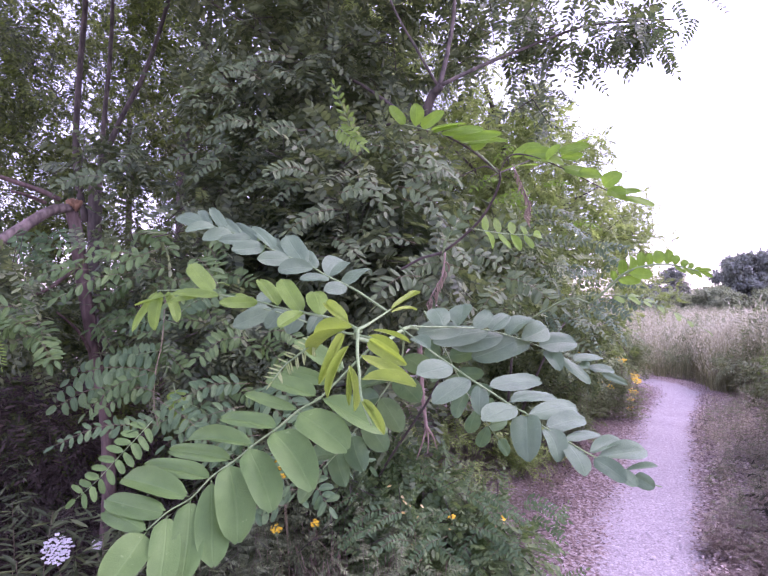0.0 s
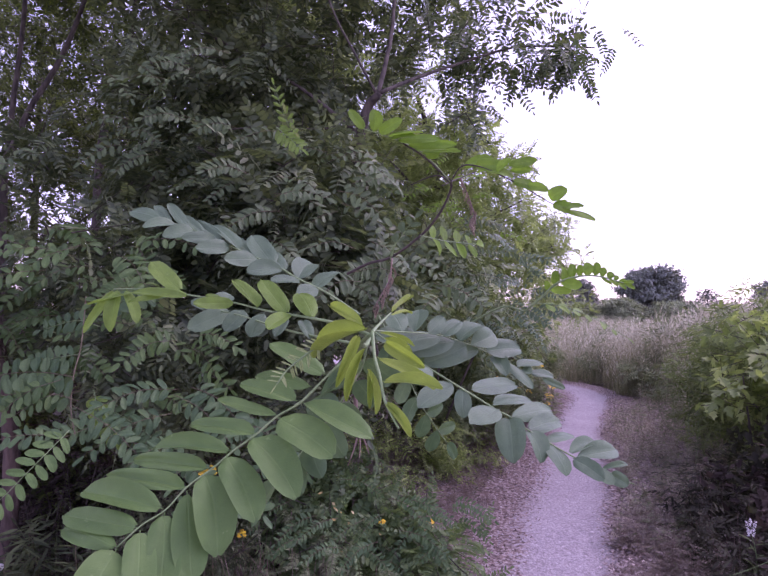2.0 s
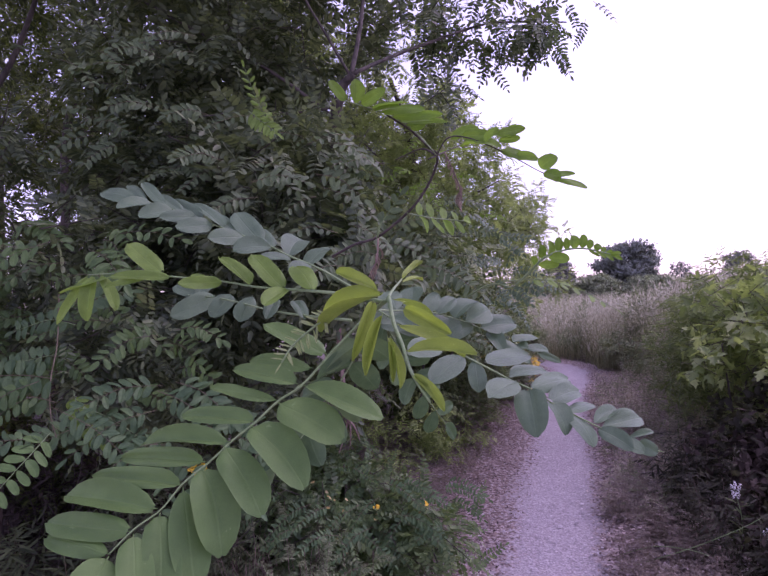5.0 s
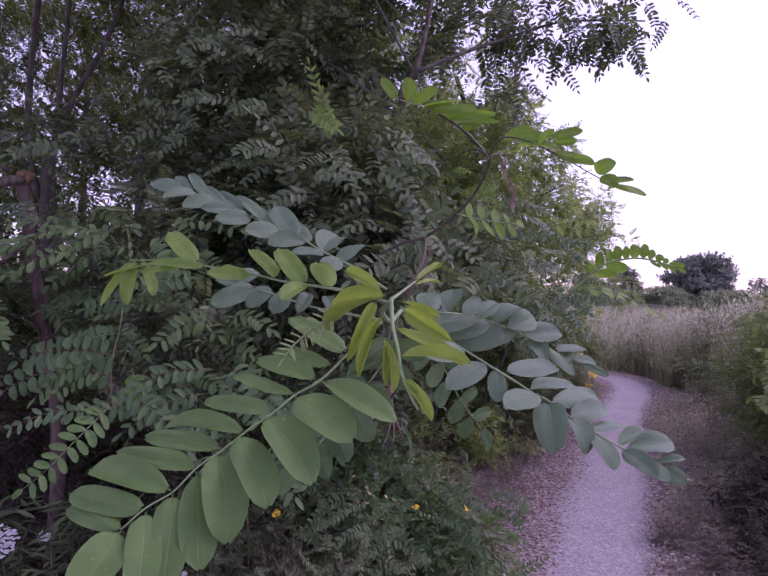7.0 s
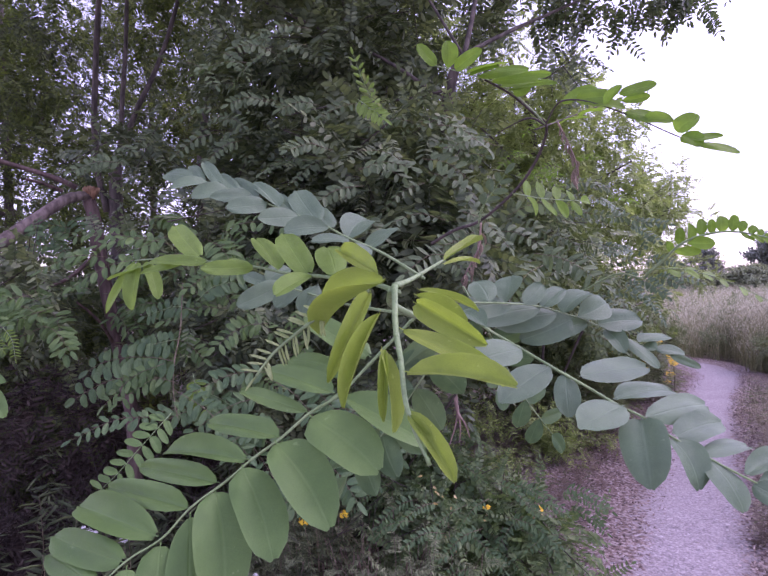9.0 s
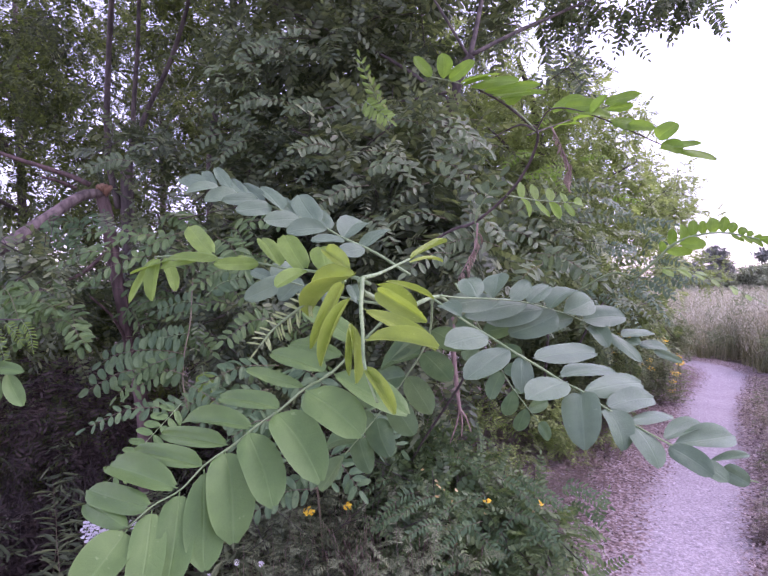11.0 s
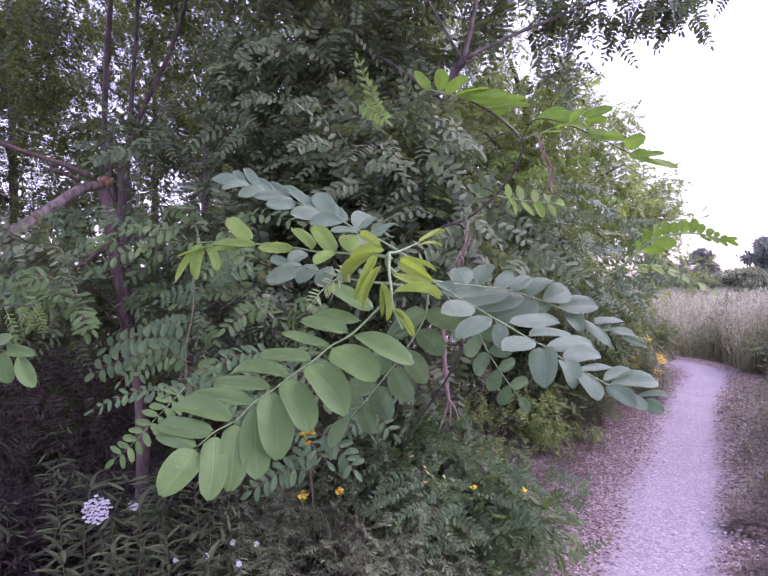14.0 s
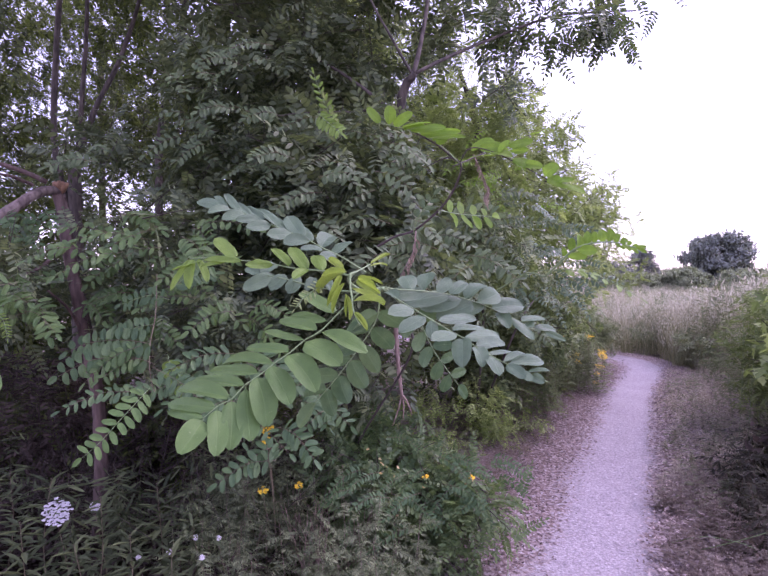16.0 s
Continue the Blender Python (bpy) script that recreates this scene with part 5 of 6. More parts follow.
tube("woody_stem", [SO, (-0.28, 2.5, 0.45), (-0.001, 1.908, 1.016), (0.012, 1.309, 1.217), (-0.007, 0.855, 1.302)], 0.006, 0.003, M_TWIG, shoot, origin=SO, sides=7)
tube("stem", [(-0.005, 0.875, 1.3), (-0.019, 0.552, 1.336), (-0.03, 0.359, 1.337), (-0.034, 0.248, 1.347), (-0.031, 0.213, 1.353)], 0.0022, 0.0009, M_STALK, shoot, origin=SO, sides=7)

blue_leaf = [((-0.217, 0.482, 1.439), (-0.261, 0.502, 1.456), 0.27), ((-0.207, 0.479, 1.437), (-0.229, 0.459, 1.434), 0.35), ((-0.188, 0.473, 1.430), (-0.209, 0.453, 1.425), 0.38), ((-0.167, 0.467, 1.422), (-0.191, 0.447, 1.422), 0.35), ((-0.153, 0.462, 1.416), (-0.177, 0.442, 1.412), 0.40), ((-0.126, 0.455, 1.404), (-0.151, 0.435, 1.402), 0.41), ((-0.103, 0.449, 1.395), (-0.130, 0.429, 1.393), 0.38), ((-0.212, 0.480, 1.438), (-0.238, 0.505, 1.462), 0.17), ((-0.196, 0.476, 1.433), (-0.223, 0.501, 1.460), 0.20), ((-0.179, 0.470, 1.427), (-0.208, 0.495, 1.449), 0.18), ((-0.162, 0.465, 1.420), (-0.195, 0.490, 1.444), 0.22), ((-0.144, 0.460, 1.412), (-0.175, 0.490, 1.442), 0.26)]
set_leaf(shoot, [(-0.035, 0.419, 1.357), (-0.064, 0.435, 1.375), (-0.090, 0.444, 1.387), (-0.106, 0.450, 1.396), (-0.130, 0.456, 1.406), (-0.154, 0.463, 1.416), (-0.180, 0.471, 1.427), (-0.202, 0.478, 1.435), (-0.217, 0.482, 1.439)], blue_leaf, (0.15, -0.8, 0.6), M_BLUE, SO, seed=5, jitter=10, broad=1.25, thick=0.001, label="blue-green pinnate leaf")
blue_leaf_base = [((-0.129, 0.455, 1.405), (-0.159, 0.485, 1.430), 0.23), ((-0.112, 0.451, 1.399), (-0.138, 0.481, 1.430), 0.36), ((-0.102, 0.448, 1.394), (-0.122, 0.478, 1.417), 0.34), ((-0.090, 0.444, 1.387), (-0.079, 0.474, 1.408), 0.46), ((-0.088, 0.443, 1.386), (-0.109, 0.423, 1.385), 0.50), ((-0.074, 0.438, 1.379), (-0.057, 0.468, 1.397), 0.47), ((-0.071, 0.437, 1.378), (-0.087, 0.417, 1.374), 0.51)]
set_leaf(shoot, [(-0.035, 0.419, 1.357), (-0.064, 0.435, 1.375), (-0.090, 0.444, 1.387), (-0.106, 0.450, 1.396), (-0.130, 0.456, 1.406)], blue_leaf_base, (0.1, -0.85, 0.5), M_BLUE, SO, seed=15, jitter=10, broad=1.12, thick=0.0011, label="broad leaflets at the foot of the blue-green leaf")
near_leaf_up = [((-0.058, 0.344, 1.317), (-0.101, 0.374, 1.338), 0.27), ((-0.067, 0.342, 1.309), (-0.111, 0.367, 1.317), 0.27), ((-0.076, 0.338, 1.300), (-0.120, 0.360, 1.311), 0.30), ((-0.088, 0.334, 1.291), (-0.134, 0.356, 1.298), 0.19), ((-0.101, 0.329, 1.280), (-0.152, 0.351, 1.284), 0.25), ((-0.115, 0.322, 1.271), (-0.176, 0.344, 1.272), 0.19), ((-0.127, 0.315, 1.262), (-0.185, 0.337, 1.263), 0.20), ((-0.138, 0.308, 1.252), (-0.199, 0.330, 1.255), 0.21), ((-0.149, 0.299, 1.243), (-0.210, 0.321, 1.251), 0.24), ((-0.159, 0.289, 1.236), (-0.214, 0.311, 1.236), 0.25), ((-0.168, 0.283, 1.228), (-0.211, 0.303, 1.233), 0.26)]
set_leaf(shoot, [(-0.036, 0.348, 1.337), (-0.056, 0.345, 1.317), (-0.074, 0.339, 1.299), (-0.088, 0.334, 1.291), (-0.101, 0.329, 1.280), (-0.114, 0.323, 1.271), (-0.125, 0.316, 1.262), (-0.138, 0.308, 1.253), (-0.148, 0.300, 1.242), (-0.158, 0.290, 1.237), (-0.168, 0.283, 1.228)], near_leaf_up, (0.25, -0.7, 0.7), M_NEAR, SO, seed=3, jitter=8, thick=0.0009, label="large mid-green pinnate leaf")
near_leaf_down = [((-0.073, 0.339, 1.299), (-0.026, 0.313, 1.285), 0.31), ((-0.088, 0.333, 1.290), (-0.050, 0.307, 1.274), 0.49), ((-0.104, 0.327, 1.279), (-0.070, 0.299, 1.254), 0.43), ((-0.118, 0.320, 1.269), (-0.093, 0.292, 1.240), 0.45), ((-0.129, 0.314, 1.260), (-0.112, 0.286, 1.224), 0.45), ((-0.138, 0.307, 1.251), (-0.124, 0.279, 1.212), 0.40), ((-0.148, 0.299, 1.241), (-0.140, 0.271, 1.205), 0.41), ((-0.158, 0.289, 1.235), (-0.149, 0.261, 1.203), 0.41), ((-0.168, 0.283, 1.227), (-0.176, 0.253, 1.210), 0.54)]
set_leaf(shoot, [(-0.074, 0.339, 1.299), (-0.076, 0.339, 1.298), (-0.078, 0.338, 1.297)], near_leaf_down, (0.3, -0.7, 0.65), M_NEAR, SO, seed=13, jitter=5, label="lower leaflets of the large mid-green leaf")
lime_leaf = [((-0.173, 0.392, 1.373), (-0.208, 0.422, 1.399), 0.27), ((-0.104, 0.339, 1.362), (-0.127, 0.369, 1.385), 0.30), ((-0.081, 0.313, 1.359), (-0.103, 0.343, 1.383), 0.30), ((-0.063, 0.291, 1.358), (-0.075, 0.321, 1.376), 0.35), ((-0.078, 0.310, 1.359), (-0.089, 0.290, 1.352), 0.42), ((-0.124, 0.358, 1.365), (-0.148, 0.343, 1.365), 0.32), ((-0.130, 0.362, 1.366), (-0.153, 0.382, 1.373), 0.13), ((-0.165, 0.387, 1.370), (-0.212, 0.397, 1.373), 0.18), ((-0.180, 0.396, 1.372), (-0.210, 0.386, 1.364), 0.19), ((-0.207, 0.411, 1.374), (-0.257, 0.421, 1.362), 0.15), ((-0.233, 0.421, 1.374), (-0.236, 0.411, 1.341), 0.31), ((-0.225, 0.418, 1.374), (-0.211, 0.408, 1.348), 0.30), ((-0.237, 0.423, 1.374), (-0.262, 0.423, 1.338), 0.18)]
set_leaf(shoot, [(-0.031, 0.231, 1.352), (-0.044, 0.261, 1.355), (-0.060, 0.287, 1.357), (-0.081, 0.313, 1.359), (-0.101, 0.336, 1.361), (-0.123, 0.357, 1.365), (-0.164, 0.387, 1.370), (-0.207, 0.411, 1.374), (-0.237, 0.423, 1.374)], lime_leaf, (0.1, -0.75, 0.65), M_LIME, SO, seed=4, jitter=14, thick=0.001, label="yellow-green pinnate leaf")
grey_leaf_back = [((0.017, 0.609, 1.334), (0.005, 0.629, 1.359), 0.71), ((0.035, 0.639, 1.331), (0.041, 0.659, 1.362), 0.67), ((0.056, 0.669, 1.328), (0.080, 0.689, 1.350), 0.51), ((0.079, 0.700, 1.323), (0.108, 0.720, 1.347), 0.52), ((0.107, 0.727, 1.315), (0.142, 0.747, 1.345), 0.52), ((0.128, 0.747, 1.308), (0.170, 0.767, 1.327), 0.58), ((0.157, 0.775, 1.297), (0.220, 0.795, 1.304), 0.48), ((0.218, 0.817, 1.270), (0.268, 0.837, 1.278), 0.45), ((0.044, 0.652, 1.330), (-0.012, 0.622, 1.329), 0.40), ((0.081, 0.702, 1.324), (0.006, 0.672, 1.315), 0.35), ((0.103, 0.724, 1.316), (0.031, 0.694, 1.307), 0.38), ((0.123, 0.743, 1.308), (0.061, 0.713, 1.288), 0.41), ((0.193, 0.801, 1.280), (0.236, 0.781, 1.245), 0.30)]
set_leaf(shoot, [(-0.020, 0.521, 1.339), (-0.003, 0.574, 1.335), (0.035, 0.639, 1.331), (0.078, 0.699, 1.324), (0.129, 0.749, 1.308), (0.161, 0.779, 1.295), (0.235, 0.829, 1.262), (0.308, 0.859, 1.235)], grey_leaf_back, (-0.1, -0.75, 0.65), M_BLUE, SO, seed=6, jitter=16, broad=1.12, thick=0.001, label="grey-green pinnate leaf with rounded leaflets")
grey_leaf_tail = [((0.145, 0.764, 1.302), (0.088, 0.734, 1.287), 0.42), ((0.245, 0.833, 1.258), (0.292, 0.853, 1.252), 0.33), ((0.267, 0.842, 1.249), (0.308, 0.842, 1.232), 0.28), ((0.169, 0.784, 1.291), (0.185, 0.754, 1.269), 0.52), ((0.227, 0.823, 1.265), (0.236, 0.803, 1.264), 0.81)]
set_leaf(shoot, [(0.24, 0.832, 1.26), (0.27, 0.845, 1.249), (0.308, 0.859, 1.235)], grey_leaf_tail, (-0.1, -0.7, 0.7), M_BLUE, SO, seed=16, jitter=16, thick=0.0008, label="narrow end of the rounded grey-green leaf")
grey_leaf_front = [((0.002, 0.381, 1.329), (-0.013, 0.401, 1.339), 0.41), ((0.018, 0.356, 1.320), (-0.006, 0.336, 1.318), 0.52), ((0.029, 0.339, 1.314), (0.004, 0.319, 1.302), 0.45), ((0.035, 0.335, 1.312), (0.034, 0.320, 1.296), 0.46), ((0.056, 0.318, 1.300), (0.034, 0.298, 1.297), 0.52), ((0.040, 0.331, 1.310), (0.081, 0.361, 1.312), 0.29), ((0.052, 0.321, 1.302), (0.092, 0.351, 1.303), 0.20), ((0.063, 0.314, 1.296), (0.102, 0.339, 1.300), 0.26), ((0.062, 0.315, 1.296), (0.058, 0.295, 1.275), 0.58), ((0.073, 0.310, 1.289), (0.105, 0.335, 1.291), 0.28), ((0.072, 0.310, 1.289), (0.079, 0.295, 1.276), 0.54), ((0.082, 0.307, 1.283), (0.113, 0.332, 1.285), 0.24), ((0.084, 0.307, 1.282), (0.094, 0.292, 1.270), 0.64)]
set_leaf(shoot, [(-0.024, 0.419, 1.344), (-0.000, 0.384, 1.329), (0.017, 0.357, 1.320), (0.030, 0.338, 1.313), (0.043, 0.327, 1.306), (0.055, 0.319, 1.299), (0.062, 0.315, 1.296), (0.072, 0.310, 1.289), (0.084, 0.307, 1.282), (0.099, 0.304, 1.274), (0.116, 0.302, 1.266), (0.133, 0.301, 1.259)], grey_leaf_front, (-0.1, -0.75, 0.65), M_BLUE, SO, seed=7, jitter=14, broad=1.15, thick=0.0008, curl=0.12, label="grey-green pinnate leaf arching over the footpath")
grey_leaf_end = [((0.097, 0.304, 1.276), (0.125, 0.324, 1.281), 0.20), ((0.101, 0.303, 1.274), (0.138, 0.323, 1.275), 0.25), ((0.099, 0.304, 1.273), (0.114, 0.292, 1.264), 0.43), ((0.110, 0.302, 1.269), (0.119, 0.290, 1.263), 0.43), ((0.115, 0.302, 1.266), (0.142, 0.317, 1.267), 0.11), ((0.121, 0.301, 1.264), (0.131, 0.296, 1.259), 0.63)]
set_leaf(shoot, [(0.128, 0.3, 1.261), (0.133, 0.301, 1.259), (0.137, 0.301, 1.258)], grey_leaf_end, (-0.1, -0.75, 0.65), M_BLUE, SO, seed=27, jitter=12, broad=1.2, thick=0.0006, label="drooping end of the grey-green leaf")
young_leaf = [((-0.036, 0.212, 1.353), (-0.045, 0.200, 1.332), 0.19), ((-0.033, 0.208, 1.348), (-0.041, 0.196, 1.327), 0.16), ((-0.032, 0.201, 1.340), (-0.028, 0.193, 1.322), 0.21), ((-0.025, 0.210, 1.350), (-0.008, 0.202, 1.340), 0.30), ((-0.025, 0.211, 1.352), (-0.011, 0.215, 1.343), 0.29), ((-0.028, 0.204, 1.344), (-0.004, 0.194, 1.334), 0.21), ((-0.026, 0.195, 1.335), (-0.003, 0.183, 1.335), 0.27), ((-0.025, 0.189, 1.328), (-0.015, 0.181, 1.316), 0.25), ((-0.025, 0.188, 1.327), (-0.017, 0.184, 1.319), 0.23), ((-0.031, 0.200, 1.340), (-0.031, 0.194, 1.324), 0.15)]
set_leaf(shoot, [(-0.030, 0.213, 1.354), (-0.029, 0.205, 1.344), (-0.027, 0.197, 1.337), (-0.025, 0.189, 1.328), (-0.020, 0.181, 1.319)], young_leaf, (0.1, -0.85, 0.5), M_YOUNG, SO, seed=12, folded=0.35, thick=0.0009, jitter=14, broad=1.08, label="young yellow-green leaf with folded leaflets")
tip_leaf = [((-0.019, 0.261, 1.362), (-0.004, 0.291, 1.372), 0.12), ((-0.019, 0.260, 1.361), (-0.005, 0.280, 1.364), 0.14), ((-0.026, 0.235, 1.353), (-0.007, 0.245, 1.346), 0.11), ((-0.032, 0.213, 1.356), (-0.062, 0.243, 1.343), 0.19), ((-0.034, 0.213, 1.357), (-0.051, 0.243, 1.366), 0.18)]
set_leaf(shoot, [(-0.030, 0.213, 1.354), (-0.027, 0.234, 1.356), (-0.019, 0.261, 1.362)], tip_leaf, (0.0, -0.8, 0.6), M_YOUNG, SO, seed=14, folded=0.25, thick=0.0009, jitter=14, broad=1.05, label="narrow young leaf at the tip")
# shaded leaflets behind the yellow-green leaf
shade_leaf = [((-0.173, 0.553, 1.356), (-0.211, 0.533, 1.338), 0.49), ((-0.155, 0.540, 1.357), (-0.170, 0.520, 1.337), 0.67), ((-0.196, 0.569, 1.357), (-0.179, 0.589, 1.375), 0.51), ((-0.130, 0.515, 1.355), (-0.140, 0.495, 1.335), 0.62), ((-0.196, 0.569, 1.357), (-0.222, 0.579, 1.367), 0.46), ((-0.105, 0.482, 1.352), (-0.111, 0.462, 1.337), 0.51), ((-0.087, 0.460, 1.350), (-0.077, 0.440, 1.337), 0.49)]
set_leaf(shoot, [(-0.041, 0.398, 1.335), (-0.1, 0.47, 1.34), (-0.16, 0.53, 1.352), (-0.205, 0.57, 1.357)], shade_leaf, (0.1, -0.75, 0.6), M_BLUE, SO, seed=8, jitter=12, label="shaded blue-green pinnate leaf")
compound_leaf(shoot, local([(-0.025, 0.521, 1.336), (-0.032, 0.549, 1.295), (-0.058, 0.555, 1.253), (-0.089, 0.551, 1.212), (-0.115, 0.547, 1.182)], SO), (0.8, 0.4, 0.2), 6, 0.055, M_FERN, 0.55, 62, 0.15, start=0.2, seed=9, label="shaded dark green pinnate leaf")
compound_leaf(shoot, local([(-0.008, 0.704, 1.349), (0.03, 0.728, 1.276), (0.057, 0.74, 1.222), (0.097, 0.754, 1.165)], SO), (0.8, 0.3, 0.3), 6, 0.045, M_FERN, 0.55, 62, 0.15, start=0.2, seed=10, label="shaded hanging pinnate leaf")
# tiny unopened leaf like a fishbone
compound_leaf(shoot, local([(-0.040, 0.231, 1.353), (-0.052, 0.237, 1.348), (-0.063, 0.235, 1.340), (-0.070, 0.233, 1.334), (-0.074, 0.229, 1.328)], SO), (0.5, -0.2, -0.85), 13, 0.0072, M_PALE, 0.14, 62, 0.05, start=0.35, seed=17, thick=0.0007, label="tiny unopened fishbone leaf")

# a neighbouring shoot at the edge of the thicket
side_shoot = thing("side_shoot", "green locust shoot with tiny unopened leaves", "branch", at=(-1.75, 1.5, 0.0))
ZO = side_shoot.location.copy()
tube("stem", [ZO, (-1.7, 1.44, 0.7), (-1.56, 1.38, 1.16), (-1.438, 1.337, 1.2), (-1.3, 1.32, 1.255), (-1.188, 1.317, 1.26)], 0.006, 0.0018, M_TWIG, side_shoot, origin=ZO, sides=7)
side_leaf = [((-1.227, 1.267, 1.14), (-1.126, 1.247, 1.134), 0.35), ((-1.235, 1.267, 1.136), (-1.201, 1.247, 1.053), 0.5), ((-1.189, 1.267, 1.126), (-1.126, 1.247, 1.045), 0.38), ((-1.287, 1.267, 1.149), (-1.253, 1.247, 1.081), 0.5), ((-1.272, 1.267, 1.152), (-1.192, 1.247, 1.179), 0.41)]
set_leaf(side_shoot, [(-1.438, 1.337, 1.2), (-1.292, 1.287, 1.146), (-1.235, 1.267, 1.138), (-1.186, 1.267, 1.128)], side_leaf, (0.3, -0.8, 0.5), M_NEAR, ZO, seed=61, jitter=10, label="fresh green pinnate leaf")
for k, line in enumerate((((-1.244, 1.287, 1.253), (-1.217, 1.277, 1.207), (-1.187, 1.267, 1.137)), ((-1.242, 1.317, 1.257), (-1.215, 1.317, 1.233), (-1.19, 1.317, 1.2)), ((-1.188, 1.317, 1.26), (-1.163, 1.317, 1.227), (-1.154, 1.317, 1.179)))):
    compound_leaf(side_shoot, local(line, ZO), (0.8, 0.2, 0.4), 9, 0.02, M_LIME, 0.2, 62, 0.05, start=0.15, seed=62 + k, thick=0.0009, label="tiny unopened leaf like a fishbone")
leaf_fan(side_shoot, ZO, (-1.38, 1.517, 1.304), (0.16, 0.1, 0.06), 9, 0.052, M_LEAFY, 63, length=0.2)

# ---- branch against the sky ----
over = thing("locust_branch", "thin locust branch with backlit yellow-green leaves", "branch", at=(-0.059, 1.049, 1.424))
OO = over.location.copy()
tube("stem", [OO, *[(-0.018, 0.999, 1.442), (0.024, 0.969, 1.453), (0.074, 0.919, 1.490), (0.099, 0.879, 1.522), (0.110, 0.841, 1.551), (0.105, 0.809, 1.562), (0.092, 0.799, 1.569), (0.058, 0.759, 1.584), (0.023, 0.734, 1.597)]], 0.0028, 0.0013, M_TWIG, over, origin=OO, sides=7)
tube("twig", [(0.107, 0.819, 1.562), (0.085, 0.829, 1.575), (0.046, 0.849, 1.563)], 0.0018, 0.0008, M_TWIG, over, origin=OO, sides=6)
tube("twig", [(0.022, 0.969, 1.450), (0.026, 0.959, 1.471), (0.043, 0.949, 1.495), (0.063, 0.939, 1.522)], 0.0012, 0.0007, M_STALK, over, origin=OO, sides=6)
sky_leaf_near = [((-0.033, 0.700, 1.604), (-0.054, 0.690, 1.627), 0.47), ((-0.020, 0.709, 1.603), (-0.019, 0.699, 1.632), 0.60), ((-0.013, 0.714, 1.603), (0.018, 0.704, 1.622), 0.46), ((0.000, 0.721, 1.601), (0.048, 0.713, 1.611), 0.29), ((0.013, 0.727, 1.599), (0.073, 0.719, 1.605), 0.26), ((0.029, 0.738, 1.595), (0.100, 0.730, 1.597), 0.22), ((0.040, 0.747, 1.592), (0.090, 0.739, 1.593), 0.27), ((0.058, 0.762, 1.587), (0.081, 0.754, 1.593), 0.72), ((0.051, 0.754, 1.590), (0.110, 0.748, 1.594), 0.18), ((0.003, 0.722, 1.600), (0.038, 0.714, 1.605), 0.36)]
set_leaf(over, [(0.105, 0.809, 1.560), (0.080, 0.784, 1.577), (0.051, 0.754, 1.591), (0.020, 0.731, 1.598), (-0.013, 0.714, 1.603), (-0.035, 0.699, 1.604)], sky_leaf_near, (0.1, -0.75, 0.45), M_OVER, OO, seed=21, jitter=14, label="backlit yellow-green pinnate leaf")
sky_leaf_far = [((0.121, 0.787, 1.580), (0.163, 0.777, 1.594), 0.35), ((0.136, 0.776, 1.579), (0.180, 0.766, 1.579), 0.38), ((0.152, 0.770, 1.572), (0.192, 0.760, 1.562), 0.40), ((0.167, 0.765, 1.565), (0.184, 0.755, 1.588), 0.42), ((0.183, 0.762, 1.578), (0.224, 0.750, 1.584), 0.39), ((0.186, 0.761, 1.569), (0.216, 0.749, 1.570), 0.26), ((0.188, 0.759, 1.555), (0.223, 0.749, 1.546), 0.40), ((0.206, 0.754, 1.543), (0.240, 0.744, 1.540), 0.31), ((0.241, 0.744, 1.524), (0.261, 0.732, 1.540), 0.71), ((0.249, 0.742, 1.515), (0.288, 0.732, 1.514), 0.31), ((0.258, 0.739, 1.510), (0.306, 0.729, 1.497), 0.23), ((0.246, 0.742, 1.519), (0.267, 0.732, 1.506), 0.61), ((0.194, 0.757, 1.549), (0.211, 0.747, 1.532), 0.37)]
set_leaf(over, [(0.105, 0.809, 1.560), (0.118, 0.789, 1.580), (0.139, 0.774, 1.578), (0.170, 0.764, 1.564), (0.206, 0.754, 1.543), (0.241, 0.744, 1.520), (0.269, 0.737, 1.505)], sky_leaf_far, (0.1, -0.7, 0.5), M_OVER, OO, stalk=M_TWIG, seed=22, jitter=18, broad=1.3, label="backlit pinnate leaf against the sky")
compound_leaf(over, local([(0.094, 0.821, 1.557), (0.181, 0.983, 1.621), (0.277, 1.097, 1.677), (0.335, 1.155, 1.712)], OO), (0.2, 0.9, 0.3), 5, 0.045, M_OVER, 0.42, 58, 0.15, start=0.3, seed=23, stalk=M_TWIG)
compound_leaf(over, local([(0.072, 0.918, 1.488), (0.128, 0.975, 1.486), (0.198, 1.034, 1.488)], OO), (0.1, 0.6, 0.7), 4, 0.042, M_OVER, 0.55, 60, 0.03, start=0.2, seed=24)
compound_leaf(over, local([(0.024, 0.965, 1.453), (0.03, 0.957, 1.475), (0.045, 0.948, 1.497), (0.063, 0.939, 1.522)], OO), (0.9, 0.3, 0.2), 3, 0.03, M_BLUE, 0.5, 55, 0.1, start=0.35, seed=25)

# ---- arching sprig over the footpath ----
arch = thing("arching_sprig", "arching locust sprig with bright rounded leaflets", "branch", at=(0.281, 1.544, 1.303))
AO = arch.location.copy()
tube("stem", [AO, (0.352, 1.402, 1.362), (0.378, 1.3, 1.354), (0.386, 1.27, 1.364)], 0.003, 0.0015, M_STALK, arch, origin=AO, sides=6)
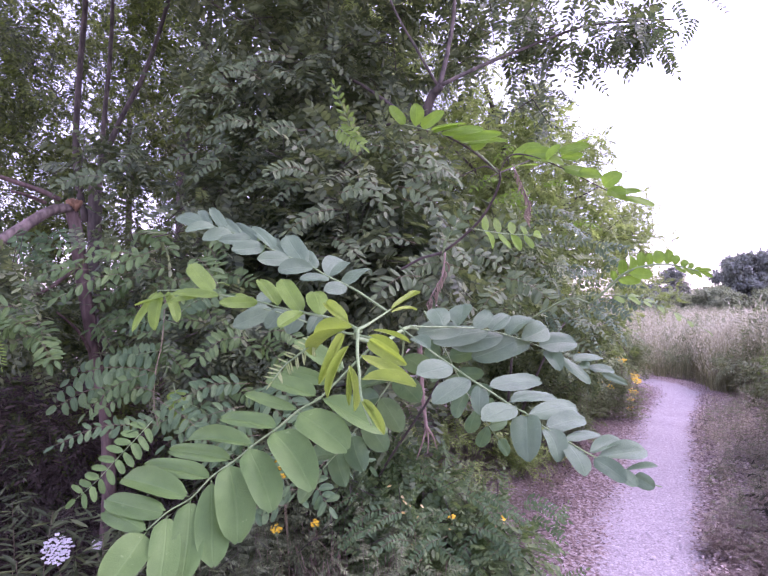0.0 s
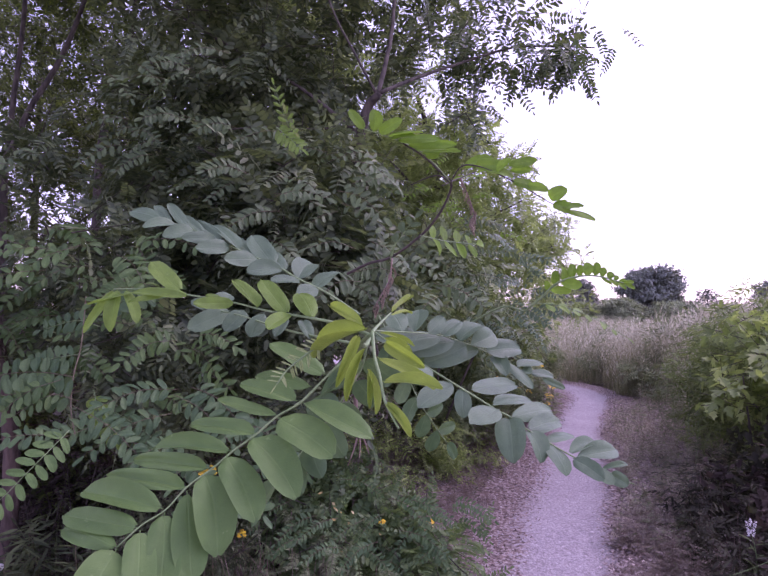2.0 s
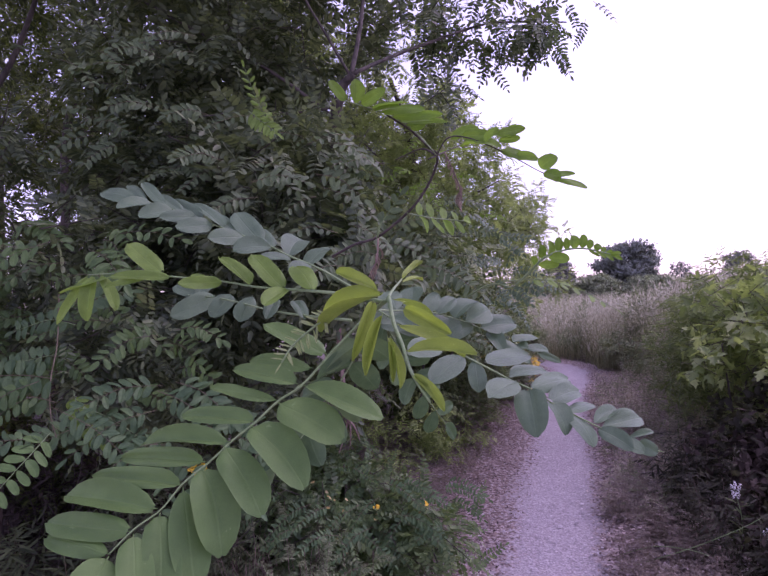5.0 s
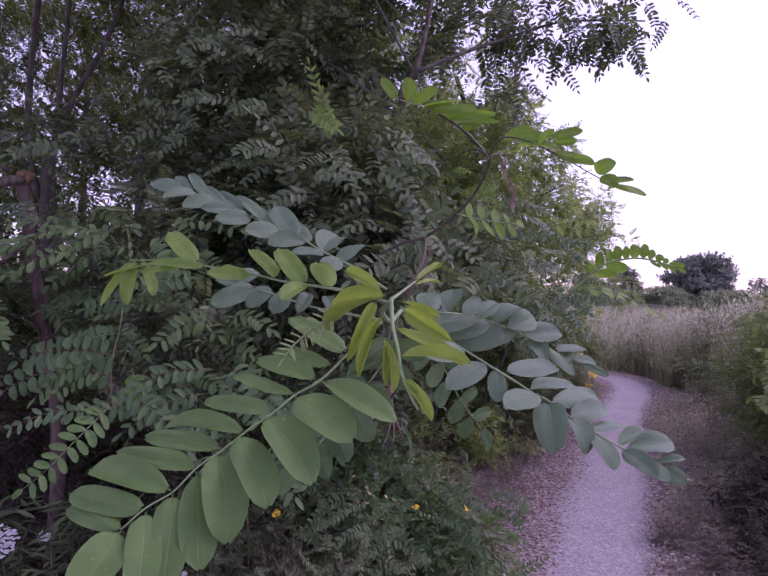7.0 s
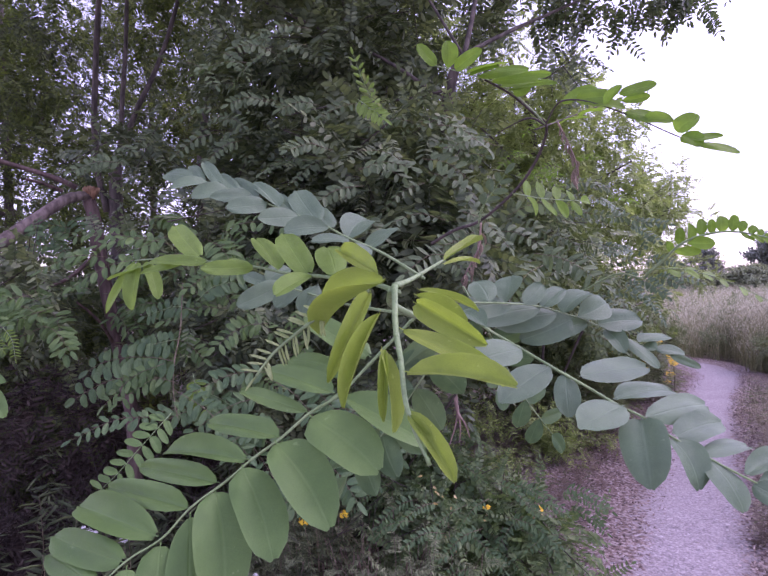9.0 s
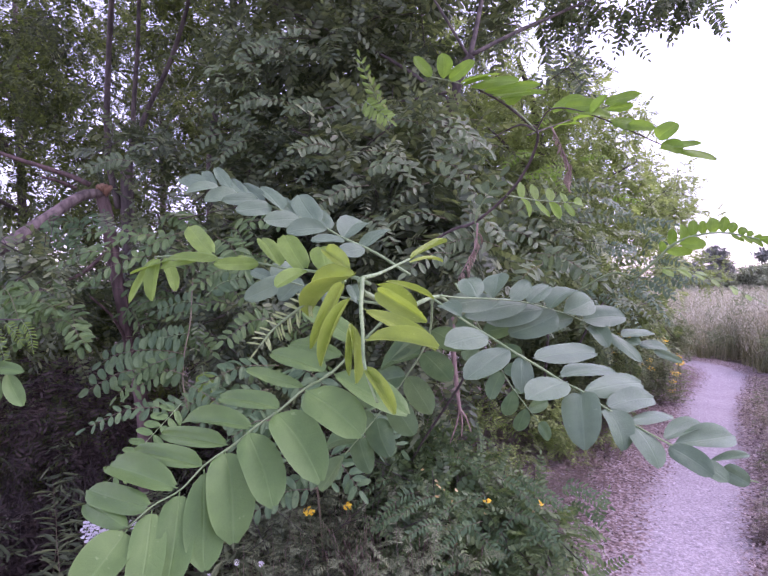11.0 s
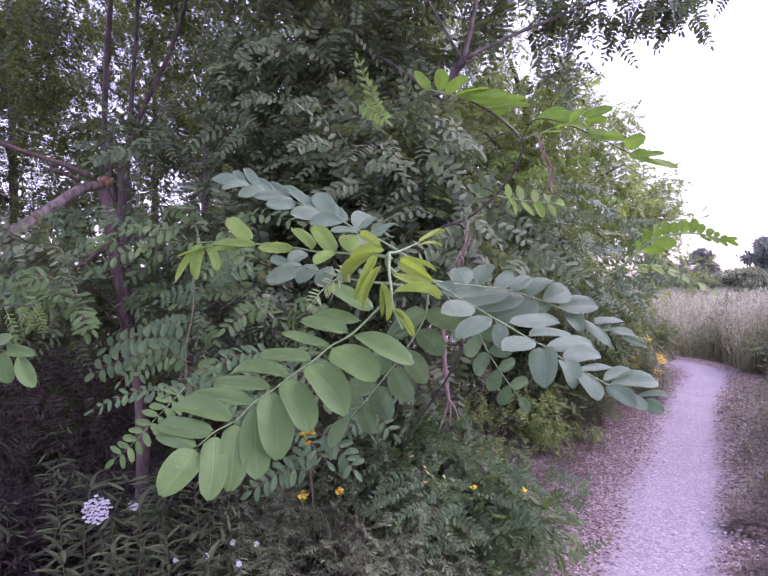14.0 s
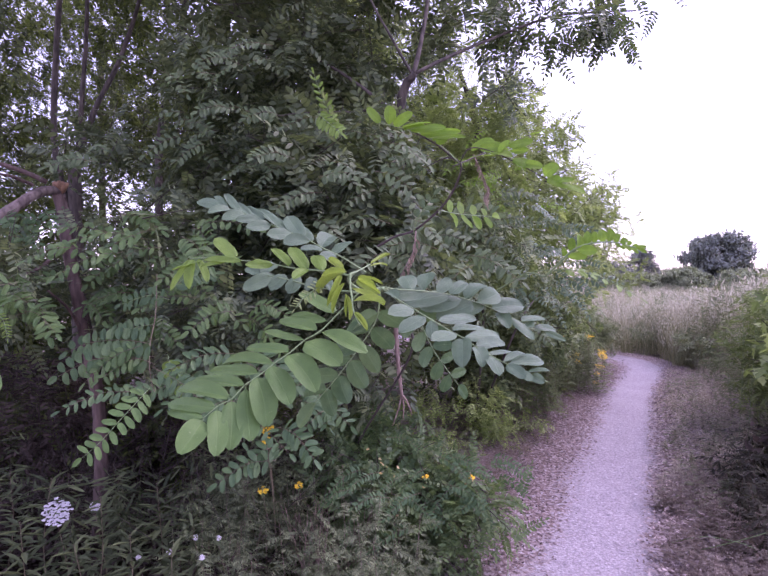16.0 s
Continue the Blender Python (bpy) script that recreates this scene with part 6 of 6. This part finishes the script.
arch_leaf = [((0.419, 1.236, 1.404), (0.412, 1.236, 1.428), 0.55), ((0.430, 1.226, 1.418), (0.433, 1.226, 1.453), 0.54), ((0.447, 1.218, 1.425), (0.451, 1.218, 1.462), 0.54), ((0.466, 1.214, 1.432), (0.470, 1.214, 1.469), 0.54), ((0.483, 1.209, 1.438), (0.485, 1.209, 1.467), 0.53), ((0.499, 1.205, 1.440), (0.503, 1.205, 1.473), 0.60), ((0.517, 1.201, 1.440), (0.522, 1.201, 1.473), 0.60), ((0.530, 1.197, 1.438), (0.539, 1.197, 1.461), 0.61), ((0.544, 1.193, 1.434), (0.557, 1.193, 1.450), 0.65), ((0.556, 1.190, 1.431), (0.569, 1.190, 1.441), 0.66), ((0.566, 1.187, 1.427), (0.582, 1.187, 1.433), 0.5), ((0.572, 1.185, 1.425), (0.604, 1.185, 1.427), 0.32), ((0.574, 1.184, 1.424), (0.601, 1.176, 1.412), 0.3), ((0.441, 1.220, 1.422), (0.486, 1.200, 1.419), 0.45), ((0.421, 1.234, 1.407), (0.466, 1.214, 1.406), 0.37), ((0.558, 1.189, 1.429), (0.579, 1.175, 1.410), 0.34), ((0.544, 1.193, 1.434), (0.562, 1.178, 1.416), 0.36), ((0.53, 1.197, 1.437), (0.548, 1.182, 1.42), 0.36)]
set_leaf(arch, [(0.383, 1.276, 1.360), (0.405, 1.249, 1.387), (0.436, 1.221, 1.423), (0.485, 1.209, 1.439), (0.526, 1.199, 1.439), (0.576, 1.184, 1.424)], arch_leaf, (0.1, -0.9, 0.3), M_OVER, AO, seed=31, jitter=10, broad=1.12, thick=0.0034, label="bright pinnate leaf with rounded leaflets")
compound_leaf(arch, local([(0.363, 1.353, 1.37), (0.462, 1.315, 1.371), (0.542, 1.274, 1.342), (0.603, 1.23, 1.299)], AO), (0.0, 0.9, 0.4), 6, 0.04, M_LIME, 0.5, 50, 0.1, start=0.3, seed=32, taper=0.7)

# ---- shaded leaves over the dark wood ----
shade = thing("shaded_branch", "thin hanging branch with neat dark fern-like leaves", "branch", at=(-0.872, 1.659, 1.367))
HO = shade.location.copy()
tube("stem", [HO, (-0.846, 1.589, 1.227), (-0.845, 1.549, 1.136), (-0.822, 1.499, 1.051), (-0.78, 1.449, 0.983)], 0.0022, 0.0012, M_RED_STALK, shade, origin=HO, sides=6)
compound_leaf(shade, local([(-0.811, 1.509, 1.077), (-0.878, 1.522, 1.092), (-0.950, 1.509, 1.097), (-1.026, 1.504, 1.086), (-1.088, 1.499, 1.057), (-1.125, 1.494, 1.035)], HO), (0.0, 0.25, 1.0), 10, 0.056, M_FERN, 0.55, 74, 0.05, start=0.1, seed=41, taper=0.75, stalk=M_RED_STALK, jitter=0.5)
compound_leaf(shade, local([(-0.842, 1.549, 1.136), (-0.915, 1.559, 1.146), (-1.000, 1.564, 1.146), (-1.087, 1.569, 1.130), (-1.138, 1.569, 1.104)], HO), (0.0, 0.5, 1.0), 10, 0.056, M_FERN, 0.55, 74, 0.05, start=0.12, seed=42, taper=0.75, stalk=M_RED_STALK, jitter=0.5)
compound_leaf(shade, local([(-0.782, 1.417, 1.018), (-0.799, 1.371, 0.985), (-0.831, 1.329, 0.938), (-0.869, 1.299, 0.887), (-0.918, 1.289, 0.843)], HO), (-0.6, 0.2, 0.7), 9, 0.052, M_NEAR, 0.42, 66, 0.06, start=0.1, seed=43, taper=0.75, label="bright green pinnate leaf")
compound_leaf(shade, local([(-0.841, 1.579, 1.200), (-0.913, 1.584, 1.187), (-0.999, 1.589, 1.166)], HO), (0.0, 0.4, 1.0), 7, 0.045, M_FERN, 0.5, 66, 0.1, start=0.15, seed=44)
compound_leaf(shade, local([(-0.771, 1.515, 1.108), (-0.742, 1.497, 1.038), (-0.69, 1.482, 0.97)], HO), (0.8, 0.2, 0.4), 5, 0.04, M_LIME, 0.5, 60, 0.2, start=0.15, seed=45)
compound_leaf(shade, local([(-0.761, 1.495, 1.067), (-0.693, 1.523, 1.033), (-0.585, 1.555, 0.939)], HO), (0.5, 0.4, 0.8), 8, 0.04, M_FERN, 0.45, 66, 0.1, start=0.15, seed=46)
compound_leaf(shade, local([(-0.808, 1.614, 1.279), (-0.883, 1.626, 1.295), (-0.988, 1.633, 1.263)], HO), (0.0, 0.4, 1.0), 7, 0.045, M_FERN, 0.48, 66, 0.1, start=0.15, seed=47)
compound_leaf(shade, local([(-0.807, 1.615, 1.31), (-0.757, 1.642, 1.356), (-0.671, 1.673, 1.371)], HO), (0.0, 0.6, 0.9), 6, 0.05, M_FERN, 0.5, 66, 0.1, start=0.15, seed=48)

# ---- dry stick ----
stick = thing("dry_stick", "bare pinkish dry stick with splayed end twigs", "stick", at=(-0.054, 2.207, 1.205))
KO = stick.location.copy()
tube("shaft", [KO, (-0.045, 2.205, 1.044), (-0.033, 2.204, 0.903), (-0.021, 2.204, 0.812)], 0.012, 0.007, M_DRY, stick, origin=KO)
for p in ((0.021, 2.158, 0.751), (-0.018, 2.203, 0.721), (-0.065, 2.197, 0.692)):
    tube("twig", [(-0.023, 2.204, 0.832), (Vector((-0.023, 2.204, 0.832)) + Vector(p)) / 2 + Vector((0.005, 0, 0.004)), p], 0.005, 0.002, M_DRY, stick, origin=KO, sides=6)


# curled dry leaves that hang in the crown
def dry_leaf(points, seed, label):
    t = thing("dry_leaf", label, "leaf", group="dry hanging leaves", at=points[0])
    o = t.location.copy()
    rng = random.Random(seed)
    tube("leaf_stalk", points, 0.0018, 0.0009, M_DRY, t, origin=o, sides=6)
    line = bezier([Vector(p) - o for p in points], 5)
    for k, p in enumerate(line[2:]):
        m = leaflet_mesh("leaflet", M_WITHERED, 0.3, 0.5, 0.36, 6, 4, 0.5, k)
        s = rng.uniform(0.013, 0.024)
        child("leaflet", m, t, m=pose(*p, rng.uniform(-40, 40), rng.uniform(50, 85), rng.uniform(0, 360)) @ Matrix.Scale(s, 4))
    return t


dry_leaf([(0.150, 0.979, 1.614), (0.164, 0.979, 1.583), (0.178, 0.979, 1.548), (0.184, 0.979, 1.518)], 1, "curled brown dry leaf hanging from a twig")
dry_leaf([(0.027, 0.999, 1.453), (0.023, 0.999, 1.413), (0.010, 0.999, 1.386), (-0.008, 0.999, 1.354)], 2, "drooping reddish brown dry leaf stalk")

# ---- flowers ----
def umbel(x, y, z, r, seed, label):
    """A white flower head: rays that carry many small florets, on a thin stalk from the ground."""
    t = thing("wild_carrot", label, "flower", group="wild carrots", at=(x, y, 0))
    rng = random.Random(seed)
    tube("stalk", [(0.05, 0.04, 0), (0.02, 0.03, z * 0.5), (0, 0, z - 0.03)], 0.0022, 0.0012, M_RED_STALK, t, sides=6)
    toward = Vector((-x, -y, 0)).normalized()
    across = Vector((-toward.y, toward.x, 0))
    rays, heads = [], []
    for k in range(58):
        a, q = 2.4 * k + rng.gauss(0, 0.06), r * math.sqrt((k + 0.5) / 58) * rng.uniform(0.9, 1.06)
        c = across * (q * math.cos(a)) + toward * (0.12 * (r - q) - 0.42 * q * math.sin(a)) + Vector((0, 0, z + 0.92 * q * math.sin(a)))
        rays.append((Vector((0, 0.02, z - 0.03)), c))
        for j in range(11):
            b, w = rng.uniform(0, 6.28), r * 0.1 * math.sqrt(rng.random())
            heads.append((c + Vector((w * math.cos(b), w * math.sin(b), rng.uniform(-0.6, 0.6) * w)), (math.cos(b), math.sin(b), 0), (0, -0.8, 0.6), rng.uniform(0.08, 0.13) * min(r, 0.04)))
    child("stalk_cluster", twig_mesh("stalk_cluster", rays, 0.0008, M_STALK), t)
    child("flower_head", scatter("flower_head", [pebble_template(k) for k in range(3)], heads, M_WHITE), t)
    return t


UM = (-1.338, 1.789, 0.461)
umbel(UM[0], UM[1], UM[2], 0.05, 1, "white wild carrot flower head on a thin stalk")
UM = (-1.188, 1.791, 0.485)
umbel(UM[0], UM[1], UM[2], 0.018, 2, "small white wild carrot flower head")
for k, p in enumerate([(-0.717, 1.811, 0.363), (-0.803, 1.801, 0.368), (-0.899, 1.788, 0.317), (-1.029, 1.806, 0.282), (-0.753, 1.738, 0.325)]):
    umbel(p[0], p[1], p[2], 0.01, 3 + k, "tiny white wild carrot flower head")


def tansy_flower(p, n, r, seed):
    """A flat cluster of yellow buttons on a stalk from the ground."""
    t = thing("tansy_flower", "yellow button flower cluster on a green stalk", "flower", group="yellow flowers", at=(p[0], p[1], 0))
    rng = random.Random(seed)
    tube("stalk", [(0.03, 0.05, 0), (0.02, 0.02, p[2] * 0.6), (0, 0, p[2] - 0.02)], 0.0025, 0.0015, M_RED_STALK, t, sides=6)
    tufts = [(Vector((0.02, 0.03, p[2] * (0.1 + 0.8 * k / 16))), (math.cos(2.4 * k), math.sin(2.4 * k), 0.3), (0, 0, 1), rng.uniform(0.7, 1.1)) for k in range(16)]
    ob = child("foliage", scatter("foliage", FEATHER, tufts, M_TALL if r > 0.03 else M_MUGWORT), t)
    ob["kind"] = "stuff"
    bits, rays = [], []
    for k in range(n):
        a, q = 2.4 * k, r * math.sqrt((k + 0.5) / n)
        c = Vector((q * math.cos(a), q * math.sin(a) * 0.7, p[2] + 0.6 * q * math.sin(a) + rng.uniform(-0.15, 0.15) * r))
        rays.append((Vector((0, 0, p[2] - 0.03)), c))
        bits.append((c, (math.cos(a), math.sin(a), 0), (0, -0.6, 1), rng.uniform(0.007, 0.011) * (1 + 24 * max(0, r - 0.03))))
    child("stalk_cluster", twig_mesh("stalk_cluster", rays, 0.0008, M_STALK), t)
    child("flower_head", scatter("flower_head", [pebble_template(k) for k in range(3)], bits, M_YELLOW), t)
    return t


for k, (p, n, r) in enumerate([((-0.587, 2.034, 0.718), 16, 0.03), ((-0.588, 2.033, 0.67), 8, 0.018), ((-0.605, 2.027, 0.459), 10, 0.02), ((-0.477, 2.143, 0.441), 8, 0.016),
    ((2.507, 6.83, 0.323), 16, 0.05), ((2.383, 6.612, 0.24), 14, 0.05), ((2.32, 6.812, 0.593), 14, 0.05), ((2.516, 6.933, 0.386), 14, 0.05), ((1.653, 5.828, 0.702), 14, 0.055), ((1.376, 5.192, 0.796), 14, 0.055), ((1.249, 5.178, 0.875), 12, 0.035), ((1.293, 5.179, 0.659), 10, 0.03), ((1.987, 6.266, 0.433), 12, 0.04), ((2.155, 6.08, 0.142), 10, 0.04), ((2.192, 6.0, 0.474), 14, 0.045), ((2.136, 6.0, 0.253), 12, 0.035), ((2.033, 6.0, 0.683), 16, 0.05), ((1.574, 6.0, 0.71), 14, 0.045), ((1.447, 6.0, 0.816), 14, 0.045), ((1.589, 6.0, 0.55), 14, 0.05), ((1.701, 6.0, 0.567), 8, 0.03), ((1.826, 6.0, 0.43), 8, 0.04), ((1.927, 6.0, 0.393), 8, 0.04),
    ((0.083, 2.211, 0.458), 5, 0.012), ((0.293, 2.236, 0.451), 5, 0.014)]):
    tansy_flower(p, n, r, 200 + k)


def tall_weed(p, label, n, size, seed, material=None):
    """An upright weed: a stalk from the ground with narrow leaves all round it."""
    t = thing("tall_weed", label, "weed", group="tall weeds", at=(p[0], p[1], 0))
    rng = random.Random(seed)
    line = [(rng.gauss(0, 0.03), rng.gauss(0, 0.03), 0), (rng.gauss(0, 0.02), 0, p[2] * 0.55), (0, 0, p[2])]
    tube("stalk", line, 0.0028, 0.001, M_RED_STALK if material is M_MUGWORT else M_STALK, t, sides=6)
    pts = bezier([Vector(q) for q in line], 20)
    spots = []
    for k in range(n):
        s = 0.25 + 0.74 * k / n
        a = 2.4 * k + rng.gauss(0, 0.2)
        spots.append((pts[min(len(pts) - 1, int(s * len(pts)))], (math.cos(a), math.sin(a), rng.uniform(0.0, 0.7)), (0, 0, 1), size * rng.uniform(0.8, 1.2) * (1.05 - 0.35 * s)))
    ob = child("foliage", scatter("foliage", LANCE_BLADES, spots, material or M_TALL), t)
    ob["kind"] = "stuff"
    return t


for k, (p, n, s) in enumerate([((2.652, 4.213, 1.352), 60, 0.11), ((2.646, 4.015, 1.16), 50, 0.1), ((3.012, 4.991, 1.112), 50, 0.1), ((3.164, 4.375, 1.521), 60, 0.12), ((3.246, 4.169, 1.575), 60, 0.12), ((3.548, 5.151, 1.351), 60, 0.12), ((3.945, 7.229, 1.275), 50, 0.12)]):
    tall_weed(p, "tall upright green weed with narrow leaves", n, s, 300 + k)
rng = random.Random(58)
placed = 0
while placed < 30:
    x, y = rng.uniform(1.95, 3.9), rng.uniform(3.3, 6.6)
    off = path_offset(x, y)
    if off < 1.25:
        continue
    placed += 1
    h = min(1.3, 0.35 + 0.42 * (off - 0.5)) * rng.uniform(0.75, 1.2)
    tall_weed((x, y, h), "leafy green weed with narrow pointed leaves", int(26 + 26 * h), 0.06 + 0.04 * h, 500 + placed, rng.choice((M_TALL, M_TALL, M_SHRUB)))
for k, p in enumerate([(4.042, 5.713, 1.91), (4.359, 5.89, 1.963), (5.047, 6.142, 1.886)]):
    tall_weed(p, "bare tall weed stalk against the sky", 14, 0.06, 320 + k)
for k, (p, s) in enumerate([((-1.361, 1.796, 0.591), 0.12), ((-1.145, 1.755, 0.536), 0.11), ((-0.982, 1.863, 0.552), 0.11), ((-1.374, 1.643, 0.49), 0.11), ((-1.152, 1.603, 0.436), 0.1), ((-0.983, 1.661, 0.445), 0.1), ((-1.633, 1.932, 0.566), 0.1), ((-0.847, 1.868, 0.426), 0.1), ((-1.299, 2.147, 0.493), 0.1), ((-0.835, 1.667, 0.393), 0.1)]):
    tall_weed(p, "grey-green mugwort shoot with narrow pointed leaves", 46, s, 340 + k, M_MUGWORT)


def flower_spike(p, seed):
    t = thing("flower_spike", "small white flower spikes on a leafy stalk", "flower", group="white spikes", at=(p[0], p[1], 0))
    rng = random.Random(seed)
    tube("stalk", [(0.05, 0.04, 0), (0.03, 0.0, p[2] * 0.6), (0, 0, p[2])], 0.003, 0.0015, M_STALK, t, sides=6)
    for dx in (-0.022, 0.0, 0.024):
        bits = []
        for k in range(40):
            s = k / 40
            bits.append((Vector((dx * (0.4 + 0.6 * s) + rng.gauss(0, 0.003), rng.gauss(0, 0.003), p[2] - 0.02 + 0.07 * s + abs(dx) * -0.6)), (rng.gauss(0, 1), rng.gauss(0, 1), 0), (0, -0.5, 1), rng.uniform(0.003, 0.005)))
        child("flower_head", scatter("flower_head", [pebble_template(k) for k in range(3)], bits, M_WHITE), t)
    spots = [(Vector((0.02, 0, p[2] * (0.3 + 0.6 * k / 16))), (math.cos(2.4 * k), math.sin(2.4 * k), 0.4), (0, 0, 1), rng.uniform(0.05, 0.08)) for k in range(16)]
    ob = child("foliage", scatter("foliage", LANCE_BLADES, spots, M_TALL), t)
    ob["kind"] = "stuff"


flower_spike((1.789, 2.378, 0.361), 1)
flower_spike((1.781, 2.179, 0.23), 2)


def grass_stem(points):
    t = thing("grass_stem", "bent pale grass stem at the footpath's edge", "grass", group="bent grass stems", at=points[0])
    tube("stem", points, 0.0022, 0.001, M_STALK, t, sides=6, origin=points[0])


grass_stem([(1.31, 2.415, 0.03), (1.434, 2.205, 0.198), (1.571, 2.094, 0.319), (1.682, 2.035, 0.412)])
grass_stem([(1.292, 2.517, 0.03), (1.344, 2.312, 0.164), (1.402, 2.157, 0.219), (1.451, 2.103, 0.218)])
